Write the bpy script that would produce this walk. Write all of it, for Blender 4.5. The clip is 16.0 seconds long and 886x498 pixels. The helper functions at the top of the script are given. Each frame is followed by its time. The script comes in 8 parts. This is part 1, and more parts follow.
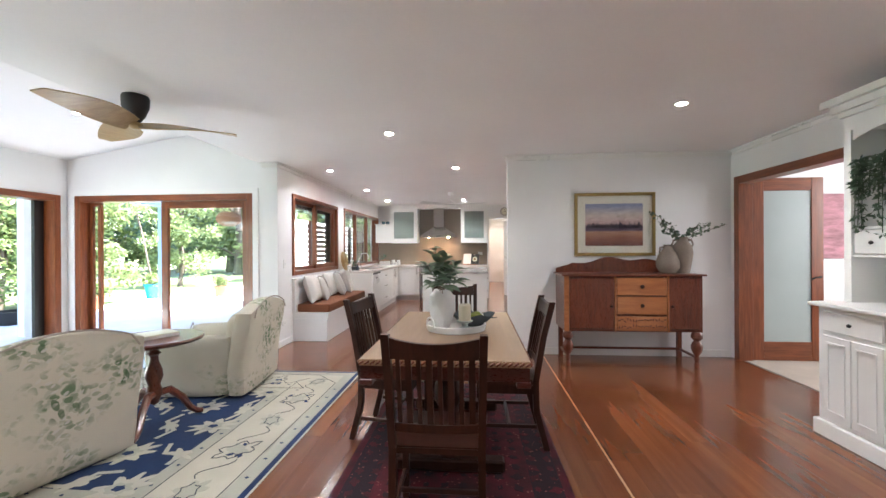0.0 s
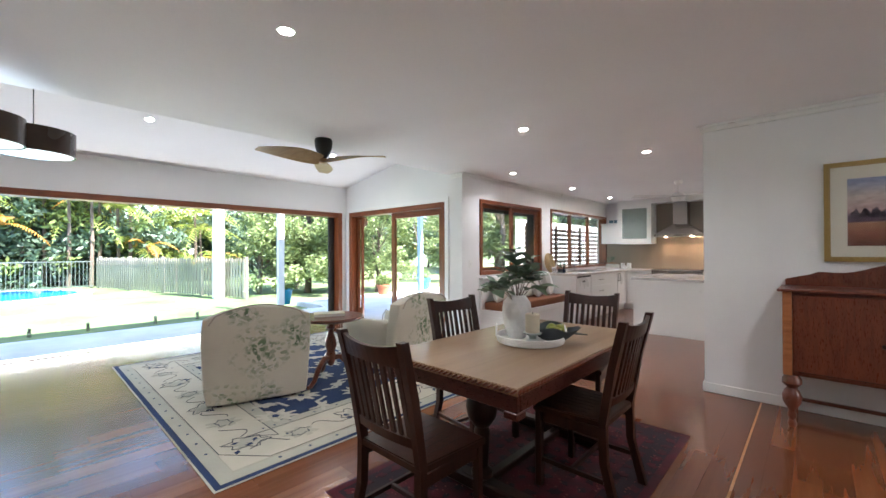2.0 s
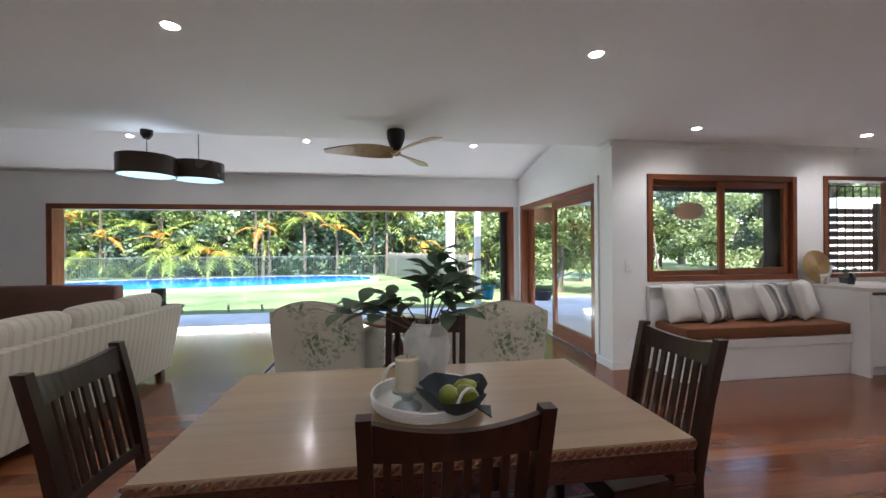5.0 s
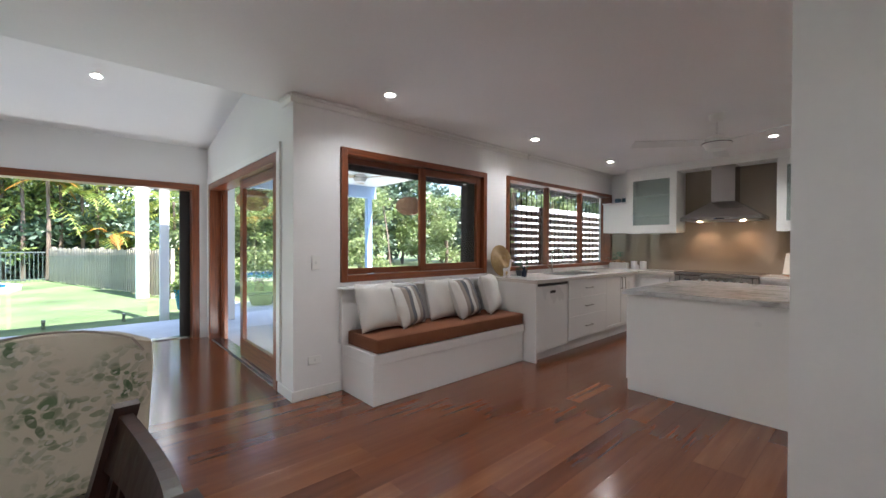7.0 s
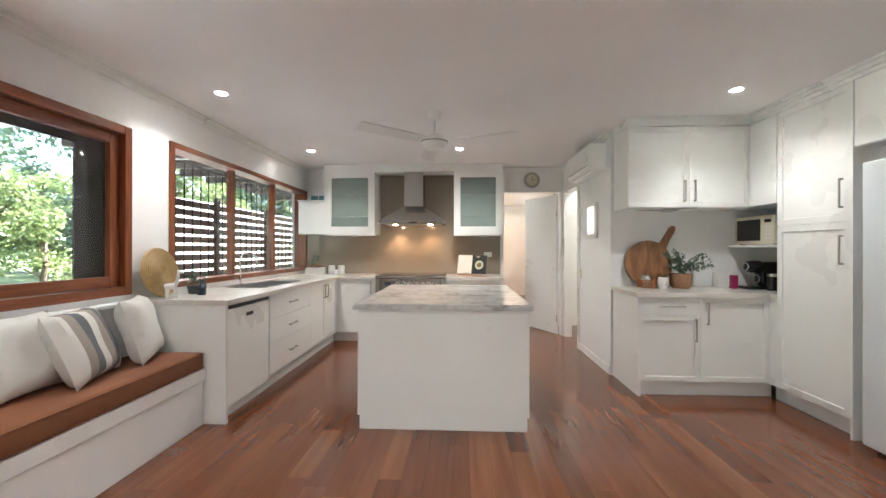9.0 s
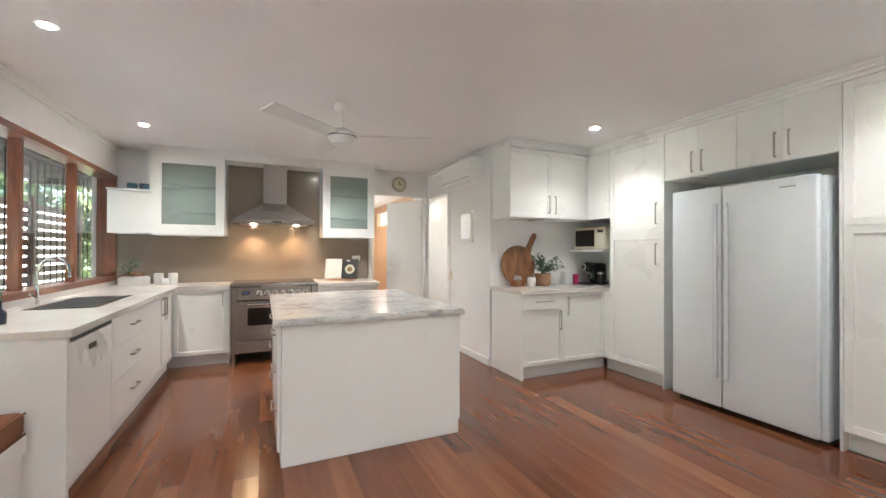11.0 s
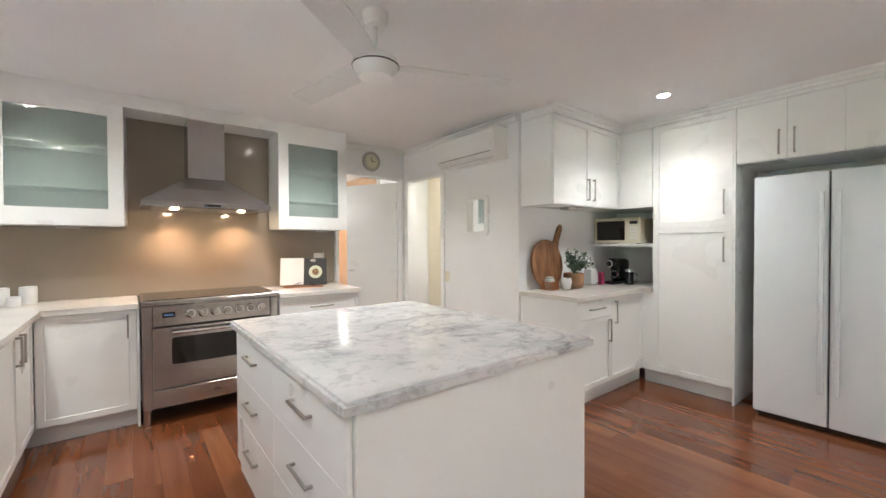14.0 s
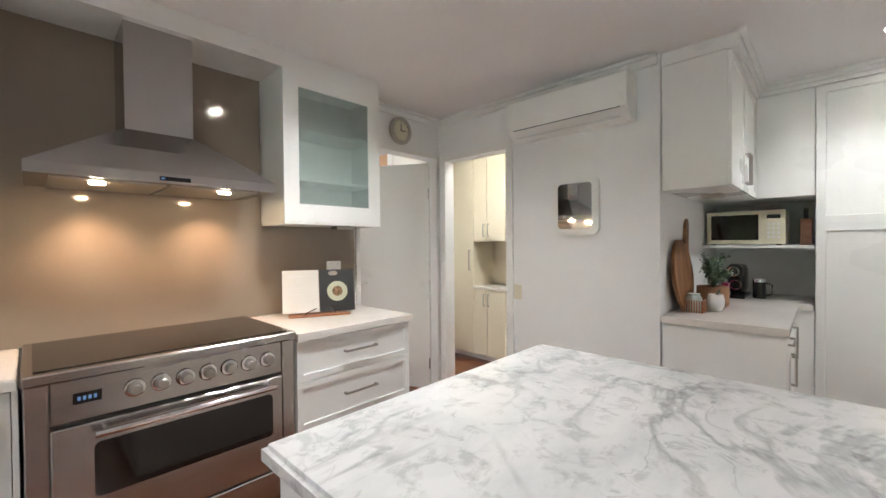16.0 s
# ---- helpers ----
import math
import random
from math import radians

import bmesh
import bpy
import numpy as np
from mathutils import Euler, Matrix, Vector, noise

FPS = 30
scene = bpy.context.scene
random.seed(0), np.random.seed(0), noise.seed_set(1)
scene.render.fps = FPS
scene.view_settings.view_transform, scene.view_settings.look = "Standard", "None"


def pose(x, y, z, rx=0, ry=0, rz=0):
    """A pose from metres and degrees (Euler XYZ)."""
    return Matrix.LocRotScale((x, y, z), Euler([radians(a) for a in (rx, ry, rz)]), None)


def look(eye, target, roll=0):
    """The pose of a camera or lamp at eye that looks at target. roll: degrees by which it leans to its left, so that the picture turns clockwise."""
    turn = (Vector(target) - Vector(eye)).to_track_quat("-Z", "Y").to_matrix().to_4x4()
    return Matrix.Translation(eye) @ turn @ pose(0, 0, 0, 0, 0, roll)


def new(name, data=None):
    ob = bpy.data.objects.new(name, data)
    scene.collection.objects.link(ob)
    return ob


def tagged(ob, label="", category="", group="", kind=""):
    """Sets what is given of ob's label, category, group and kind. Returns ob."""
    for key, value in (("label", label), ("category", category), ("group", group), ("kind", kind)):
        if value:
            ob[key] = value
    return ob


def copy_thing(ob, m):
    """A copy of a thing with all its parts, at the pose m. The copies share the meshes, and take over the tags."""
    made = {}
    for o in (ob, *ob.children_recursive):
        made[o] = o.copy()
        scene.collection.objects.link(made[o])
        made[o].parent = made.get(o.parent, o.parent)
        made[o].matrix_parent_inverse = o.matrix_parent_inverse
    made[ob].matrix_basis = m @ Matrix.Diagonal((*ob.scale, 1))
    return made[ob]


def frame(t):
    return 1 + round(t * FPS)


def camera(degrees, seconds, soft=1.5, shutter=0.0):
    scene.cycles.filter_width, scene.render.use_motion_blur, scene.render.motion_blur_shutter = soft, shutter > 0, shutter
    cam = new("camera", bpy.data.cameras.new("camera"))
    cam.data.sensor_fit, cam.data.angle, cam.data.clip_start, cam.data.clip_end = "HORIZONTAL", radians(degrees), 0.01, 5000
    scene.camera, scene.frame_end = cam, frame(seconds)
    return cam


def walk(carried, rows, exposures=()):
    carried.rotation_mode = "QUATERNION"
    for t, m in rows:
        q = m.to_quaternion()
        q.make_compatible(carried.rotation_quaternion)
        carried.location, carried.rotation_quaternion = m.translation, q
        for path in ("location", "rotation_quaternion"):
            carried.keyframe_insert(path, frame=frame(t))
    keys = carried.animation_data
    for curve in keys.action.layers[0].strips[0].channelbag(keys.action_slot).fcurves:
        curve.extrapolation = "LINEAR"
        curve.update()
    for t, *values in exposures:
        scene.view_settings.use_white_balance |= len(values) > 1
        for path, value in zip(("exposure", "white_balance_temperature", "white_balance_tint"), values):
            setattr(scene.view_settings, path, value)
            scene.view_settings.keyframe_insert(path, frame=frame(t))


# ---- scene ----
cam = camera(96.3, 16.0)
EXPOSURES = [(t, e, k, m) for t, e, k, m in ((0.0, 3.6, 6100, 12.0), (1.0, 3.5, 6100, 12.0), (2.0, 3.12, 6100, 12.0), (3.0, 2.68, 6100, 12.5), (5.5, 2.48, 6100, 13.0), (7.0, 2.5, 6150, 11.5), (8.0, 2.98, 6250, 8.0), (9.0, 3.4, 6300, 7.5), (10.0, 3.52, 6300, 7.5), (12.5, 3.62, 6250, 8.0), (14.0, 3.55, 6250, 8.0), (16.0, 3.27, 6200, 8.5))]
PATH = [
    (0, (-0.046, 1.028, 1.354), (-0.206, 3.021, 1.352), -0.3),
    (0.5, (0.25, 1.217, 1.356), (-0.202, 3.165, 1.35), -0.5),
    (1, (0.535, 1.385, 1.352), (-0.245, 3.225, 1.35), -0.45),
    (1.5, (0.865, 1.544, 1.341), (-0.243, 3.21, 1.352), -0.4),
    (2, (1.156, 1.679, 1.344), (-0.212, 3.138, 1.357), -0.2),
    (2.5, (1.334, 1.929, 1.355), (-0.227, 3.179, 1.361), -0.2),
    (3, (1.47, 2.243, 1.344), (-0.262, 3.243, 1.344), -0.3),
    (3.2, (1.515, 2.384, 1.355), (-0.275, 3.275, 1.358), -0.4),
    (5.3, (1.277, 3.98, 1.359), (-0.705, 4.252, 1.355), -0.4),
    (5.5, (1.223, 4.113, 1.35), (-0.755, 4.409, 1.345), -0.2),
    (6, (1.027, 4.452, 1.3), (-0.906, 4.966, 1.297), 0.0),
    (6.5, (0.784, 4.723, 1.284), (-1.002, 5.622, 1.272), 0.1),
    (7, (0.52, 4.989, 1.303), (-0.969, 6.324, 1.284), 0.2),
    (7.5, (0.29, 5.285, 1.286), (-0.82, 6.948, 1.277), 0.2),
    (8, (0.053, 5.529, 1.281), (-0.679, 7.39, 1.272), 0.1),
    (8.5, (-0.166, 5.705, 1.297), (-0.546, 7.669, 1.293), 0.1),
    (9, (-0.301, 5.807, 1.3), (-0.395, 7.805, 1.301), 0.1),
    (9.5, (-0.456, 5.88, 1.315), (-0.296, 7.874, 1.311), 0.0),
    (10, (-0.656, 5.936, 1.319), (-0.272, 7.899, 1.316), -0.0),
    (12.3, (-1.509, 6.331, 1.343), (-0.347, 7.958, 1.334), -0.2),
    (12.5, (-1.507, 6.409, 1.365), (-0.333, 8.028, 1.341), -0.3),
    (13, (-1.509, 6.753, 1.381), (-0.3, 8.346, 1.352), -0.2),
    (13.5, (-1.549, 7.157, 1.374), (-0.321, 8.735, 1.346), -0.2),
    (14, (-1.559, 7.58, 1.362), (-0.314, 9.146, 1.332), -0.2),
    (14.5, (-1.556, 8.028, 1.387), (-0.29, 9.576, 1.362), -0.3),
    (15, (-1.543, 8.442, 1.391), (-0.249, 9.967, 1.371), -0.3),
    (15.5, (-1.493, 8.853, 1.391), (-0.144, 10.329, 1.363), -0.3),
    (16, (-1.46, 9.258, 1.379), (-0.017, 10.643, 1.352), -0.5),
]
walk(cam, [(t, look(eye, target, roll)) for t, eye, target, roll in PATH], EXPOSURES)
# ---- light ----
world = bpy.data.worlds.new("world")
scene.world = world
world.use_nodes = True
wn = world.node_tree
sky = wn.nodes.new("ShaderNodeTexSky")
sky.sky_type = "NISHITA"
sky.sun_disc = False
sky.sun_elevation, sky.sun_rotation = radians(58), radians(75)
wn.nodes["Background"].inputs[1].default_value = 0.15
wn.links.new(sky.outputs[0], wn.nodes["Background"].inputs[0])
sun = new("sun", bpy.data.lights.new("sun", "SUN"))
sun.data.energy, sun.data.angle, sun.data.color = 5.0, radians(0.6), (1.0, 0.95, 0.87)
sun.matrix_world = look((math.cos(radians(58)) * math.sin(radians(75)) * 10, math.cos(radians(58)) * math.cos(radians(75)) * 10, math.sin(radians(58)) * 10), (0, 0, 0))


def area(name, eye, target, w, h, power, color=(1, 1, 1)):
    lamp = new(name, bpy.data.lights.new(name, "AREA"))
    lamp.data.shape, lamp.data.size, lamp.data.size_y = "RECTANGLE", w, h
    lamp.data.energy, lamp.data.color = power, color
    lamp.matrix_world = look(eye, target)
    return lamp


# added lamp without a fitting, to warm and brighten the corridor
area("corridor_fill_light", (0.8, 15.5, 2.3), (0.8, 15.5, 0), 0.8, 2.5, 2.6, (1.0, 0.70, 0.44))
area("clerestory_light", (1.74, 14.5, 2.18), (0.5, 14.5, 0.9), 4.0, 0.3, 1.6, (0.95, 0.98, 1.0))
# lamps added in the openings stand in for light off paving and lawn
area("west_bounce_fill", (-6.22, 1.7, 0.05), (-5.92, 1.7, 0.5), 6.4, 0.2, 13, (1.0, 1.0, 0.93))
area("north_bounce_fill", (-4.4, 6.62, 0.03), (-4.4, 6.45, 1.0), 2.5, 0.35, 4, (1.0, 1.0, 0.94))
# unseen lamp added to brighten the next room
area("side_room_fill_light", (5.6, 5.0, 1.6), (4.0, 5.2, 1.2), 1.6, 1.6, 6, (1.0, 0.98, 0.95))

# ---- materials ----


def nodes_of(m):
    nt = m.node_tree
    return nt, nt.nodes["Principled BSDF"]


def coords(nt, scale=(1, 1, 1), kind="Object"):
    tc = nt.nodes.new("ShaderNodeTexCoord")
    mp = nt.nodes.new("ShaderNodeMapping")
    mp.inputs["Scale"].default_value = scale
    nt.links.new(tc.outputs[kind], mp.inputs[0])
    return mp.outputs[0]


def mix_color(nt, fac, a, b, mode="MIX"):
    mx = nt.nodes.new("ShaderNodeMix")
    mx.data_type, mx.blend_type = "RGBA", mode
    for sock, val in ((mx.inputs[0], fac), (mx.inputs[6], a), (mx.inputs[7], b)):
        if isinstance(val, (int, float)):
            sock.default_value = val
        elif isinstance(val, tuple):
            sock.default_value = (*val[:3], 1)
        else:
            nt.links.new(val, sock)
    return mx.outputs[2]


def noise_tex(nt, vec, scale, detail=4, rough=0.55, distort=0.0):
    n = nt.nodes.new("ShaderNodeTexNoise")
    n.inputs["Scale"].default_value, n.inputs["Detail"].default_value = scale, detail
    n.inputs["Roughness"].default_value, n.inputs["Distortion"].default_value = rough, distort
    nt.links.new(vec, n.inputs["Vector"])
    return n.outputs[0]


def ramp(nt, fac, stops):
    r = nt.nodes.new("ShaderNodeValToRGB")
    while len(r.color_ramp.elements) < len(stops):
        r.color_ramp.elements.new(0.5)
    for e, (p, c) in zip(r.color_ramp.elements, stops):
        e.position, e.color = p, (*c, 1) if isinstance(c, tuple) else (c, c, c, 1)
    nt.links.new(fac, r.inputs[0])
    return r.outputs[0]


def bump(nt, bsdf, height, strength=0.2, dist=0.005):
    b = nt.nodes.new("ShaderNodeBump")
    b.inputs["Strength"].default_value, b.inputs["Distance"].default_value = strength, dist
    nt.links.new(height, b.inputs["Height"])
    nt.links.new(b.outputs[0], bsdf.inputs["Normal"])


def surf(name, color, rough=0.5, metal=0.0, vary=0.08, big=1.5, fine=60.0, relief=0.1, stretch=(1, 1, 1), coat=0.0, rnd=0.0, rv=0.06):
    """A plain surface with variation at two scales, fine relief and uneven gloss."""
    m = bpy.data.materials.new(name)
    m.use_nodes = True
    nt, b = nodes_of(m)
    vec = coords(nt, stretch)
    n1, n2 = noise_tex(nt, vec, big, 3), noise_tex(nt, vec, fine, 5)
    dark = tuple(c * (1 - vary * 2) for c in color)
    light = tuple(min(1, c * (1 + vary)) for c in color)
    c1 = ramp(nt, n1, [(0.3, dark), (0.7, light)])
    c2 = ramp(nt, n2, [(0.3, tuple(c * (1 - vary) for c in (1, 1, 1))), (0.7, (1, 1, 1))])
    col = mix_color(nt, 1.0, c1, c2, "MULTIPLY")
    if rnd:
        oi = nt.nodes.new("ShaderNodeObjectInfo")
        col = mix_color(nt, 1.0, col, ramp(nt, oi.outputs["Random"], [(0, 1 - rnd), (1, 1.0)]), "MULTIPLY")
    nt.links.new(col, b.inputs["Base Color"])
    b.inputs["Metallic"].default_value = metal
    b.inputs["Coat Weight"].default_value = coat
    r = ramp(nt, n1, [(0.2, max(0, rough - rv)), (0.8, min(1, rough + rv))])
    nt.links.new(r, b.inputs["Roughness"])
    if relief:
        bump(nt, b, n2, relief, 0.003)
    return m


def wood(name, dark, light, rough=0.35, grain=(14, 1.2, 14), coat=0.0, rnd=0.0, scale=2.2, jump=False, spec=0.5, relief=0.08, fleck=0.35, spread=0.07):
    m = bpy.data.materials.new(name)
    m.use_nodes = True
    nt, b = nodes_of(m)
    vec = coords(nt, grain)
    if jump:
        oi = nt.nodes.new("ShaderNodeObjectInfo")
        geo = nt.nodes.new("ShaderNodeNewGeometry")
        addr = nt.nodes.new("ShaderNodeMath")
        nt.links.new(oi.outputs["Random"], addr.inputs[0])
        nt.links.new(geo.outputs["Random Per Island"], addr.inputs[1])
        off = nt.nodes.new("ShaderNodeVectorMath")
        off.operation = "MULTIPLY_ADD"
        off.inputs[1].default_value = (37, 53, 19)
        nt.links.new(addr.outputs[0], off.inputs[0])
        nt.links.new(vec, off.inputs[2])
        vec = off.outputs[0]
        pick = nt.nodes.new("ShaderNodeMath")
        pick.operation = "FRACT"
        nt.links.new(addr.outputs[0], pick.inputs[0])
    n1 = noise_tex(nt, vec, scale, *((2, 0.4, 0.1) if jump else (6, 0.6, 0.6)))
    n2 = noise_tex(nt, vec, scale * 9, 3)
    mid = tuple((a + c) / 2 for a, c in zip(dark, light))
    col = ramp(nt, n1, [(0.28, dark), (0.5, mid), (0.74, light)])
    col = mix_color(nt, fleck, col, ramp(nt, n2, [(0.35, 0.7), (0.65, 1.0)]), "MULTIPLY")
    if jump:
        tone = ramp(nt, pick.outputs[0], [(0.0, (0.70, 0.64, 0.62)), (0.3, (0.88, 0.84, 0.82)), (0.75, (1.0, 1.0, 1.0)), (0.97, (1.30, 1.42, 1.42))])
        col = mix_color(nt, 1.0, col, tone, "MULTIPLY")
    nt.links.new(col, b.inputs["Base Color"])
    r = ramp(nt, n2, [(0.2, max(0.02, rough - spread)), (0.8, rough + spread)])
    nt.links.new(r, b.inputs["Roughness"])
    b.inputs["Coat Weight"].default_value = coat
    b.inputs["Coat Roughness"].default_value = 0.12
    b.inputs["Specular IOR Level"].default_value = spec
    if relief:
        bump(nt, b, n2, relief, 0.002)
    return m


def glass(name, tint=(1, 1, 1), rough=0.0):
    """A thin pane: clear, with mirror reflection by angle."""
    m = bpy.data.materials.new(name)
    m.use_nodes = True
    nt = m.node_tree
    nt.nodes.remove(nt.nodes["Principled BSDF"])
    tr = nt.nodes.new("ShaderNodeBsdfTransparent")
    tr.inputs[0].default_value = (*tint, 1)
    gl = nt.nodes.new("ShaderNodeBsdfGlossy")
    gl.inputs["Roughness"].default_value = rough
    lw = nt.nodes.new("ShaderNodeLayerWeight")
    lw.inputs[0].default_value = 0.5
    pw = nt.nodes.new("ShaderNodeMath")
    pw.operation = "POWER"
    pw.inputs[1].default_value = 5.0
    nt.links.new(lw.outputs["Facing"], pw.inputs[0])
    fr = nt.nodes.new("ShaderNodeMath")
    fr.operation = "MULTIPLY_ADD"
    fr.inputs[1].default_value, fr.inputs[2].default_value = 0.9, 0.035
    nt.links.new(pw.outputs[0], fr.inputs[0])
    mx = nt.nodes.new("ShaderNodeMixShader")
    nt.links.new(fr.outputs[0], mx.inputs[0])
    nt.links.new(tr.outputs[0], mx.inputs[1])
    nt.links.new(gl.outputs[0], mx.inputs[2])
    nt.links.new(mx.outputs[0], nt.nodes["Material Output"].inputs[0])
    return m


def glow(name, color, power):
    m = bpy.data.materials.new(name)
    m.use_nodes = True
    nt, b = nodes_of(m)
    b.inputs["Base Color"].default_value = (*color, 1)
    b.inputs["Emission Color"].default_value = (*color, 1)
    b.inputs["Emission Strength"].default_value = power
    return m


M = {}
M["wall"] = surf("wall_paint", (0.83, 0.83, 0.83), 0.6, vary=0.015, relief=0.04)
M["ceiling"] = surf("ceiling_paint", (0.84, 0.83, 0.83), 0.7, vary=0.02, relief=0.04, big=0.7)
M["white"] = surf("white_gloss", (0.82, 0.82, 0.80), 0.28, vary=0.004, relief=0.0, rv=0.015)
M["satin"] = surf("white_satin", (0.84, 0.84, 0.83), 0.4, vary=0.004, relief=0.0, rv=0.015)
M["kick"] = surf("plinth_white", (0.72, 0.72, 0.71), 0.4, vary=0.03, relief=0.02)
M["cedar"] = wood("cedar", (0.12, 0.03, 0.010), (0.30, 0.085, 0.028), 0.32, (18, 18, 1.3), coat=0.3)
M["cedar_h"] = wood("cedar_across", (0.12, 0.03, 0.010), (0.30, 0.085, 0.028), 0.32, (1.3, 1.3, 18), coat=0.3)
M["floor"] = wood("floorboard", (0.135, 0.041, 0.015), (0.19, 0.064, 0.025), 0.20, (9, 0.5, 4), coat=0.3, jump=True, relief=0.0, spec=0.4, fleck=0.22, spread=0.015)
M["darkwood"] = wood("dark_stained", (0.012, 0.004, 0.0025), (0.034, 0.010, 0.006), 0.42, (12, 12, 1.4), coat=0.05, spec=0.3)
M["chairwood"] = wood("chair_wood", (0.015, 0.0055, 0.0035), (0.045, 0.014, 0.008), 0.34, (12, 12, 1.4), coat=0.15, spec=0.35)
M["tablewood"] = wood("table_wood", (0.225, 0.135, 0.072), (0.31, 0.20, 0.11), 0.3, (7, 0.5, 7), coat=0.3, relief=0.0, fleck=0.1, spread=0.02)
M["mahogany"] = wood("mahogany", (0.075, 0.018, 0.009), (0.17, 0.043, 0.019), 0.3, (10, 10, 1.5), coat=0.4)
M["oak"] = wood("golden_oak", (0.26, 0.085, 0.028), (0.44, 0.17, 0.06), 0.32, (1.4, 10, 10), coat=0.35)
M["acacia"] = wood("board_wood", (0.12, 0.045, 0.018), (0.36, 0.17, 0.07), 0.45, (12, 12, 2.0))
M["steel"] = surf("brushed_steel", (0.44, 0.42, 0.405), 0.24, 1.0, vary=0.008, big=0.8, fine=40, stretch=(1, 1, 12), relief=0.0)
M["nickel"] = surf("brushed_nickel", (0.42, 0.40, 0.37), 0.33, 1.0, vary=0.03, relief=0.02)
M["chrome"] = surf("chrome", (0.75, 0.75, 0.75), 0.08, 1.0, vary=0.01, relief=0.0)
M["black"] = surf("black_plastic", (0.012, 0.012, 0.013), 0.25, vary=0.05, relief=0.02)
M["matt_black"] = surf("matt_black", (0.02, 0.019, 0.019), 0.5, vary=0.05)
M["darkglass"] = surf("dark_glass", (0.014, 0.012, 0.011), 0.06, vary=0.02, relief=0.0)
M["pane"] = glass("clear_glass")
M["frosted"] = surf("frosted_glass", (0.42, 0.48, 0.47), 0.35, vary=0.03, relief=0.0)
M["mirror"] = surf("mirror_silver", (0.9, 0.9, 0.9), 0.01, 1.0, vary=0.0, relief=0.0)
M["splash"] = surf("splashback_glass", (0.27, 0.226, 0.178), 0.09, vary=0.01, relief=0.0)
M["stone"] = surf("benchtop_stone", (0.72, 0.68, 0.63), 0.15, vary=0.03, fine=220, relief=0.0)
M["rust"] = surf("tan_cushion", (0.21, 0.075, 0.032), 0.85, vary=0.08, fine=300, relief=0.3)
M["linen"] = surf("white_linen", (0.70, 0.68, 0.64), 0.9, vary=0.04, fine=260, relief=0.35)
M["grey"] = surf("grey_fabric", (0.15, 0.155, 0.17), 0.9, vary=0.08, fine=260, relief=0.3)
M["taupe"] = surf("taupe_fabric", (0.36, 0.31, 0.27), 0.9, vary=0.08, fine=260, relief=0.3)
M["carpet"] = surf("beige_carpet", (0.50, 0.43, 0.36), 0.95, vary=0.1, fine=300, relief=0.5)
M["lamp"] = glow("lamp_disc", (1.0, 0.97, 0.92), 14.0)
M["warm_lamp"] = glow("hood_lamp", (1.0, 0.70, 0.42), 30.0)
M["patio"] = surf("patio_concrete", (0.66, 0.64, 0.64), 0.8, vary=0.08, fine=40, relief=0.3)
M["grass"] = surf("lawn_ground", (0.15, 0.20, 0.075), 0.95, vary=0.3, big=0.5, fine=8, relief=0.5)
M["wicker"] = surf("wicker", (0.40, 0.22, 0.12), 0.8, vary=0.2, fine=120, relief=0.5)
M["plaster"] = surf("white_ceramic", (0.74, 0.73, 0.72), 0.45, vary=0.03)
M["brown"] = surf("brown_fabric", (0.14, 0.065, 0.045), 0.8, vary=0.1, fine=260, relief=0.3)


def marble():
    m = bpy.data.materials.new("marble")
    m.use_nodes = True
    nt, b = nodes_of(m)
    vec = coords(nt)
    tilt = nt.nodes.new("ShaderNodeMapping")
    tilt.inputs["Rotation"].default_value = (0, 0, 0.7)
    tilt.inputs["Scale"].default_value = (1.0, 1.55, 1.0)
    nt.links.new(vec, tilt.inputs[0])
    long = tilt.outputs[0]
    cloud = ramp(nt, noise_tex(nt, long, 3.2, 7, 0.62, 0.35), [(0.34, (0.54, 0.54, 0.545)), (0.46, (0.63, 0.625, 0.62)), (0.60, (0.69, 0.675, 0.67))])
    patch = ramp(nt, noise_tex(nt, vec, 15.0, 6, 0.65, 0.5), [(0.36, 0.66), (0.48, 1.0)])
    vein = ramp(nt, noise_tex(nt, long, 1.5, 5, 0.55, 0.8), [(0.472, 1.0), (0.498, 0.60), (0.506, 0.62), (0.536, 1.0)])
    thin = ramp(nt, noise_tex(nt, vec, 4.2, 4, 0.55, 1.0), [(0.486, 1.0), (0.499, 0.72), (0.512, 1.0)])
    here = ramp(nt, noise_tex(nt, vec, 2.6, 3), [(0.42, 0.0), (0.60, 0.9)])
    col = mix_color(nt, 0.7, cloud, patch, "MULTIPLY")
    col = mix_color(nt, here, col, vein, "MULTIPLY")
    col = mix_color(nt, here, col, thin, "MULTIPLY")
    nt.links.new(col, b.inputs["Base Color"])
    b.inputs["Roughness"].default_value = 0.16
    return m


M["marble"] = marble()


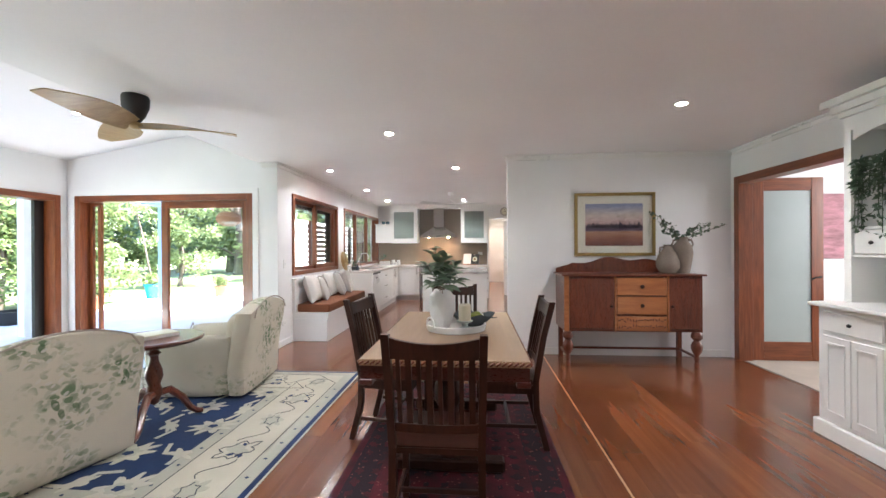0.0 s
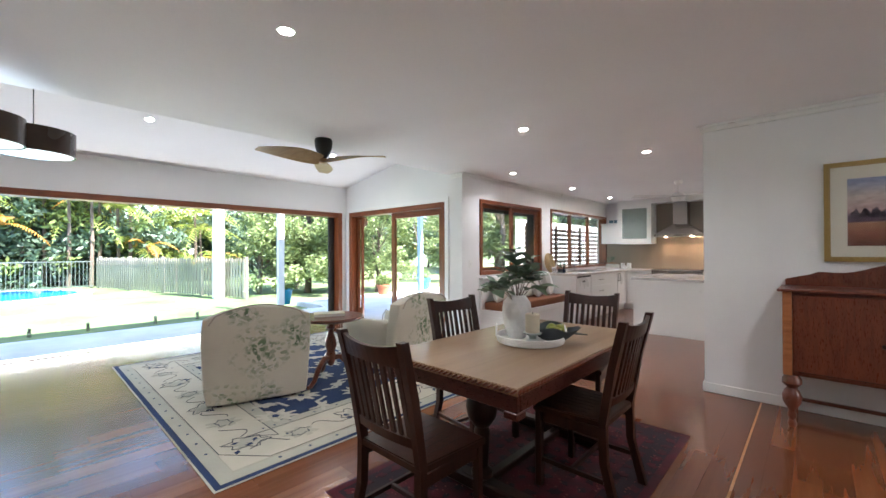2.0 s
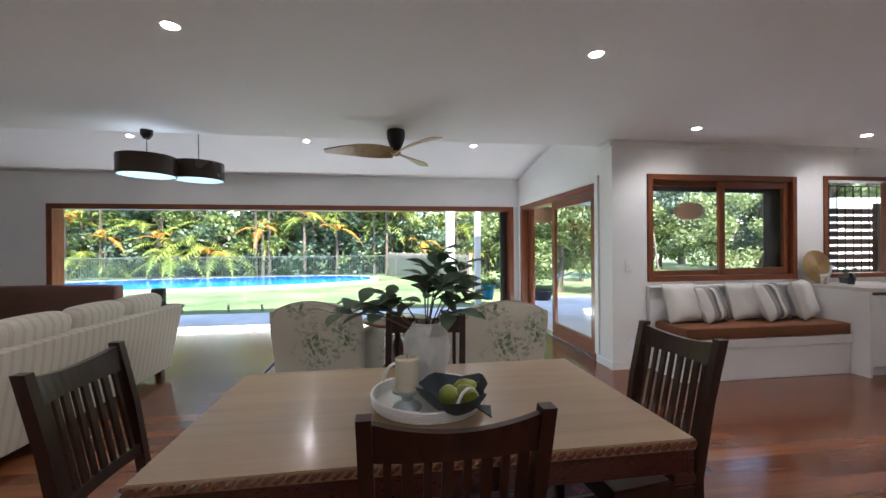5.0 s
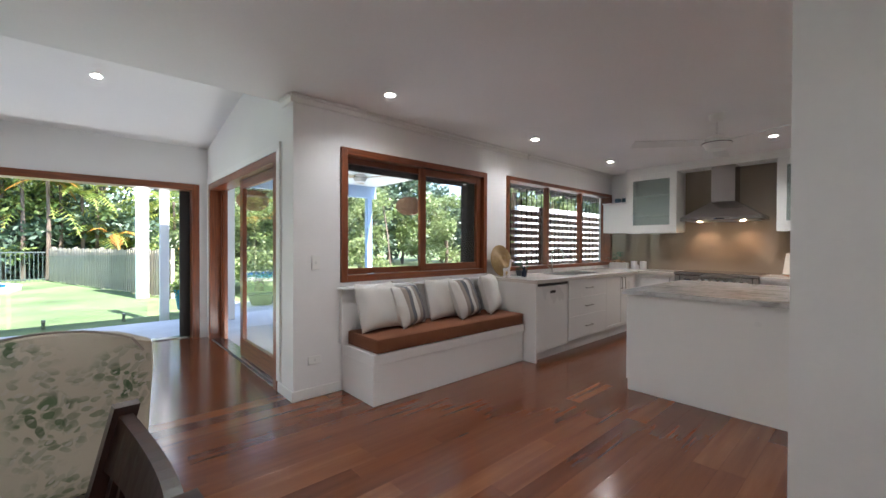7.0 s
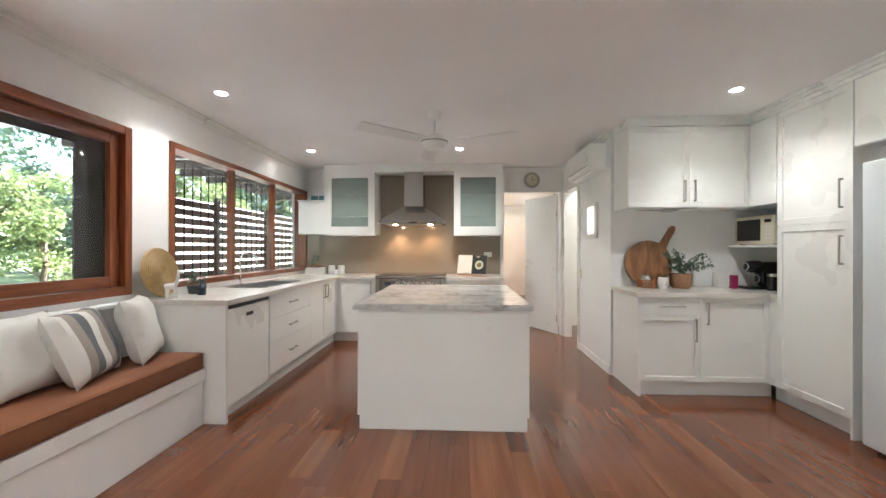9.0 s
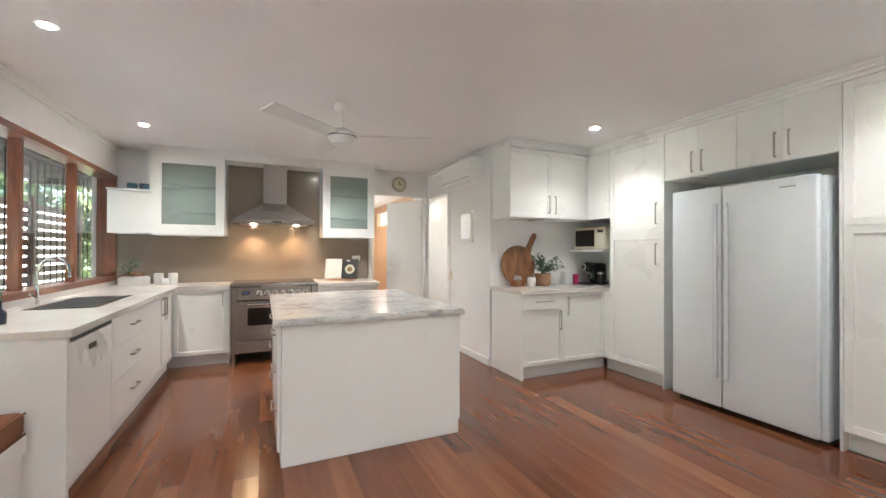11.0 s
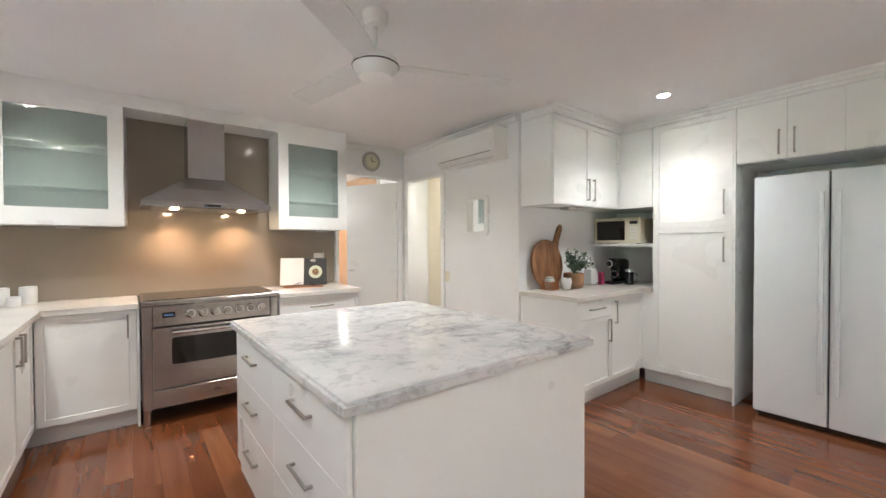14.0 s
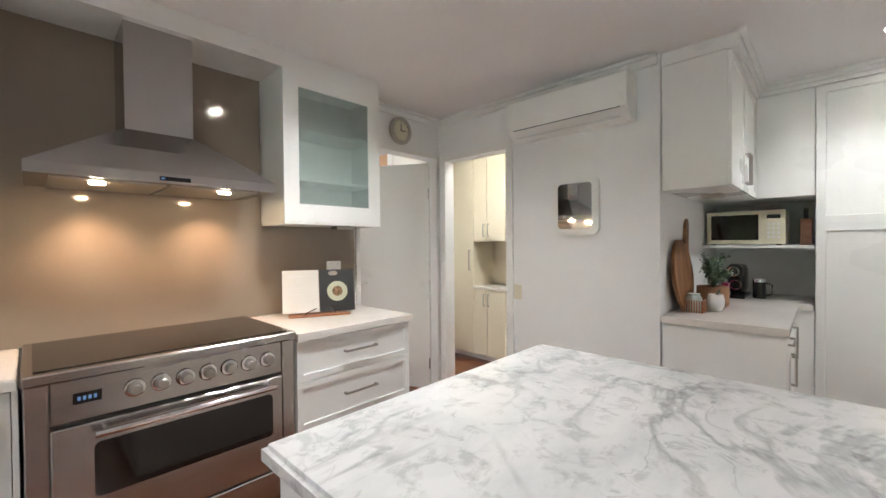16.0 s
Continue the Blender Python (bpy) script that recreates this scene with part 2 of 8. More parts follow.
def floral():
    """Linen printed with bunches of long leaves and pale flowers."""
    m = bpy.data.materials.new("floral_linen")
    m.use_nodes = True
    nt, b = nodes_of(m)
    vec = coords(nt)
    warp = nt.nodes.new("ShaderNodeTexNoise")
    warp.inputs["Scale"].default_value = 8
    nt.links.new(vec, warp.inputs["Vector"])
    vadd = nt.nodes.new("ShaderNodeVectorMath")
    vadd.operation = "MULTIPLY_ADD"
    vadd.inputs[1].default_value = (0.07, 0.07, 0.07)
    nt.links.new(warp.outputs[1], vadd.inputs[0])
    nt.links.new(vec, vadd.inputs[2])

    def leaf_layer(angle, scale, cut, shift):
        mp = nt.nodes.new("ShaderNodeMapping")
        mp.vector_type = "TEXTURE"
        mp.inputs["Location"].default_value = (shift, shift, shift)
        mp.inputs["Rotation"].default_value = (angle, angle, 0.3)
        mp.inputs["Scale"].default_value = (1.0, 1.4, 2.6)
        nt.links.new(vadd.outputs[0], mp.inputs[0])
        v = nt.nodes.new("ShaderNodeTexVoronoi")
        v.inputs["Scale"].default_value = scale
        nt.links.new(mp.outputs[0], v.inputs["Vector"])
        return ramp(nt, v.outputs[0], [(cut, 1.0), (cut + 0.06, 0.0)])

    clus = nt.nodes.new("ShaderNodeTexVoronoi")
    clus.inputs["Scale"].default_value = 3.1
    nt.links.new(vadd.outputs[0], clus.inputs["Vector"])
    where = ramp(nt, clus.outputs[0], [(0.34, 1.0), (0.52, 0.0)])
    dist = nt.nodes.new("ShaderNodeVectorMath")
    dist.operation = "DISTANCE"
    dist.inputs[1].default_value = (0.04, -0.40, 0.50)
    nt.links.new(vadd.outputs[0], dist.inputs[0])
    centre = ramp(nt, dist.outputs["Value"], [(0.19, 1.0), (0.26, 0.0)])
    where = mix_color(nt, 1.0, where, centre, "LIGHTEN")
    patchy = ramp(nt, noise_tex(nt, vadd.outputs[0], 5.5, 3), [(0.40, 0.0), (0.52, 1.0)])
    where = mix_color(nt, 1.0, where, patchy, "MULTIPLY")
    heart = ramp(nt, clus.outputs[0], [(0.17, 1.0), (0.27, 0.0)])
    heart = mix_color(nt, 1.0, heart, ramp(nt, dist.outputs["Value"], [(0.08, 1.0), (0.13, 0.0)]), "LIGHTEN")
    ground = ramp(nt, noise_tex(nt, vec, 2.0, 3), [(0.3, (0.47, 0.43, 0.345)), (0.7, (0.54, 0.495, 0.405))])
    col = ground
    for angle, scale, cut, shift, tone, area_of in ((0.5, 26, 0.38, 0.0, (0.37, 0.36, 0.29), where), (-0.9, 25, 0.35, 1.7, (0.26, 0.28, 0.20), where), (1.3, 24, 0.32, 3.1, (0.18, 0.22, 0.14), where), (2.2, 25, 0.36, 4.1, (0.10, 0.16, 0.08), heart), (-0.3, 22, 0.33, 5.3, (0.06, 0.11, 0.05), heart), (0.9, 34, 0.26, 7.9, (0.50, 0.47, 0.42), where)):
        mask = mix_color(nt, 1.0, area_of, leaf_layer(angle, scale, cut, shift), "MULTIPLY")
        mask = mix_color(nt, 1.0, mask, (0.85, 0.85, 0.85), "MULTIPLY")
        col = mix_color(nt, mask, col, tone)
    nt.links.new(col, b.inputs["Base Color"])
    b.inputs["Roughness"].default_value = 0.9
    bump(nt, b, noise_tex(nt, vec, 260, 2), 0.2, 0.002)
    return m


M["floral"] = floral()


def striped(name, base, line, step, axis=0, width=0.12):
    m = bpy.data.materials.new(name)
    m.use_nodes = True
    nt, b = nodes_of(m)
    vec = coords(nt)
    sep = nt.nodes.new("ShaderNodeSeparateXYZ")
    nt.links.new(vec, sep.inputs[0])
    k = nt.nodes.new("ShaderNodeMath")
    k.operation = "MULTIPLY"
    k.inputs[1].default_value = 1 / step
    nt.links.new(sep.outputs[axis], k.inputs[0])
    fr = nt.nodes.new("ShaderNodeMath")
    fr.operation = "FRACT"
    nt.links.new(k.outputs[0], fr.inputs[0])
    f = ramp(nt, fr.outputs[0], [(0.0, 1.0), (width, 1.0), (width + 0.05, 0.0), (0.95, 0.0)])
    col = mix_color(nt, f, base, line)
    col = mix_color(nt, 0.5, col, ramp(nt, noise_tex(nt, vec, 180, 3), [(0.3, 0.75), (0.7, 1.0)]), "MULTIPLY")
    nt.links.new(col, b.inputs["Base Color"])
    b.inputs["Roughness"].default_value = 0.92
    bump(nt, b, noise_tex(nt, vec, 240, 2), 0.25, 0.002)
    return m


M["sofa"] = striped("sofa_stripe", (0.60, 0.55, 0.46), (0.52, 0.47, 0.385), 0.075, width=0.35)

# ---- mesh helpers ----


def link(name, bm, material, parent=None, label="", smooth=False):
    me = bpy.data.meshes.new(name)
    bmesh.ops.recalc_face_normals(bm, faces=bm.faces)
    bm.to_mesh(me)
    bm.free()
    if smooth:
        me.shade_smooth()
        me.set_sharp_from_angle(angle=radians(40))
    for mm in material if isinstance(material, (list, tuple)) else [material]:
        me.materials.append(mm)
    ob = new(name, me)
    ob.parent = parent
    if label:
        ob["label"] = label
    return ob


def thing(name, x, y, z=0.0, rz=0.0, label="", category="", group=""):
    e = new(name)
    e.empty_display_size = 0.1
    e.matrix_basis = pose(x, y, z, 0, 0, rz)
    return tagged(e, label, category, group)


def add_box(bm, a, b, bev=0.0, seg=1, rot=None):
    r = bmesh.ops.create_cube(bm, size=1.0)
    vs = r["verts"]
    m = Matrix.Translation([(p + q) / 2 for p, q in zip(a, b)]) @ Matrix.Diagonal([max(abs(q - p), 1e-4) for p, q in zip(a, b)] + [1])
    bmesh.ops.transform(bm, matrix=m, verts=vs)
    if bev:
        es = {e for v in vs for e in v.link_edges}
        out = bmesh.ops.bevel(bm, geom=list(es), offset=bev, segments=seg, affect="EDGES", profile=0.5)
        vs = list({v for v in out["verts"]} | {v for v in vs if v.is_valid})
    if rot is not None:
        bmesh.ops.transform(bm, matrix=rot, verts=vs)
    return vs


def box(name, a, b, material, parent=None, bev=0.0, label="", seg=1, rot=None):
    bm = bmesh.new()
    add_box(bm, a, b, bev, seg, rot)
    return link(name, bm, material, parent, label, smooth=bev > 0 and seg > 1)


def ring(name, lo, hi, w, d0, d1, material, parent=None, plane="y", label=""):
    """A square frame in one piece: lo and hi are its outer corners (along, up), w its widths (sides, foot, head)."""
    ws, wf, wh = w if isinstance(w, tuple) else (w, w, w)
    (u0, v0), (u1, v1) = lo, hi
    o = [(u0, v0), (u1, v0), (u1, v1), (u0, v1)]
    i = [(u0 + ws, v0 + wf), (u1 - ws, v0 + wf), (u1 - ws, v1 - wh), (u0 + ws, v1 - wh)]
    bm = bmesh.new()
    P = (lambda u, d, z: (u, d, z)) if plane == "y" else (lambda u, d, z: (d, u, z))
    a, b, c, e = ([bm.verts.new(P(u, d, z)) for u, z in pts] for pts, d in ((o, d0), (i, d0), (o, d1), (i, d1)))
    for k in range(4):
        j = (k + 1) % 4
        bm.faces.new((a[k], a[j], b[j], b[k]))
        bm.faces.new((c[k], c[j], e[j], e[k]))
        bm.faces.new((a[k], a[j], c[j], c[k]))
        bm.faces.new((b[k], b[j], e[j], e[k]))
    return link(name, bm, material, parent, label)


def boxes(name, many, material, parent=None, bev=0.0, label=""):
    bm = bmesh.new()
    for a, b in many:
        add_box(bm, a, b, bev)
    return link(name, bm, material, parent, label)


def lathe(name, profile, material, parent=None, at=(0, 0, 0), seg=24, label="", m=None):
    """A turned shape from (radius, height) pairs."""
    bm = bmesh.new()
    rings = []
    for r, z in profile:
        if r < 1e-4:
            rings.append([bm.verts.new((0, 0, z))])
        else:
            rings.append([bm.verts.new((r * math.cos(2 * math.pi * k / seg), r * math.sin(2 * math.pi * k / seg), z)) for k in range(seg)])
    for p, q in zip(rings, rings[1:]):
        for k in range(seg):
            a, b, c, d = p[k % len(p)], p[(k + 1) % len(p)], q[(k + 1) % len(q)], q[k % len(q)]
            f = [v for n, v in enumerate((a, b, c, d)) if v not in (a, b, c, d)[:n]]
            if len(f) > 2:
                bm.faces.new(f)
    for ring in (rings[0], rings[-1]):
        if len(ring) > 2 and profile[0] != profile[-1]:
            bm.faces.new(ring)
    bmesh.ops.remove_doubles(bm, verts=bm.verts, dist=1e-6)
    bmesh.ops.transform(bm, matrix=Matrix.Translation(at) @ (m or Matrix()), verts=bm.verts)
    return link(name, bm, material, parent, label, smooth=True)


def add_tube(bm, points, r, seg=8, taper=1.0):
    pts = [Vector(p) for p in points]
    rings = []
    for n, p in enumerate(pts):
        d = (pts[min(n + 1, len(pts) - 1)] - pts[max(n - 1, 0)]).normalized()
        q = d.to_track_quat("Z", "Y").to_matrix()
        rr = r * (1 + (taper - 1) * n / max(1, len(pts) - 1))
        rings.append([bm.verts.new(p + q @ Vector((rr * math.cos(2 * math.pi * k / seg), rr * math.sin(2 * math.pi * k / seg), 0))) for k in range(seg)])
    for a, b in zip(rings, rings[1:]):
        for k in range(seg):
            bm.faces.new((a[k], a[(k + 1) % seg], b[(k + 1) % seg], b[k]))
    bm.faces.new(rings[0])
    bm.faces.new(rings[-1])


def tube(name, points, r, material, parent=None, seg=8, label="", taper=1.0):
    bm = bmesh.new()
    add_tube(bm, points, r, seg, taper)
    return link(name, bm, material, parent, label, smooth=True)


def prism(name, outline, z0, z1, material, parent=None, m=None, bev=0.0, label=""):
    """A plate from an outline in x, y between two heights."""
    bm = bmesh.new()
    lo = [bm.verts.new((x, y, z0)) for x, y in outline]
    hi = [bm.verts.new((x, y, z1)) for x, y in outline]
    bm.faces.new(lo[::-1])
    top = bm.faces.new(hi)
    for k in range(len(lo)):
        j = (k + 1) % len(lo)
        bm.faces.new((lo[k], lo[j], hi[j], hi[k]))
    if bev:
        bmesh.ops.bevel(bm, geom=list(top.edges), offset=bev, segments=2, affect="EDGES")
    if m is not None:
        bmesh.ops.transform(bm, matrix=m, verts=bm.verts)
    return link(name, bm, material, parent, label)


def structure(ob):
    return tagged(ob, kind="structure")


# ---- structure ----
CZ = 2.54
WX, BY = -2.73, 11.9


def wall(name, a, b, holes=(), axis=0, material=None):
    """A wall from a to b with openings (u0, z0, u1, z1) along the axis."""
    bm = bmesh.new()
    us = sorted({a[axis], b[axis], *[h[0] for h in holes], *[h[2] for h in holes]})
    for u0, u1 in zip(us, us[1:]):
        mid = (u0 + u1) / 2
        cuts = sorted([(h[1], h[3]) for h in holes if h[0] < mid < h[2]])
        z = a[2]
        for z0, z1 in [*cuts, (b[2], b[2])]:
            if z0 > z + 1e-4:
                p, q = list(a), list(b)
                p[axis], q[axis], p[2], q[2] = u0, u1, z, z0
                add_box(bm, p, q)
            z = z1
    bmesh.ops.remove_doubles(bm, verts=bm.verts, dist=1e-4)
    return structure(link(name, bm, material or M["wall"]))


wall("wall_window", (WX - 0.22, 6.252, 0), (WX, 12.1, CZ), [(6.67, 0.965, 8.60, 2.18), (8.987, 0.97, 11.89, 2.20)], axis=1)
wall("wall_slider", (-5.85, 6.25, 0), (WX - 0.222, 6.47, 3.2), [(-5.72, 0, -3.08, 2.13)], axis=0)
wall("wall_pier", (WX - 0.222, 6.25, 0), (WX, 6.252, CZ), axis=0)
wall("wall_west", (-6.10, -3.8, 0), (-5.85, 6.47, 2.64), [(-1.6, 0, 6.15, 2.13)], axis=1)
wall("wall_dining", (0.375, 6.18, 0), (3.10, 6.30, CZ), axis=0)
wall("wall_east", (3.10, -3.8, 0), (3.22, 6.6, CZ), [(4.55, 0, 6.10, 2.2)], axis=1)
wall("wall_kitchen_east", (3.0, 6.60, 0), (3.12, 10.0, CZ), axis=1)
wall("wall_nook", (1.24, 9.99, 0), (3.12, 10.09, CZ), axis=0)
wall("wall_pantry", (1.24, 10.09, 0), (1.34, 11.9, CZ), [(11.12, 0, 11.80, 2.14)], axis=1)
wall("wall_back", (WX - 0.22, BY, 0), (0.30, 12.02, CZ), axis=0)
wall("wall_over_corridor", (0.30, BY, 0), (1.34, 12.02, CZ), [(0.34, 0, 1.20, 2.17)], axis=0)
wall("wall_corridor_left", (0.20, 12.02, 0), (0.30, 17.2, CZ), axis=1)
wall("wall_corridor_end", (0.20, 17.2, 0), (3.0, 17.3, CZ), axis=0)
M["peach"] = surf("peach_paint", (0.62, 0.42, 0.27), 0.55, vary=0.03)
wall("wall_corridor_right", (1.75, 12.8, 0), (1.85, 17.2, CZ), [(12.9, 2.0, 16.9, 2.35)], axis=1, material=M["peach"])
wall("wall_pantry_back", (1.34, 12.70, 0), (3.12, 12.80, CZ), axis=0)
wall("wall_pantry_side", (3.02, 10.09, 0), (3.12, 12.70, CZ), axis=1)
wall("wall_south", (-6.1, -3.92, 0), (3.22, -3.80, 3.2), axis=0)
wall("wall_side_room", (3.22, 6.60, 0), (6.6, 6.70, CZ), axis=0)
wall("wall_side_room_end", (6.5, 2.5, 0), (6.6, 6.60, CZ), axis=1)
wall("wall_side_room_back", (3.22, 2.4, 0), (6.6, 2.5, CZ), axis=0)

structure(box("ceiling", (-3.0, -3.92, CZ), (3.3, 17.3, CZ + 0.14), M["ceiling"]))
structure(box("ceiling_side_room", (3.3, 2.4, CZ), (6.6, 6.7, CZ + 0.14), M["ceiling"]))


def raked():
    bm = bmesh.new()
    pts = [(-3.0, 3.13), (-2.9, 3.13), (-2.9, 3.26), (-6.1, 2.70), (-6.1, 2.595)]
    lo = [bm.verts.new((x, -3.92, z)) for x, z in pts]
    hi = [bm.verts.new((x, 6.47, z)) for x, z in pts]
    bm.faces.new(lo)
    bm.faces.new(hi[::-1])
    for k in range(5):
        bm.faces.new((lo[k], lo[(k + 1) % 5], hi[(k + 1) % 5], hi[k]))
    structure(link("ceiling_raked", bm, M["ceiling"]))
    structure(box("ceiling_upstand", (-3.0, -3.92, CZ + 0.142), (-2.9, 6.47, 3.128), M["ceiling"]))


raked()
M["roofing"] = surf("roof_sheet", (0.35, 0.35, 0.36), 0.5)
structure(box("roof", (-7.3, -4.2, 3.30), (6.8, 9.9, 3.38), M["roofing"]))
structure(box("roof_rear", (-3.3, 9.902, 3.30), (6.8, 17.4, 3.38), M["roofing"]))
structure(box("slab", (-6.10, -3.92, -0.25), (6.6, 17.3, -0.022), M["patio"]))
structure(box("carpet_side_room", (3.16, 2.5, -0.02), (6.5, 6.6, 0.004), M["carpet"]))


def cornice(name, pts, drop=0.05):
    """A small stepped moulding under the ceiling along a run; it sits on the side given by each segment's turn."""
    bm = bmesh.new()
    for (x0, y0), (x1, y1), (nx, ny) in pts:
        for out, dep in ((0.018, drop + 0.015), (0.045, 0.022)):
            a = (min(x0, x1, x0 + nx * out, x1 + nx * out), min(y0, y1, y0 + ny * out, y1 + ny * out), CZ - dep)
            b = (max(x0, x1, x0 + nx * out, x1 + nx * out), max(y0, y1, y0 + ny * out, y1 + ny * out), CZ - 0.002)
            add_box(bm, a, b)
    return structure(link(name, bm, M["white"]))


cornice("cornice_dining", [((0.375, 6.18), (3.10, 6.18), (0, -1)), ((0.375, 6.13), (0.375, 6.30), (-1, 0)), ((3.10, -3.8), (3.10, 6.13), (-1, 0))])
cornice("cornice_window", [((WX, 6.22), (WX, 11.9), (1, 0)), ((-2.95, 6.25), (WX, 6.25), (0, -1)), ((0.3, 11.9), (1.24, 11.9), (0, -1)), ((1.24, 10.0), (1.24, 11.85), (-1, 0))])


def skirting(name, a, b):
    return structure(box(name, a, b, M["white"], bev=0.004))


skirting("baseboard_dining", (0.36, 6.165, 0.001), (3.085, 6.178, 0.09))
skirting("baseboard_dining_end", (0.36, 6.18, 0.001), (0.374, 6.30, 0.09))
skirting("baseboard_pier", (WX, 6.24, 0.001), (WX + 0.014, 6.67, 0.09))
skirting("baseboard_pier_return", (-3.06, 6.235, 0.001), (WX + 0.014, 6.248, 0.09))
skirting("baseboard_pantry", (1.225, 10.0, 0.001), (1.239, 11.08, 0.09))
skirting("baseboard_east", (3.085, 4.6, 0.001), (3.098, 4.5, 0.09))


def frame_parts(parent, plane, lo, hi, z0, z1, w, d0, d1, sill=None, mat_v=None, mat_h=None, bottom=True):
    """Two jambs, a head and a sill round an opening; plane 'x' runs along y at x from d0 to d1, plane 'y' the other way."""
    def P(u, d, z):
        return (d, u, z) if plane == "x" else (u, d, z)
    v, h = mat_v or M["cedar"], mat_h or M["cedar_h"]
    box("jamb", P(lo, d0, z0), P(lo + w, d1, z1), v, parent, 0.003)
    box("jamb", P(hi - w, d0, z0), P(hi, d1, z1), v, parent, 0.003)
    box("head", P(lo + w, d0 + 0.001, z1 - w), P(hi - w, d1 - 0.001, z1), h, parent, 0.003)
    if bottom:
        box("sill", P(lo + w, d0 + 0.001, z0), P(hi - w, d1 - 0.001, z0 + (sill or w)), h, parent, 0.003)


def pane(parent, plane, lo, hi, z0, z1, d):
    a, b = ((d - 0.003, lo, z0), (d + 0.003, hi, z1)) if plane == "x" else ((lo, d - 0.003, z0), (hi, d + 0.003, z1))
    p = box("pane", a, b, M["pane"], parent)
    p.visible_shadow = False
    return p


def sash(parent, plane, lo, hi, z0, z1, d, w=0.075, t=0.04, bot=None, name="sash"):
    def P(u, dd, z):
        return (dd, u, z) if plane == "x" else (u, dd, z)
    s = box(name, P(lo, d - t / 2, z0), P(lo + w, d + t / 2, z1), M["cedar"], parent, 0.003)
    box("stile", P(hi - w, d - t / 2, z0), P(hi, d + t / 2, z1), M["cedar"], s, 0.003)
    box("rail", P(lo + w, d - t / 2 + 0.001, z1 - w), P(hi - w, d + t / 2 - 0.001, z1), M["cedar_h"], s, 0.003)
    box("rail", P(lo + w, d - t / 2 + 0.001, z0), P(hi - w, d + t / 2 - 0.001, z0 + (bot or w)), M["cedar_h"], s, 0.003)
    pane(s, plane, lo + w, hi - w, z0 + (bot or w), z1 - w, d)
    return s


def setting_empty(name, label=""):
    e = new(name)
    e.empty_display_size = 0.1
    return tagged(e, label, kind="structure")


w1 = setting_empty("window_1", "wide sliding window with two cedar sashes, one with a dark flyscreen")
frame_parts(w1, "x", 6.672, 8.598, 0.967, 2.178, 0.06, WX - 0.16, WX + 0.025)
sash(w1, "x", 6.735, 7.72, 1.03, 2.115, WX - 0.09, 0.055)
sash(w1, "x", 7.60, 8.535, 1.03, 2.115, WX - 0.04, 0.075)
M["screen"] = surf("flyscreen", (0.03, 0.032, 0.032), 0.7)
box("flyscreen_edge", (WX - 0.13, 8.30, 1.03), (WX - 0.115, 8.53, 2.115), M["screen"], w1)
box("flyscreen_edge", (WX - 0.13, 6.735, 2.00), (WX - 0.115, 8.30, 2.115), M["screen"], w1)
w2 = setting_empty("window_2", "long cedar window of three panes over the kitchen sink")
frame_parts(w2, "x", 8.989, 11.888, 0.972, 2.198, 0.05, WX - 0.16, WX + 0.02)
for lo, hi in ((9.04, 9.98), (10.04, 10.92), (10.98, 11.838)):
    pane(w2, "x", lo, hi, 1.02, 2.15, WX - 0.09)
for y in (9.98, 10.92):
    box("mullion", (WX - 0.115, y + 0.004, 1.022), (WX - 0.045, y + 0.056, 2.148), M["cedar"], w2, 0.003)
d1 = setting_empty("door_1", "cedar sliding glass door standing half open")
frame_parts(d1, "y", -5.718, -3.082, 0.0, 2.128, 0.085, 6.235, 6.44, bottom=False)
sash(d1, "y", -4.47, -3.17, 0.02, 2.04, 6.33, 0.10, 0.045, 0.2, "sliding_panel")
sash(d1, "y", -5.63, -5.45, 0.02, 2.04, 6.39, 0.05, 0.045, 0.2, "fixed_panel")
box("track", (-5.63, 6.27, 0.0), (-3.17, 6.42, 0.012), M["steel"], d1)
d2 = setting_empty("door_2", "very wide cedar-framed opening with the glass doors slid away")
frame_parts(d2, "x", -1.598, 6.148, 0.0, 2.128, 0.085, -6.08, -5.83, bottom=False)
box("track", (-6.16, -1.51, -0.01), (-6.0, 6.06, 0.012), M["steel"], d2)
box("stacked_panel_stile", (-6.04, 5.94, 0.02), (-5.99, 6.06, 2.04), M["matt_black"], d2, 0.003)
boxes("architrave", [((-5.80, 6.232, 0.1), (-5.722, 6.249, 2.2)), ((-3.078, 6.232, 0.1), (-3.0, 6.249, 2.2)), ((-5.722, 6.233, 2.13), (-3.078, 6.249, 2.2))], M["satin"], d1)
d3 = setting_empty("door_3", "cedar door with a frosted glass panel, swung open into the next room")
frame_parts(d3, "x", 4.552, 6.098, 0.0, 2.198, 0.09, 3.08, 3.24, bottom=False)
leaf = thing("leaf", 3.24, 6.02, 0)
leaf.parent = d3
box("stile", (0.0, 0, 0.01), (0.13, 0.04, 2.17), M["cedar"], leaf, 0.003)
box("stile", (0.66, 0, 0.01), (0.79, 0.04, 2.17), M["cedar"], leaf, 0.003)
box("rail", (0.13, 0.001, 0.01), (0.66, 0.039, 0.23), M["cedar_h"], leaf, 0.003)
box("rail", (0.13, 0.001, 2.02), (0.66, 0.039, 2.17), M["cedar_h"], leaf, 0.003)
box("frosted_panel", (0.13, 0.015, 0.23), (0.66, 0.025, 2.02), M["frosted"], leaf)
tube("handle", [(0.73, -0.01, 1.0), (0.73, -0.045, 1.0), (0.66, -0.05, 0.995), (0.62, -0.045, 0.97)], 0.009, M["black"], leaf)

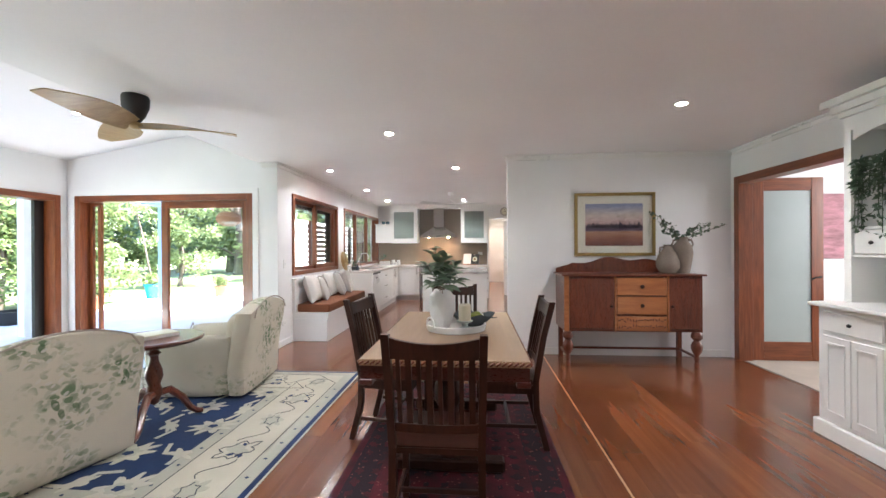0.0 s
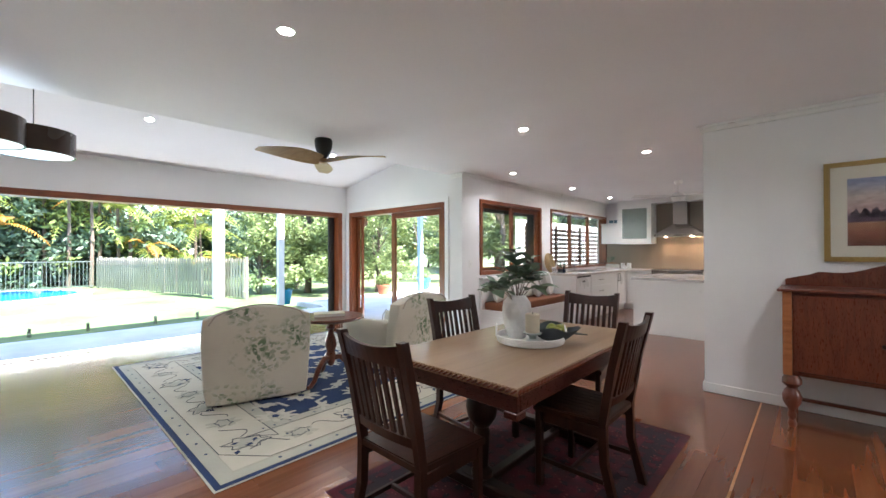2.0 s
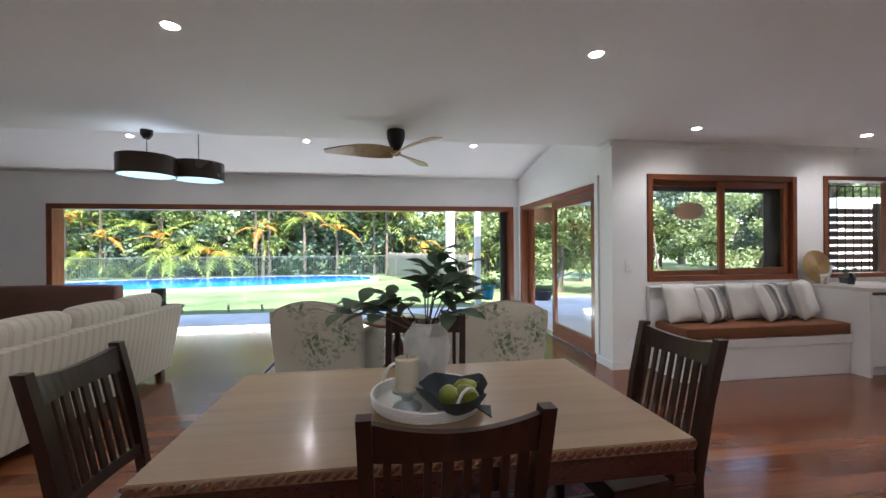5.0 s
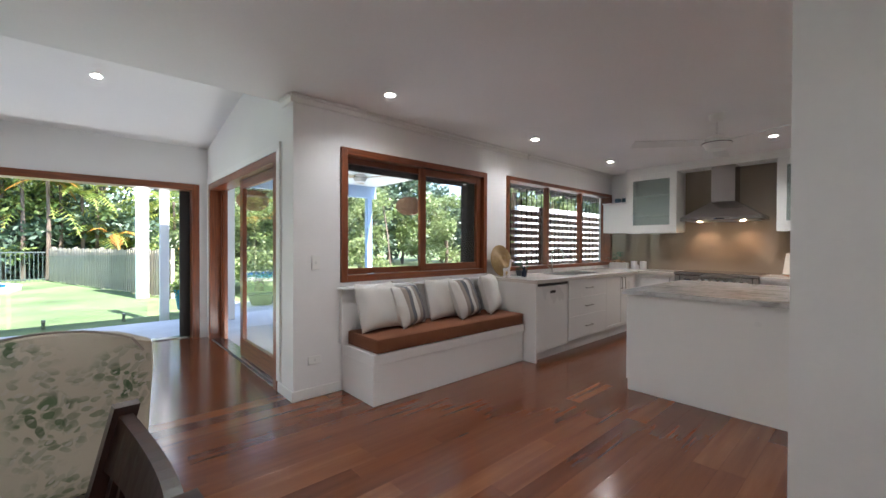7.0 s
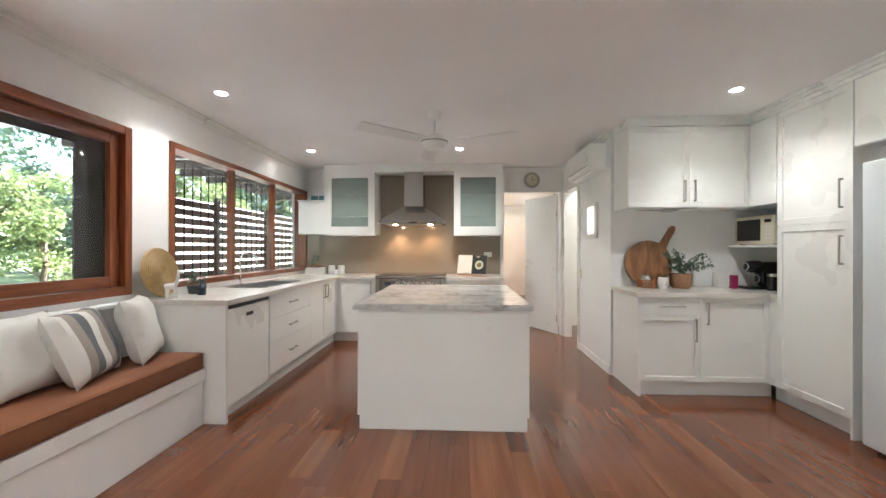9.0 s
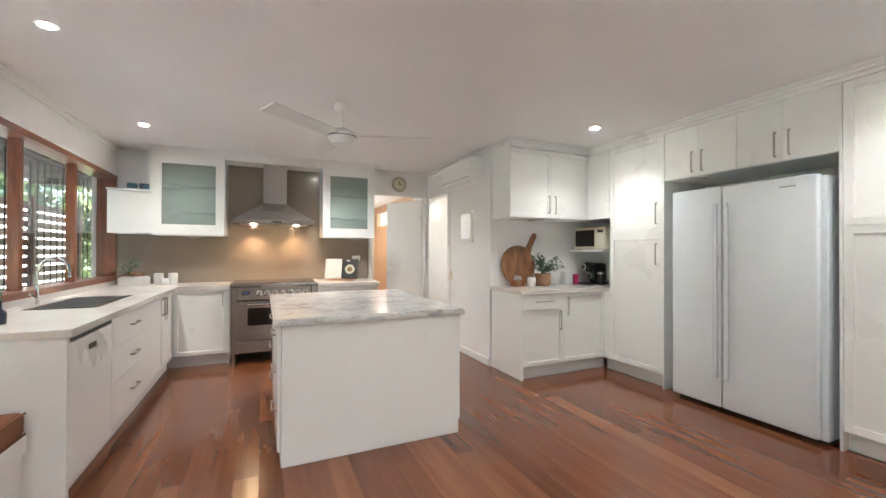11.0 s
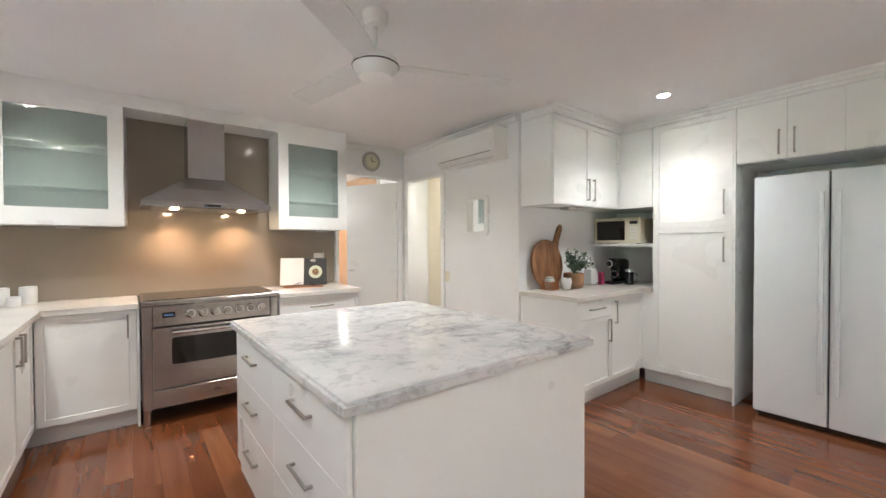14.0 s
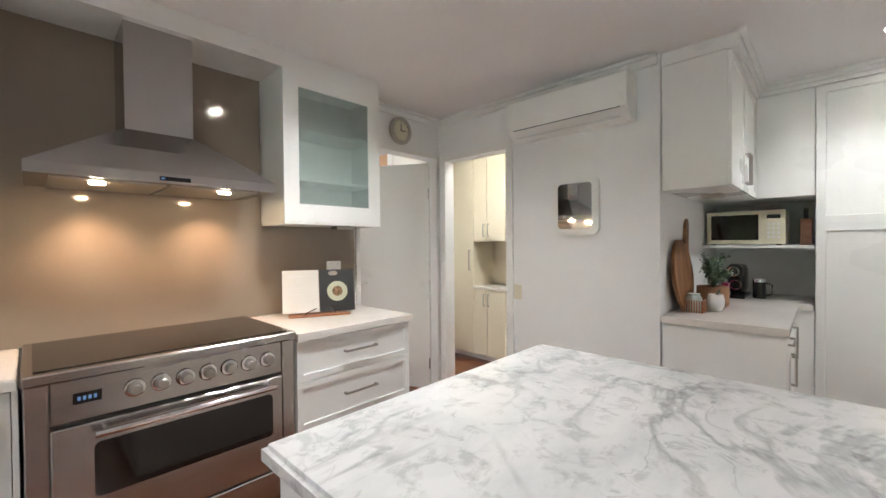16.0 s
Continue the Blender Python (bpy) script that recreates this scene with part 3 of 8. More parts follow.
# ---- outside ----
structure(box("ground", (-400, -400, -0.5), (400, 400, -0.16), M["grass"]))
structure(box("patio_west", (-7.9, -6, -0.2), (-6.102, 7.0, -0.035), M["patio"]))
structure(box("patio_north", (-9.5, 7.002, -0.2), (-2.96, 16.0, -0.036), M["patio"]))
M["verandah"] = surf("verandah_lining", (0.72, 0.76, 0.72), 0.6, vary=0.02)
structure(box("verandah_ceiling", (-7.4, 6.48, 2.62), (-2.96, 9.9, 2.70), M["verandah"]))
structure(box("eave_lining", (-7.2, -4.2, 2.60), (-6.102, 6.476, 2.66), M["verandah"]))
structure(box("verandah_ceiling_rear", (-4.75, 9.902, 2.56), (-2.96, 15.5, 2.62), M["verandah"]))
M["rafter"] = surf("dark_rafter", (0.10, 0.075, 0.06), 0.7, vary=0.1)
for q in range(9):
    structure(box("rafter", (-4.74, 10.0 + q * 0.62, 2.44), (-2.97, 10.05 + q * 0.62, 2.558), M["rafter"]))
M["bluewhite"] = surf("pale_blue_paint", (0.42, 0.58, 0.80), 0.5, vary=0.02)
structure(box("verandah_beam", (-7.4, 6.48, 2.36), (-7.26, 9.9, 2.618), M["bluewhite"]))
for k, (x, y) in enumerate([(-7.33, 6.9), (-7.33, 9.75)]):
    tagged(box("verandah_post", (x - 0.06, y - 0.06, -0.035), (x + 0.06, y + 0.06, 2.36), M["bluewhite"] if k else M["satin"], bev=0.006), "square painted timber verandah post", "post", "verandah posts")

rs = random.Random(5)


def leaf_mat(name, c1, c2, trans=0.25):
    m = bpy.data.materials.new(name)
    m.use_nodes = True
    nt, b = nodes_of(m)
    geo = nt.nodes.new("ShaderNodeNewGeometry")
    col = ramp(nt, geo.outputs["Random Per Island"], [(0.0, c1), (1.0, c2)])
    nt.links.new(col, b.inputs["Base Color"])
    b.inputs["Roughness"].default_value = 0.5
    tl = nt.nodes.new("ShaderNodeBsdfTranslucent")
    nt.links.new(col, tl.inputs[0])
    mx = nt.nodes.new("ShaderNodeMixShader")
    mx.inputs[0].default_value = trans
    nt.links.new(b.outputs[0], mx.inputs[1])
    nt.links.new(tl.outputs[0], mx.inputs[2])
    nt.links.new(mx.outputs[0], nt.nodes["Material Output"].inputs[0])
    return m


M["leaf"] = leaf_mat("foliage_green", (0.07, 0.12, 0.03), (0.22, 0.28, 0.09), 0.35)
# lighter copy of the greens: sunlight put into the leaf colour
M["leaf_painted_sun"] = leaf_mat("foliage_painted_sun", (0.11, 0.16, 0.06), (0.30, 0.36, 0.15), 0.45)
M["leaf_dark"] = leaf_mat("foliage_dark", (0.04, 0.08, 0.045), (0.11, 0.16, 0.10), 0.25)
M["palm"] = leaf_mat("palm_leaf", (0.10, 0.18, 0.03), (0.34, 0.36, 0.08), 0.4)
M["orange_leaf"] = leaf_mat("palm_leaf_dry", (0.45, 0.16, 0.03), (0.50, 0.30, 0.06), 0.4)
M["grey_leaf"] = leaf_mat("gum_leaf", (0.055, 0.10, 0.065), (0.15, 0.21, 0.14), 0.15)
M["bark"] = surf("bark", (0.16, 0.12, 0.09), 0.9, vary=0.25, fine=30, stretch=(4, 4, 1), relief=0.5)


def leaves_mesh(name, centres, size, material, parent, rnd, count, narrow=0.45, label=""):
    """Many small folded leaves spread in balls round the given centres."""
    vs, fs = [], []
    for cx, cy, cz, r in centres:
        for _ in range(count):
            a, u, q = rnd.random() * 2 * math.pi, rnd.uniform(-1, 1), rnd.random() ** 0.4
            s = math.sqrt(1 - u * u)
            p = Vector((cx + r * q * s * math.cos(a), cy + r * q * s * math.sin(a), cz + r * 0.8 * q * u))
            d = Vector((rnd.uniform(-1, 1), rnd.uniform(-1, 1), rnd.uniform(-0.9, 0.5))).normalized()
            side = d.cross(Vector((rnd.uniform(-1, 1), rnd.uniform(-1, 1), rnd.uniform(-1, 1)))).normalized()
            L = size * rnd.uniform(0.6, 1.3)
            k = len(vs)
            vs += [p, p + d * L * 0.5 + side * L * narrow * 0.5, p + d * L, p + d * L * 0.5 - side * L * narrow * 0.5]
            fs.append((k, k + 1, k + 2, k + 3))
    me = bpy.data.meshes.new(name)
    me.from_pydata([tuple(v) for v in vs], [], fs)
    me.materials.append(material)
    ob = new(name, me)
    ob.parent = parent
    if label:
        ob["label"] = label
    return ob


def tree(x, y, h, spread, mat, seed, leaf=0.28, clumps=26, count=170, label="tall garden tree with a dense green crown"):
    rnd = random.Random(seed)
    t = thing("tree", x, y, -0.16, 0, label, "tree")
    bm = bmesh.new()
    add_tube(bm, [(0, 0, 0), (0.1, 0.05, h * 0.3), (-0.05, 0.1, h * 0.6), (0.05, 0, h * 0.92)], 0.03 * h, 8, 0.25)
    cs = []
    for k in range(clumps):
        z = h * rnd.uniform(0.18, 1.0)
        a, r = rnd.random() * 6.283, spread * rnd.uniform(0.15, 1.0) * (1.1 - 0.6 * abs(z / h - 0.5))
        c = (r * math.cos(a), r * math.sin(a), z)
        cs.append((*c, spread * rnd.uniform(0.25, 0.42)))
        if k % 2 == 0:
            add_tube(bm, [(0, 0, z * 0.6), (c[0] * 0.5, c[1] * 0.5, z * 0.85), c], 0.007 * h, 5, 0.3)
    link("trunk", bm, M["bark"], t, smooth=True)
    leaves_mesh("crown", cs, leaf, mat, t, rnd, count)
    return t


def palm(x, y, h, seed, n=13, flen=2.2, mat="palm", label="feathery palm with arching fronds"):
    rnd = random.Random(seed)
    t = thing("palm_tree", x, y, -0.16, 0, label, "palm")
    tube("trunk", [(0, 0, 0), (0.05, 0.03, h * 0.5), (0, 0, h)], 0.09, M["bark"], t, 8, taper=0.7)
    vs, fs = [], []
    for k in range(n):
        a = k * 2.399 + rnd.random() * 0.3
        up = rnd.uniform(0.1, 1.1)
        L = flen * rnd.uniform(0.8, 1.15)
        prev = None
        for s in range(19):
            u = s / 18
            r = L * (u * math.cos(up) * 0.95 + 0.05)
            z = h + L * (math.sin(up) * u - 0.75 * u * u)
            p = Vector((r * math.cos(a), r * math.sin(a), z))
            if prev is not None:
                d = (p - prev).normalized()
                side = d.cross(Vector((0, 0, 1))).normalized()
                ll = 0.42 * math.sin(math.pi * min(0.98, u * 0.9 + 0.1)) * flen / 2
                for sg in (-1, 1):
                    tip = p + (side * sg + d * 0.6 + Vector((0, 0, -0.35))).normalized() * ll
                    w = d * 0.042
                    j = len(vs)
                    vs += [p - w, p + w, tip]
                    fs.append((j, j + 1, j + 2))
                j = len(vs)
                vs += [prev + side * 0.012, prev - side * 0.012, p - side * 0.012, p + side * 0.012]
                fs.append((j, j + 1, j + 2, j + 3))
            prev = p
    me = bpy.data.meshes.new("fronds")
    me.from_pydata([tuple(v) for v in vs], [], fs)
    me.materials.append(M[mat])
    c = new("fronds", me)
    c.parent = t


# tree belt beyond the pool and round the lawn
k = 0
for y in range(-30, 34, 4):
    k += 1
    tree(-28.5 + rs.uniform(-2, 1), y + rs.uniform(-1, 1), rs.uniform(9, 13), 3.4, M["leaf_dark"] if k % 3 else M["leaf"], 100 + k, 0.42, 26, 95, "tall dark garden tree behind the pool fence")
for n in range(40):
    y = -14 + n * 0.60 + rs.uniform(-0.4, 0.4)
    h = rs.uniform(0.8, 5.6)
    palm(-22.6 + rs.uniform(-1.8, 0.6), y, h, 300 + n, 13, rs.uniform(2.0, 3.2))
    if n % 4 == 1:
        palm(-21.9, y + 0.4, rs.uniform(1.2, 4.2), 360 + n, 5, rs.uniform(1.2, 1.9), "orange_leaf", "palm with a few orange drying fronds")
for n in range(20):
    tree(-25.6 + rs.uniform(-0.8, 0.8), -26 + n * 2.6, rs.uniform(3.2, 5.2), 2.0, M["leaf"] if n % 3 == 1 else M["leaf_dark"], 600 + n, 0.30, 20, 150, "dense garden shrub behind the pool fence")


def thicket(name, x0, x1, y0, y1, z0, z1, r, n, count, leaf, mat, seed):
    """A bank of undergrowth whose plants cannot be told apart."""
    rnd = random.Random(seed)
    cs = [(rnd.uniform(x0, x1), rnd.uniform(y0, y1), rnd.uniform(z0, z1), r * rnd.uniform(0.6, 1.3)) for _ in range(n)]
    tagged(leaves_mesh(name, cs, leaf, M[mat], None, rnd, count), "dense dark undergrowth behind the pool fence", "undergrowth", kind="stuff")


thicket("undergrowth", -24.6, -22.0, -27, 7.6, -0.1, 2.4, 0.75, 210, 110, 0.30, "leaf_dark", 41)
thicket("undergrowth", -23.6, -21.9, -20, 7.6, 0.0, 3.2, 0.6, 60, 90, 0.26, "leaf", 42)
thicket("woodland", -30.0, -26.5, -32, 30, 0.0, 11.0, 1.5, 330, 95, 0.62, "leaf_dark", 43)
for n, (x, y, h) in enumerate([(-24.0, -9.5, 10), (-23.8, -6.4, 9), (-24.3, -3.1, 11), (-23.9, 0.4, 8), (-24.1, 3.6, 10)]):
    t = thing("tree", x, y, -0.16, 0, "tall bare-stemmed garden tree with twisting grey limbs", "tree")
    rb2 = random.Random(90 + n)
    bm = bmesh.new()
    add_tube(bm, [(0, 0, 0), (0.15, 0.2, h * 0.3), (-0.1, 0.1, h * 0.6), (0.1, 0, h)], 0.17, 8, 0.35)
    for q in range(9):
        z, a, L = rb2.uniform(1.2, h * 0.8), rb2.uniform(0, 6.28), rb2.uniform(1.2, 2.6)
        add_tube(bm, [(0, 0, z), (L * 0.5 * math.cos(a), L * 0.5 * math.sin(a), z + L * 0.25), (L * math.cos(a + 0.4), L * math.sin(a + 0.4), z + L * 0.8)], 0.05, 6, 0.3)
    link("trunk", bm, M["bark"], t, smooth=True)
    cs = [(rb2.uniform(-1.6, 1.6), rb2.uniform(-1.6, 1.6), rb2.uniform(2.5, h), rb2.uniform(0.5, 0.9)) for _ in range(16)]
    leaves_mesh("crown", cs, 0.30, M["leaf_dark"] if n % 2 else M["leaf"], t, rb2, 90)
for n, (x, y, h) in enumerate([(-12.6, 9.0, 4.6), (-11.4, 9.6, 4.0), (-13.6, 7.6, 4.4), (-10.9, 10.9, 3.4)]):
    tree(x, y, h, 1.35, M["leaf_painted_sun"], 540 + n, 0.15, 34, 210, "thick yellow-green hedge shrub beside the patio")
for n in range(14):
    tree(-26 + n * 2.5, 29 + rs.uniform(-1, 1), rs.uniform(3.5, 5.5), 2.2, M["leaf_painted_sun"] if n % 2 else M["leaf"], 700 + n, 0.32, 20, 150, "dense shrub at the end of the garden")
for n in range(10):
    x = -19 + n * 2.6
    tree(x + rs.uniform(-0.8, 0.8), 25 + rs.uniform(-2, 3) + (4 if x > -8 else 0), rs.uniform(7, 11), 3.0, M["leaf_painted_sun"] if n % 3 else M["grey_leaf"], 400 + n, 0.36, 26, 150, "broad garden tree beyond the lawn")
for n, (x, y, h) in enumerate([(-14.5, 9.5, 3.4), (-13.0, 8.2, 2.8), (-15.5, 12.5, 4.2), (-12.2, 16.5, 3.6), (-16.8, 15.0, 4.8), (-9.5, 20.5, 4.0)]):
    tree(x, y, h, 1.3, M["leaf_painted_sun"], 500 + n, 0.16, 24, 190, "leafy green garden shrub")

M["pool_water"] = surf("pool_water", (0.01, 0.27, 0.70), 0.08, vary=0.1, fine=5, relief=0.2)
nt, b0 = nodes_of(M["pool_water"])
sep = nt.nodes.new("ShaderNodeSeparateXYZ")
nt.links.new(coords(nt, (0.1, 0.1, 0.1)), sep.inputs[0])
add = nt.nodes.new("ShaderNodeMath")
add.operation = "ADD"
add.inputs[1].default_value = 0.5
nt.links.new(sep.outputs[0], add.inputs[0])
nt.links.new(ramp(nt, add.outputs[0], [(0.20, (0.004, 0.06, 0.34)), (0.46, (0.005, 0.085, 0.36)), (0.54, (0.012, 0.20, 0.30)), (0.85, (0.02, 0.24, 0.32))]), b0.inputs["Base Color"])
b0.inputs["Specular IOR Level"].default_value = 0.15
M["coping"] = surf("pool_coping", (0.45, 0.42, 0.38), 0.7, vary=0.08)


def oval(cx, cy, rx, ry, n=48, p=2.6):
    out = []
    for q in range(n):
        a = 2 * math.pi * q / n
        c, s = math.cos(a), math.sin(a)
        out.append((cx + rx * math.copysign(abs(c) ** (2 / p), c), cy + ry * math.copysign(abs(s) ** (2 / p), s)))
    return out


pool = thing("swimming_pool", -17.0, -4.2, -0.16, 9, "blue in-ground swimming pool with pale stone coping", "swimming pool")
prism("coping", oval(0, 0, 3.05, 7.7), 0.002, 0.13, M["coping"], pool)
prism("water", oval(0, 0, 2.75, 7.35), 0.131, 0.136, M["pool_water"], pool)
M["fence"] = surf("fence_metal", (0.075, 0.095, 0.085), 0.6, vary=0.04)
fence = thing("pool_fence", -21.0, 0, -0.16, 0, "grey-green metal pool fence with thin upright bars", "fence")
box("rail", (-0.02, -18, 1.12), (0.02, 3.8, 1.16), M["fence"], fence)
box("rail", (-0.02, -18, 0.10), (0.02, 3.8, 0.14), M["fence"], fence)
bar0 = box("bar", (-0.009, -0.009, 0.0), (0.009, 0.009, 1.15), M["fence"], fence)
bar0.location = (0, -18, 0)
for q in range(1, 182):
    o = new("bar", bar0.data)
    o.parent, o.location = fence, (0, -18 + q * 0.12, 0)
M["paling"] = surf("weathered_paling", (0.30, 0.27, 0.21), 0.85, vary=0.15, stretch=(4, 4, 1))
pal = thing("paling_fence", -21.0, 3.9, -0.16, 17, "low weathered timber paling fence", "fence")
p0 = box("paling", (0, -0.012, 0.03), (0.085, 0.012, 1.28), M["paling"], pal)
for q in range(1, 64):
    o = new("paling", p0.data)
    o.parent, o.location = pal, (q * 0.145, 0, 0.02 * (q % 3))
for zz in (0.3, 0.95):
    box("rail", (0, 0.014, zz), (9.25, 0.05, zz + 0.08), M["paling"], pal)
for q in range(5):
    box("post", (q * 2.28, 0.052, 0.0), (q * 2.28 + 0.1, 0.15, 1.35), M["paling"], pal)
gfn = thing("glass_pool_fence", -9.05, 0, -0.16, 0, "frameless clear glass pool fence on small steel feet", "fence")
M["fence_glass"] = glass("fence_glass", (0.90, 0.96, 0.95))
for q in range(8):
    y0 = -8.9 + q * 1.85
    g = box("glass_panel", (-0.006, y0, 0.06), (0.006, y0 + 1.80, 1.26), M["fence_glass"], gfn)
    g.visible_shadow = False
    for dy in (0.35, 1.42):
        box("spigot", (-0.03, y0 + dy, 0.0), (0.03, y0 + dy + 0.05, 0.16), M["steel"], gfn, 0.004)
for q, (x, y, w, h) in enumerate([(-13.0, 6.1, 0.14, 5.0), (-8.4, 6.05, 0.07, 4.0)]):
    tagged(box("column", (x - w, y - w, -0.16), (x + w, y + w, h), M["satin"], bev=0.01), "tall white painted column at the patio edge", "column", "patio columns")

M["terracotta"] = surf("terracotta", (0.42, 0.15, 0.07), 0.8, vary=0.1)
M["bluepot"] = surf("blue_glaze", (0.02, 0.25, 0.42), 0.25, vary=0.08)


def potted(x, y, r, h, pot, plant, seed, ph=0.5, label="potted garden plant"):
    t = thing("potted_plant", x, y, -0.035, 0, label, "potted plant")
    lathe("pot", [(0, 0), (r * 0.7, 0), (r * 0.98, h * 0.85), (r * 1.08, h * 0.86), (r * 1.08, h), (r * 0.9, h), (r * 0.85, h * 0.8), (0, h * 0.8)], M[pot], t)
    rnd = random.Random(seed)
    cs = [(rnd.uniform(-r, r) * 0.8, rnd.uniform(-r, r) * 0.8, h + ph * rnd.uniform(0.2, 0.9), r * 0.7) for _ in range(9)]
    leaves_mesh("leaves", cs, 0.09, M[plant], t, rnd, 60)


potted(-9.3, 11.8, 0.25, 0.42, "bluepot", "leaf", 1, 0.25, "glazed blue pot with a small slender tree")
sap = thing("young_tree", 0, 0, 0, 0, "thin bare sapling growing from the blue pot", "tree")
tube("stem", [(-9.3, 11.8, 0.3), (-9.42, 11.75, 0.9), (-9.6, 11.8, 1.6), (-9.85, 11.8, 2.5)], 0.022, M["bark"], sap)
potted(-9.0, 9.7, 0.21, 0.32, "terracotta", "leaf", 2, 0.3, "terracotta pot with low green plants")
potted(-7.6, 12.3, 0.19, 0.3, "terracotta", "leaf", 3, 0.35, "terracotta pot with low green plants")
potted(-9.15, 6.5, 0.2, 0.42, "bluepot", "leaf", 4, 0.1, "bright blue glazed pot on the patio")
potted(-8.8, 7.9, 0.30, 0.25, "matt_black", "leaf", 5, 1.5, "dark pot with a tall leafy shrub")


def basket_lamp(x, y, z):
    t = thing("pendant_lamp", x, y, z, 0, "round woven wicker pendant hanging under the verandah", "pendant lamp", "verandah pendants")
    bm = bmesh.new()
    for q in range(15):
        u = -1 + 2 * q / 14
        r = 0.25 * math.sqrt(max(0.05, 1 - (u * 0.86) ** 2))
        add_tube(bm, [(r * math.cos(a * math.pi / 9), r * math.sin(a * math.pi / 9), u * 0.15) for a in range(19)], 0.0105, 5)
    tagged(link("shade", bm, M["wicker"], t), kind="stuff")
    tube("cord", [(0, 0, 0.13), (0, 0, 2.62 - z)], 0.005, M["black"], t)


basket_lamp(-5.6, 9.6, 2.05)
basket_lamp(-6.7, 7.1, 2.05)

# made-up white slab in the sun, brightening the gaps of the slat screen
M["backing_white"] = surf("bright_backing", (0.80, 0.79, 0.77), 0.8, vary=0.05)
structure(box("white_backing_slab", (-8.2, 16.2, -0.159), (-8.0, 27.0, 2.7), M["backing_white"]))
# slatted screen outside the kitchen window
M["slat"] = wood("screen_slat", (0.06, 0.018, 0.014), (0.16, 0.055, 0.04), 0.5, (12, 1.2, 12))
scr = thing("slat_screen", -3.9, 9.9, -0.035, 0, "dark red timber privacy screen of level slats", "screen")
slat0 = None
for q in range(14):
    z = 0.35 + q * 0.118
    o = box("slat", (0, 0.0, z), (0.03, 4.3, z + 0.086), M["slat"], scr) if slat0 is None else new("slat", slat0.data)
    if slat0 is None:
        slat0 = o
    else:
        o.parent, o.location = scr, (0, 0, q * 0.118)
for y in (0.0, 1.45, 2.9, 4.3):
    box("post", (0.031, y, 0), (0.09, y + 0.07, 2.05), M["slat"], scr)
gr = thing("window_grille", -2.958, 9.0, 1.0, 0, "thin black upright window bars", "grille")
bm = bmesh.new()
for q in range(24):
    add_tube(bm, [(0, q * 0.122, 0), (0, q * 0.122, 1.12)], 0.006, 6)
for z in (0.0, 1.12):
    add_tube(bm, [(0, 0, z), (0, 2.85, z)], 0.008, 6)
tagged(link("bars", bm, M["black"], gr), kind="stuff")

# ---- kitchen ----


def handle(parent, p, length, horizontal, out):
    """A square bow handle. p: its middle on the face; out: the way it stands out, as a unit vector in x, y."""
    ox, oy = out
    tx, ty = -oy, ox
    t, st = 0.0055, 0.032
    L = length / 2
    bm = bmesh.new()
    def blk(u0, u1, w0, w1, s0, s1):
        # u along the handle, w across, s outwards
        if horizontal:
            c = [(u * tx + s * ox, u * ty + s * oy, w) for u in (u0, u1) for w in (w0, w1) for s in (s0, s1)]
        else:
            c = [(w * tx + s * ox, w * ty + s * oy, u) for u in (u0, u1) for w in (w0, w1) for s in (s0, s1)]
        a = tuple(p[i] + min(v[i] for v in c) for i in range(3))
        b = tuple(p[i] + max(v[i] for v in c) for i in range(3))
        add_box(bm, a, b, 0.0015)
    blk(-L, L, -t, t, st - 2 * t, st)
    blk(-L, -L + 2.4 * t, -t, t, 0.0005, st - 2 * t)
    blk(L - 2.4 * t, L, -t, t, 0.0005, st - 2 * t)
    return link("handle", bm, M["nickel"], parent, "brushed steel bow handle")


def front(parent, a0, a1, z0, z1, face, d, shaker=True, hnd=None, name="door", rail=0.06):
    """A door or drawer front. face: the way it looks ('x-', 'x+', 'y-'), d: the plane of the carcass there.
    hnd: (kind, place) with kind 'v' or 'h' and the handle's middle (along, up)."""
    g = 0.0015
    a0, a1, z0, z1 = a0 + g, a1 - g, z0 + g, z1 - g
    sgn = -1 if face[1] == "-" else 1
    ax = face[0]
    def P(u, s, z):
        return (d + sgn * s, u, z) if ax == "x" else (u, d + sgn * s, z)
    bm = bmesh.new()
    p, q = P(a0, 0.001, z0), P(a1, 0.019, z1)
    add_box(bm, tuple(map(min, p, q)), tuple(map(max, p, q)))
    if shaker:
        out = Vector((sgn, 0, 0)) if ax == "x" else Vector((0, sgn, 0))
        bm.normal_update()
        face_ = max(bm.faces, key=lambda f: f.normal.dot(out))
        bmesh.ops.inset_region(bm, faces=[face_], thickness=rail, depth=0)
        got = bmesh.ops.inset_region(bm, faces=[face_], thickness=0.004, depth=0)
        bmesh.ops.translate(bm, verts=face_.verts, vec=out * -0.009)
    dr = link(name, bm, M["white"], parent)
    if hnd:
        kind, u, z, L = hnd
        handle(dr, P(u, 0.019, z), L, kind == "h", (sgn, 0) if ax == "x" else (0, sgn))
    return dr


def carcass(parent, a, b, mat=None):
    return box("body", a, b, mat or M["white"], parent, 0.001)


def cab(label, group="kitchen cabinets", cat="cabinet"):
    return thing("cabinet", 0, 0, 0, 0, label, cat, group)


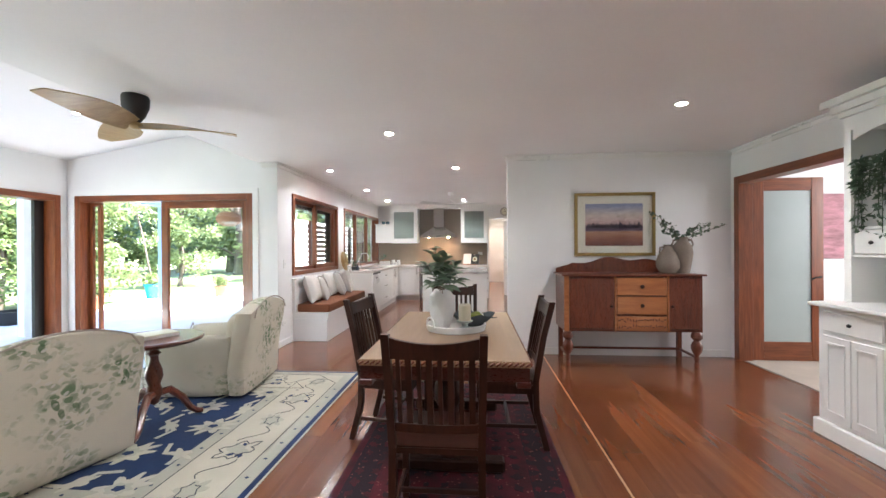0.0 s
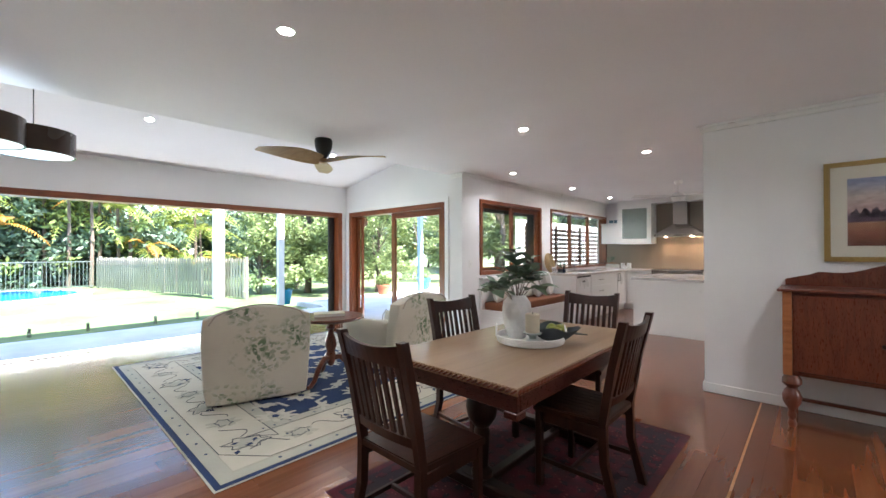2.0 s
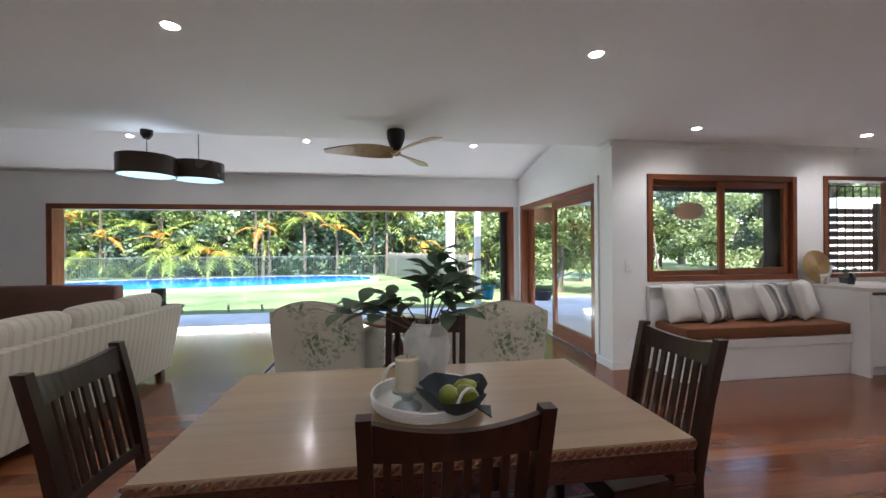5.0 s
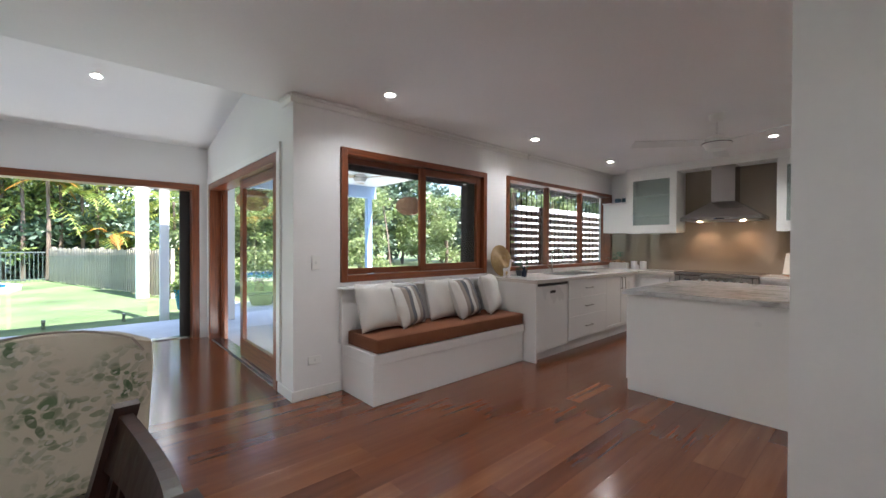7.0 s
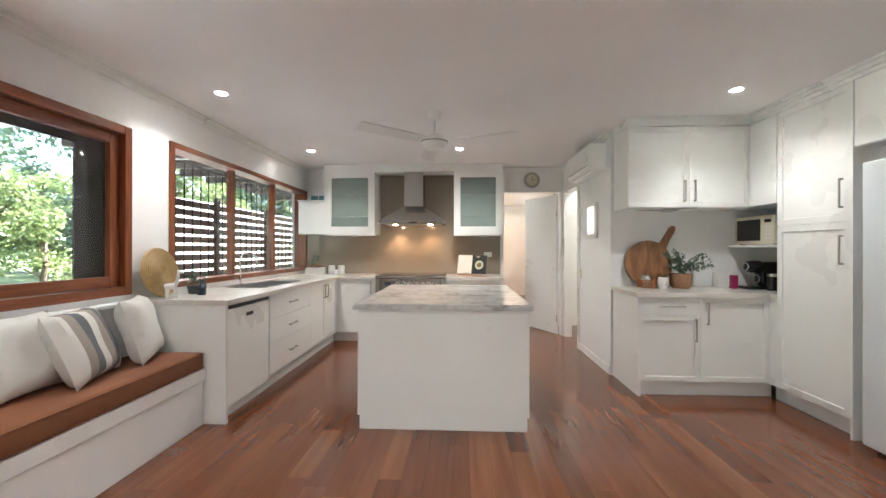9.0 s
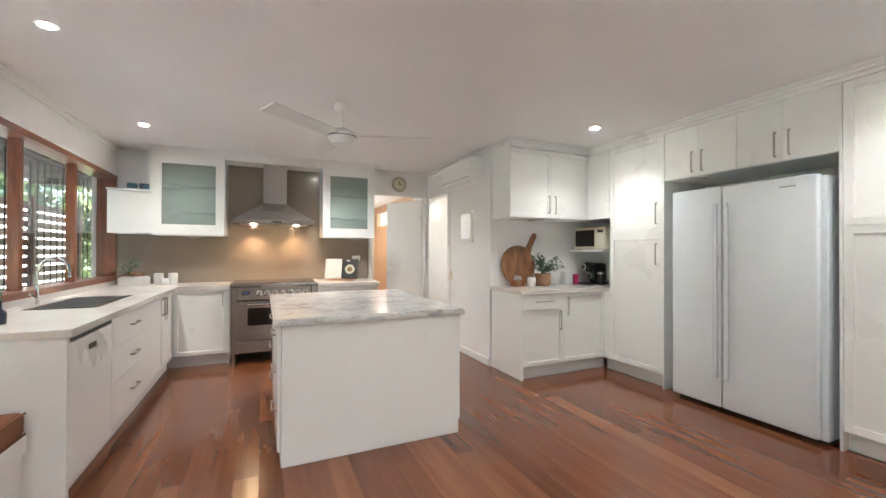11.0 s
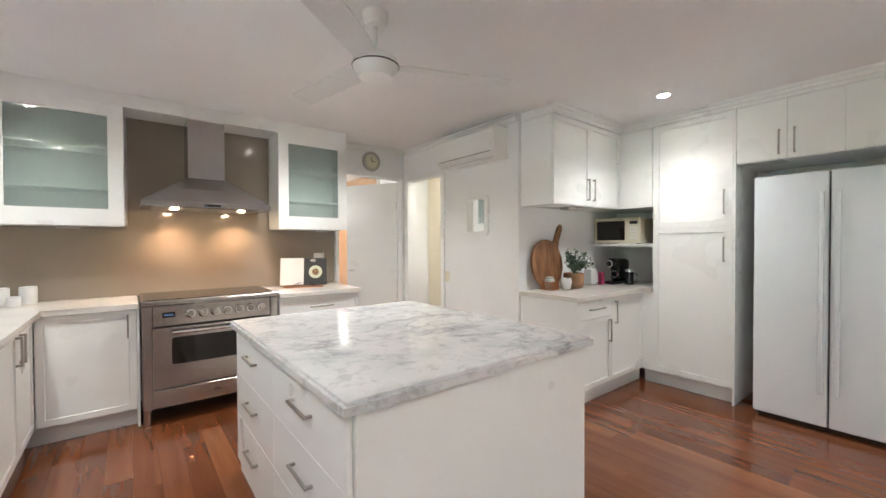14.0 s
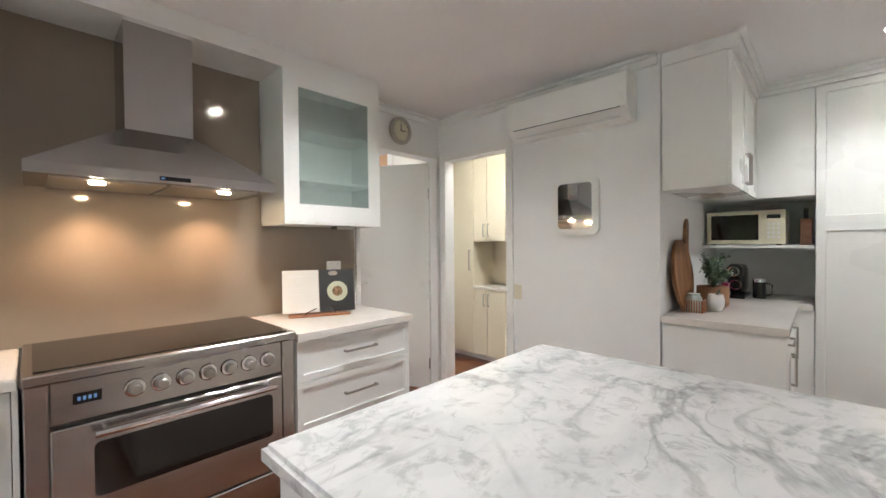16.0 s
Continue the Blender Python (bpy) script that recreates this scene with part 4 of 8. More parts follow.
# run under the window
c = cab("white dishwasher built in at the end of the bench", cat="dishwasher")
c.name = "dishwasher"
box("body", (WX + 0.01, 8.70, 0.10), (-2.075, 9.33, 0.875), M["kick"], c)
box("end_panel", (WX + 0.01, 8.665, 0.0), (-2.045, 8.695, 0.878), M["white"], c)
box("front_panel", (-2.074, 8.70, 0.11), (-2.048, 9.33, 0.84), M["white"], c, 0.003)
box("control_strip", (-2.074, 8.70, 0.845), (-2.05, 9.33, 0.874), M["matt_black"], c)
box("grip", (-2.0475, 8.95, 0.755), (-2.046, 9.06, 0.785), M["matt_black"], c)
for y0, y1, kinds in ((9.36, 10.34, "drawers"), (10.34, 10.84, "door"), (10.84, 11.30, "door")):
    c = cab("white shaker bench cabinet with steel bow handles")
    carcass(c, (WX + 0.01, y0 + 0.001, 0.13), (-2.075, y1 - 0.001, 0.878))
    if kinds == "drawers":
        for z0, z1 in ((0.135, 0.42), (0.42, 0.65), (0.65, 0.875)):
            front(c, y0, y1, z0, z1, "x+", -2.075, False, ("h", (y0 + y1) / 2, (z0 + z1) / 2, 0.17), "drawer")
    else:
        front(c, y0, y1, 0.135, 0.875, "x+", -2.075, True, ("v", y1 - 0.05 if y0 < 10.5 else y0 + 0.05, 0.76, 0.17))
structure(box("plinth", (WX + 0.05, 8.70, 0.001), (-2.115, 11.36, 0.129), M["kick"]))
# run on the back wall
c = cab("white shaker corner cabinet beside the cooker")
carcass(c, (-2.07, 11.32, 0.13), (-1.515, 11.89, 0.878))
front(c, -2.05, -1.515, 0.135, 0.875, "y-", 11.32, True, ("v", -1.565, 0.76, 0.17))
box("end_panel", (-1.513, 11.30, 0.0), (-1.497, 11.89, 0.878), M["white"], c)
structure(box("plinth_corner", (-2.11, 11.37, 0.001), (-1.515, 11.44, 0.129), M["kick"]))
c = cab("white shaker chest of kitchen drawers beside the cooker")
carcass(c, (-0.515, 11.235, 0.13), (0.25, 11.89, 0.878))
for z0, z1 in ((0.135, 0.40), (0.40, 0.66), (0.66, 0.875)):
    front(c, -0.515, 0.25, z0, z1, "y-", 11.235, True, ("h", -0.13, (z0 + z1) / 2 + 0.01, 0.22), "drawer", 0.05)
structure(box("plinth_drawers", (-0.515, 11.29, 0.001), (0.25, 11.36, 0.129), M["kick"]))


def top(name, outline, label, mat="stone", z0=0.88, z1=0.92, bev=0.004):
    t = prism(name, outline, z0, z1, M[mat], bev=bev)
    return tagged(t, label, "worktop")


top("worktop", [(WX + 0.002, 8.655), (-2.02, 8.655), (-2.02, 11.285), (-1.50, 11.285), (-1.50, 11.895), (WX + 0.002, 11.895)], "pale stone kitchen worktop running under the window")
top("worktop", [(-0.515, 11.20), (0.27, 11.20), (0.27, 11.895), (-0.515, 11.895)], "short pale stone worktop beside the cooker")
snk = thing("kitchen_sink", -2.40, 10.0, 0.9205, 0, "undermount steel sink with a tall curved mixer tap", "sink")
box("rim", (-0.20, -0.42, 0.0), (0.20, 0.42, 0.003), M["steel"], snk)
# flat dark sheet stands in for the shaded hollow of the sink
box("bowl", (-0.17, -0.39, 0.003), (0.17, 0.39, 0.0045), M["matt_black"], snk)
tap = tube("tap", [(-0.24, -0.1, 0), (-0.24, -0.1, 0.25)] + [(-0.24 + 0.09 - 0.09 * math.cos(a / 8 * math.pi), -0.1, 0.25 + 0.09 * math.sin(a / 8 * math.pi)) for a in range(1, 9)] + [(-0.06, -0.1, 0.2)], 0.012, M["chrome"], snk, 10)
tube("lever", [(-0.24, -0.12, 0.06), (-0.24, -0.2, 0.09)], 0.007, M["chrome"], tap)

# splashback and cooker
tagged(box("splashback", (WX + 0.002, 11.885, 0.922), (0.285, 11.898, 1.52), M["splash"]), "glossy taupe glass splashback", "splashback")
tagged(box("splashback", (-1.555, 11.884, 1.52), (-0.42, 11.897, 2.44), M["splash"]), "tall glossy taupe glass splashback behind the hood", "splashback")
ck = thing("cooker", -1.485, 11.215, 0, 0, "wide stainless steel range cooker with six knobs", "cooker")
box("body", (0.001, 0.031, 0.12), (0.954, 0.66, 0.898), M["steel"], ck)
box("hob_frame", (-0.005, -0.018, 0.899), (0.96, 0.665, 0.938), M["steel"], ck, 0.006)
box("hob_glass", (0.025, 0.03, 0.9385), (0.93, 0.62, 0.942), M["darkglass"], ck)
for x0, x1 in ((0.0, 0.062), (0.893, 0.955)):
    box("side_pillar", (x0, 0.0, 0.125), (x1, 0.03, 0.898), M["steel"], ck, 0.004)
box("control_panel", (0.064, 0.004, 0.742), (0.891, 0.03, 0.898), M["steel"], ck, 0.004)
box("door_gap", (0.064, 0.012, 0.730), (0.891, 0.03, 0.741), M["matt_black"], ck)
box("display", (0.125, 0.001, 0.805), (0.205, 0.0038, 0.845), M["black"], ck)
bm = bmesh.new()
for q in range(4):
    add_box(bm, (0.137 + q * 0.015, 0.0, 0.818), (0.146 + q * 0.015, 0.0009, 0.832))
M["digit"] = glow("display_digits", (0.08, 0.16, 0.30), 0.06)
link("digits", bm, M["digit"], ck)
kn0, bz0 = None, None
for q in range(7):
    x = 0.305 + q * 0.086
    if kn0 is None:
        bz0 = lathe("knob_bezel", [(0, 0), (0.034, 0), (0.036, 0.003), (0.034, 0.007), (0.027, 0.009), (0, 0.009)], M["chrome"], ck, m=pose(0, 0, 0, 90, 0, 0), seg=24)
        bz0.location = (x, 0.003, 0.822)
        kn0 = lathe("knob", [(0, 0.0095), (0.022, 0.0095), (0.024, 0.014), (0.021, 0.036), (0.017, 0.040), (0, 0.040)], M["nickel"], ck, m=pose(0, 0, 0, 90, 0, 0), seg=24)
        kn0.location = (x, 0.003, 0.822)
    else:
        for name, src0 in (("knob_bezel", bz0), ("knob", kn0)):
            o = new(name, src0.data)
            o.parent, o.location = ck, (x, 0.003, 0.822)
dd = box("oven_door", (0.065, -0.005, 0.272), (0.890, 0.03, 0.728), M["steel"], ck, 0.004)
win = [(cx + 0.02 * math.cos(radians(a)), cy + 0.02 * math.sin(radians(a))) for cx, cy, a0 in ((0.82, 0.63, 0), (0.20, 0.63, 90), (0.20, 0.465, 180), (0.82, 0.465, 270)) for a in range(a0, a0 + 91, 30)]
prism("window", win, 0.0, 0.003, M["darkglass"], dd, m=Matrix.Translation((0, -0.0055, 0)) @ pose(0, 0, 0, 90, 0, 0))
tube("door_handle", [(0.18, -0.05, 0.695), (0.84, -0.05, 0.695)], 0.013, M["chrome"], dd, 12)
for x in (0.21, 0.81):
    tube("bracket", [(x, -0.004, 0.695), (x, -0.05, 0.695)], 0.009, M["chrome"], dd)
dw = box("lower_drawer", (0.065, -0.005, 0.13), (0.89, 0.03, 0.262), M["steel"], ck, 0.004)
box("badge", (0.455, -0.0065, 0.19), (0.51, -0.0052, 0.205), M["black"], dw)
for x in (0.03, 0.925):
    lathe("foot", [(0, 0), (0.026, 0), (0.026, 0.125), (0, 0.125)], M["steel"], ck, at=(x, 0.06, 0), seg=14)
    lathe("foot", [(0, 0), (0.026, 0), (0.026, 0.125), (0, 0.125)], M["steel"], ck, at=(x, 0.58, 0), seg=14)

hd = thing("range_hood", -1.005, 11.885, 1.66, 0, "stainless steel canopy range hood with a square flue", "range hood")
bm = bmesh.new()
add_box(bm, (-0.47, -0.50, 0.0), (0.47, 0.0, 0.045))
low = [bm.verts.new(v) for v in ((-0.47, -0.50, 0.045), (0.47, -0.50, 0.045), (0.47, 0, 0.045), (-0.47, 0, 0.045))]
r1 = [bm.verts.new(v) for v in ((-0.30, -0.40, 0.16), (0.30, -0.40, 0.16), (0.30, 0, 0.16), (-0.30, 0, 0.16))]
r2 = [bm.verts.new(v) for v in ((-0.145, -0.285, 0.265), (0.145, -0.285, 0.265), (0.145, 0, 0.265), (-0.145, 0, 0.265))]
for p, q in ((low, r1), (r1, r2)):
    for j in range(4):
        bm.faces.new((p[j], p[(j + 1) % 4], q[(j + 1) % 4], q[j]))
bm.faces.new(r2)
link("canopy", bm, M["steel"], hd)
box("flue", (-0.14, -0.28, 0.266), (0.14, 0.0, 0.785), M["steel"], hd, 0.002)
for x in (-0.40, 0.005):
    box("filter", (x, -0.44, -0.006), (x + 0.39, -0.04, -0.0005), M["nickel"], hd)
box("button_strip", (-0.05, -0.5015, 0.012), (0.07, -0.5003, 0.03), M["black"], hd)
box("button_light", (-0.045, -0.503, 0.017), (-0.03, -0.502, 0.025), M["digit"], hd)
for x in (-0.25, 0.25):
    lathe("light", [(0, 0), (0.028, 0), (0.028, 0.006), (0, 0.006)], M["warm_lamp"], hd, at=(x, -0.38, -0.013), seg=16)
for x in (-1.255, -0.755):
    s = new("hood_light", bpy.data.lights.new("hood_light", "SPOT"))
    s.data.energy, s.data.color, s.data.spot_size, s.data.spot_blend, s.data.shadow_soft_size = 1.6, (1.0, 0.60, 0.36), radians(104), 0.9, 0.03
    s.matrix_world = look((x, 11.70, 1.63), (x, 11.84, 1.0))

# wall cabinets with glass doors
M["shelf_in"] = surf("cabinet_inside", (0.84, 0.86, 0.84), 0.5, vary=0.02)
M["cabglass"] = glass("pale_cabinet_glass", (0.93, 0.97, 0.95), 0.05)
nt = M["cabglass"].node_tree
df, mxs = nt.nodes.new("ShaderNodeBsdfDiffuse"), nt.nodes.new("ShaderNodeMixShader")
df.inputs[0].default_value = (0.52, 0.60, 0.57, 1)
mxs.inputs[0].default_value = 0.26
src = nt.nodes["Material Output"].inputs[0].links[0].from_socket
nt.links.new(src, mxs.inputs[1])
nt.links.new(df.outputs[0], mxs.inputs[2])
nt.links.new(mxs.outputs[0], nt.nodes["Material Output"].inputs[0])


def glass_cab(x0, x1, hinge):
    c = cab("white wall cabinet with a frosted glass door and shelves inside")
    z0, z1, y0 = 1.52, 2.43, 11.575
    ring("body", (x0, z0), (x1, z1), 0.018, y0, BY - 0.013, M["shelf_in"], c)
    box("back", (x0, BY - 0.0125, z0), (x1, BY - 0.003, z1), M["shelf_in"], c)
    for z in (1.78, 2.10):
        box("shelf", (x0 + 0.019, y0 + 0.03, z), (x1 - 0.019, BY - 0.013, z + 0.016), M["shelf_in"], c)
    d = ring("door", (x0, z0), (x1, z1), (0.095, 0.11, 0.09), y0 - 0.02, y0 - 0.001, M["white"], c)
    box("glass", (x0 + 0.095, y0 - 0.012, z0 + 0.11), (x1 - 0.095, y0 - 0.008, z1 - 0.09), M["cabglass"], d)
    box("under_panel", (x0, y0 - 0.02, z0 - 0.016), (x1, BY - 0.003, z0 - 0.001), M["white"], c)


glass_cab(-2.31, -1.575, 1)
glass_cab(-0.415, 0.285, 0)
box("bulkhead", (-2.31, 11.56, 2.432), (0.285, BY - 0.002, CZ - 0.001), M["white"])["kind"] = "structure"
c = cab("white corner wall cabinet with a curved open shelf")
box("body", (WX + 0.003, 11.60, 1.52), (-2.312, BY - 0.003, 2.0), M["white"], c, 0.003)
box("shelf", (WX + 0.003, 11.55, 2.0015), (-2.312, BY - 0.003, 2.02), M["white"], c, 0.003)
box("end_panel", (-2.334, 11.575, 2.022), (-2.3125, BY - 0.003, 2.53), M["white"], c)
M["bluecup"] = surf("blue_stoneware", (0.10, 0.20, 0.27), 0.35, vary=0.15)
for x in (-2.53, -2.41):
    t = thing("mug", x, 11.72, 2.0205, 0, "small blue stoneware mug", "mug", "mugs on the corner shelf")
    lathe("cup", [(0, 0), (0.04, 0), (0.052, 0.03), (0.05, 0.08), (0.045, 0.08), (0.045, 0.02), (0, 0.02)], M["bluecup"], t, seg=18)
for x, y in ((-1.9, 11.68), (0.03, 11.66)):
    t = thing("cabinet_light", x, y, 1.503, 0, "small angled steel lamp under the wall cabinet", "lamp")
    prism("housing", [(-0.07, -0.06), (0.07, -0.06), (0.05, 0.05), (-0.05, 0.05)], -0.02, 0, M["nickel"], t)

# island
isl = thing("kitchen_island", -1.06, 8.65, 0, 0, "white kitchen island with drawers down one side", "kitchen island")
box("body", (0.022, 0.0, 0.0), (1.2255, 1.55, 0.862), M["white"], isl, 0.002)
box("kickboard", (0.04, 0.06, 0.0), (0.06, 1.5, 0.09), M["kick"], isl)
for y0, y1 in ((0.018, 0.78), (0.78, 1.535)):
    for z0, z1 in ((0.09, 0.36), (0.36, 0.61), (0.61, 0.858)):
        front(isl, y0, y1, z0, z1, "x-", 0.021, False, ("h", (y0 + y1) / 2, (z0 + z1) / 2 + 0.02, 0.20), "drawer")
for y0, y1 in ((0.018, 0.78), (0.78, 1.535)):
    for z0, z1 in ((0.09, 0.36), (0.36, 0.61), (0.61, 0.858)):
        front(isl, y0, y1, z0, z1, "x+", 1.226, False, ("h", (y0 + y1) / 2, (z0 + z1) / 2 + 0.02, 0.20), "drawer")
top("worktop", [(-1.085, 8.628), (0.205, 8.628), (0.205, 10.225), (-1.085, 10.225)], "grey-veined white marble island top", "marble", 0.865, 0.905, 0.012)

# bench seat
bs = thing("bench_seat", WX, 6.69, 0, 0, "white built-in window seat with a ledge behind", "window seat")
box("base", (0.003, 0.0, 0.0), (0.52, 1.97, 0.33), M["satin"], bs, 0.003)
box("seat_board", (0.003, -0.004, 0.331), (0.54, 1.97, 0.42), M["satin"], bs, 0.004)
box("back_panel", (0.003, -0.03, 0.421), (0.05, 1.97, 0.90), M["satin"], bs, 0.003)
box("ledge", (0.003, -0.05, 0.901), (0.085, 1.97, 0.925), M["satin"], bs, 0.004)
cu = thing("seat_cushion", WX + 0.055, 6.71, 0.4205, 0, "long flat rust-brown seat cushion with piping", "cushion")
box("pad", (0, 0, 0.0), (0.49, 1.93, 0.125), M["rust"], cu, 0.03, seg=3)
for z in (0.012, 0.113):
    tube("piping", [(0.02, 0.004, z), (0.486, 0.004, z), (0.488, 1.92, z)], 0.005, M["rust"], cu, 6)


def pillow(x, y, z, w, h, rz, tilt, kind, label):
    """A soft square cushion leaning back; its lower edge at the given place."""
    t = thing("pillow", x, y, z, rz, label, "pillow", "pillows on the window seat")
    n = 14
    bm = bmesh.new()
    grid = {}
    rnd = random.Random(int(x * 91 + y * 37))
    wr = [rnd.uniform(-1, 1) for _ in range(6)]
    for s in (1, -1):
        for i in range(n + 1):
            for j in range(n + 1):
                u, v = i / n * 2 - 1, j / n * 2 - 1
                edge = (1 - u ** 4) * (1 - v ** 4)
                puff = 0.085 * math.sqrt(max(0, edge)) * (1 + 0.08 * math.sin(5 * u + wr[0] * 3) * math.cos(4 * v + wr[1] * 3))
                pin = 1 - 0.07 * (1 - abs(u) ** 2) * abs(v) ** 3 - 0.0 * u
                pin2 = 1 - 0.07 * (1 - abs(v) ** 2) * abs(u) ** 3
                if abs(u) == 1 or abs(v) == 1:
                    if (i, j, 1) in grid and s == -1:
                        grid[(i, j, -1)] = grid[(i, j, 1)]
                        continue
                grid[(i, j, s)] = bm.verts.new((u * w / 2 * pin2, s * puff, (v * pin + 1) * h / 2))
        for i in range(n):
            for j in range(n):
                f = bm.faces.new([grid[(i, j, s)], grid[(i + 1, j, s)], grid[(i + 1, j + 1, s)], grid[(i, j + 1, s)]])
                if kind == "stripe":
                    q = int((i + 0.5) / n * 7)
                    f.material_index = (0, 1, 2, 0, 1, 2, 0)[q]
    bmesh.ops.transform(bm, matrix=pose(0, 0, 0, tilt, 0, 0), verts=bm.verts)
    mats = [M["linen"], M["grey"], M["taupe"]] if kind == "stripe" else [M["linen"]]
    link("cover", bm, mats, t, smooth=True)


zc = 0.548
pillow(WX + 0.26, 6.95, zc, 0.46, 0.43, -82, 16, "plain", "plain white linen pillow against the window ledge")
pillow(WX + 0.30, 7.28, zc, 0.40, 0.40, -68, 20, "stripe", "grey and white striped pillow")
pillow(WX + 0.22, 7.74, zc, 0.42, 0.42, -84, 14, "plain", "plain white linen pillow behind a striped one")
pillow(WX + 0.33, 8.02, zc, 0.47, 0.43, -70, 22, "stripe", "broad-striped grey and taupe pillow")
pillow(WX + 0.29, 8.45, zc, 0.46, 0.44, -62, 16, "plain", "plain white linen pillow at the end of the seat")

# east side of the kitchen
TX = 2.39
for n, (y0, y1) in enumerate([(6.335, 6.84), (6.845, 7.35), (8.66, 9.30)]):
    c = cab("tall white pantry cabinet with an upper and a lower door", "tall cabinets")
    carcass(c, (TX, y0, 0.13), (2.99, y1, 2.46))
    hy = y0 + 0.06 if n == 2 else (y1 - 0.06 if n == 0 else y0 + 0.06)
    if n == 1:
        hy = y0 + 0.06
    front(c, y0, y1, 1.50, 2.455, "x-", TX, True, ("v", hy, 1.70, 0.21), rail=0.07)
    front(c, y0, y1, 0.135, 1.497, "x-", TX, True, ("v", hy, 1.30, 0.21), rail=0.07)
for y in (7.352, 8.642):
    box("side_panel", (2.365, y, 0.0), (2.99, y + 0.016, 2.46), M["white"])["kind"] = "structure"
structure(box("plinth_east", (2.44, 6.32, 0.001), (2.99, 7.35, 0.128), M["kick"]))
structure(box("plinth_pantry", (2.44, 8.66, 0.001), (2.99, 9.40, 0.128), M["kick"]))
for n, (y0, y1) in enumerate([(7.37, 7.685), (7.685, 8.005), (8.005, 8.32), (8.32, 8.64)]):
    if n % 2 == 0:
        c = cab("white overhead cabinet above the fridge", "overhead cabinets")
        carcass(c, (TX, y0, 2.0), (2.99, (7.685 if n == 0 else 8.32) + 0.318, 2.46))
    front(c, y0, y1, 2.003, 2.457, "x-", TX, False, ("v", y1 - 0.045 if n % 2 == 0 else y0 + 0.045, 2.13, 0.19))
structure(box("bulkhead_east", (TX - 0.018, 6.32, 2.461), (2.99, 9.62, CZ - 0.001), M["white"]))
cor = boxes("cornice_east", [((TX - 0.04, 6.32, CZ - 0.05), (TX - 0.019, 9.58, CZ - 0.001)), ((TX - 0.065, 6.32, CZ - 0.022), (TX - 0.0405, 9.56, CZ - 0.001)),
                             ((1.24, 9.59, CZ - 0.05), (TX - 0.02, 9.609, CZ - 0.001)), ((1.22, 9.565, CZ - 0.022), (TX - 0.02, 9.589, CZ - 0.001))], M["white"])
structure(cor)
fr = thing("refrigerator", 2.285, 7.41, 0, 0, "large white two-door refrigerator with long upright handles", "refrigerator")
M["fridge"] = surf("fridge_enamel", (0.76, 0.80, 0.84), 0.18, vary=0.01, fine=300, relief=0.06)
box("body", (0.07, 0.01, 0.03), (0.66, 1.085, 1.85), M["fridge"], fr, 0.004)
box("door", (0.0, 0.04, 0.045), (0.066, 0.655, 1.865), M["fridge"], fr, 0.012, seg=3)
box("door", (0.0, 0.665, 0.045), (0.066, 1.09, 1.865), M["fridge"], fr, 0.012, seg=3)
box("gasket", (0.03, 0.656, 0.05), (0.064, 0.664, 1.86), M["grey"], fr)
for y in (0.615, 0.70):
    box("handle", (-0.03, y - 0.014, 0.28), (-0.001, y + 0.014, 1.72), M["fridge"], fr, 0.01, seg=3)
box("badge", (-0.0015, 0.16, 1.79), (-0.0003, 0.26, 1.80), M["nickel"], fr)
box("base_grille", (0.08, 0.02, 0.0), (0.6, 1.07, 0.028), M["matt_black"], fr)

c = cab("low white cabinet with a drawer and two doors")
box("filler", (TX - 0.003, 9.303, 0.13), (2.99, 9.418, 0.878), M["white"], c)
carcass(c, (1.285, 9.42, 0.13), (2.99, 9.985, 0.878))
box("end_panel", (1.262, 9.40, 0.0), (1.284, 9.985, 0.878), M["white"], c)
front(c, 1.285, 1.80, 0.72, 0.875, "y-", 9.42, False, ("h", 1.55, 0.80, 0.22), "drawer")
front(c, 1.285, 1.80, 0.135, 0.718, "y-", 9.42, True, ("v", 1.755, 0.59, 0.2))
front(c, 1.80, 2.385, 0.135, 0.875, "y-", 9.42, True, ("v", 1.855, 0.74, 0.2))
structure(box("plinth_nook", (1.30, 9.455, 0.001), (2.44, 9.98, 0.128), M["kick"]))
top("worktop", [(1.245, 9.385), (2.375, 9.385), (2.375, 9.31), (2.99, 9.31), (2.99, 9.988), (1.245, 9.988)], "pale stone worktop in the coffee corner")
c = cab("white wall cabinet with two doors above the coffee corner")
carcass(c, (1.27, 9.65, 1.695), (2.385, 9.985, 2.46))
front(c, 1.27, 1.83, 1.70, 2.455, "y-", 9.65, True, ("v", 1.785, 1.85, 0.2))
front(c, 1.83, 2.385, 1.70, 2.455, "y-", 9.65, True, ("v", 1.875, 1.85, 0.2))
c = cab("white wall cabinet above the microwave shelf")
carcass(c, (TX, 9.302, 1.70), (2.99, 9.985, 2.46))
front(c, 9.31, 9.63, 1.70, 2.455, "x-", TX, False)
structure(box("bulkhead_nook", (1.262, 9.61, 2.461), (TX - 0.019, 9.985, CZ - 0.001), M["white"]))
structure(box("nook_back", (2.985, 9.31, 0.921), (2.998, 9.985, 1.698), M["shelf_in"]))
tagged(box("shelf", (2.41, 9.303, 1.325), (2.984, 9.985, 1.345), M["white"]), "white shelf holding the microwave", "shelf")

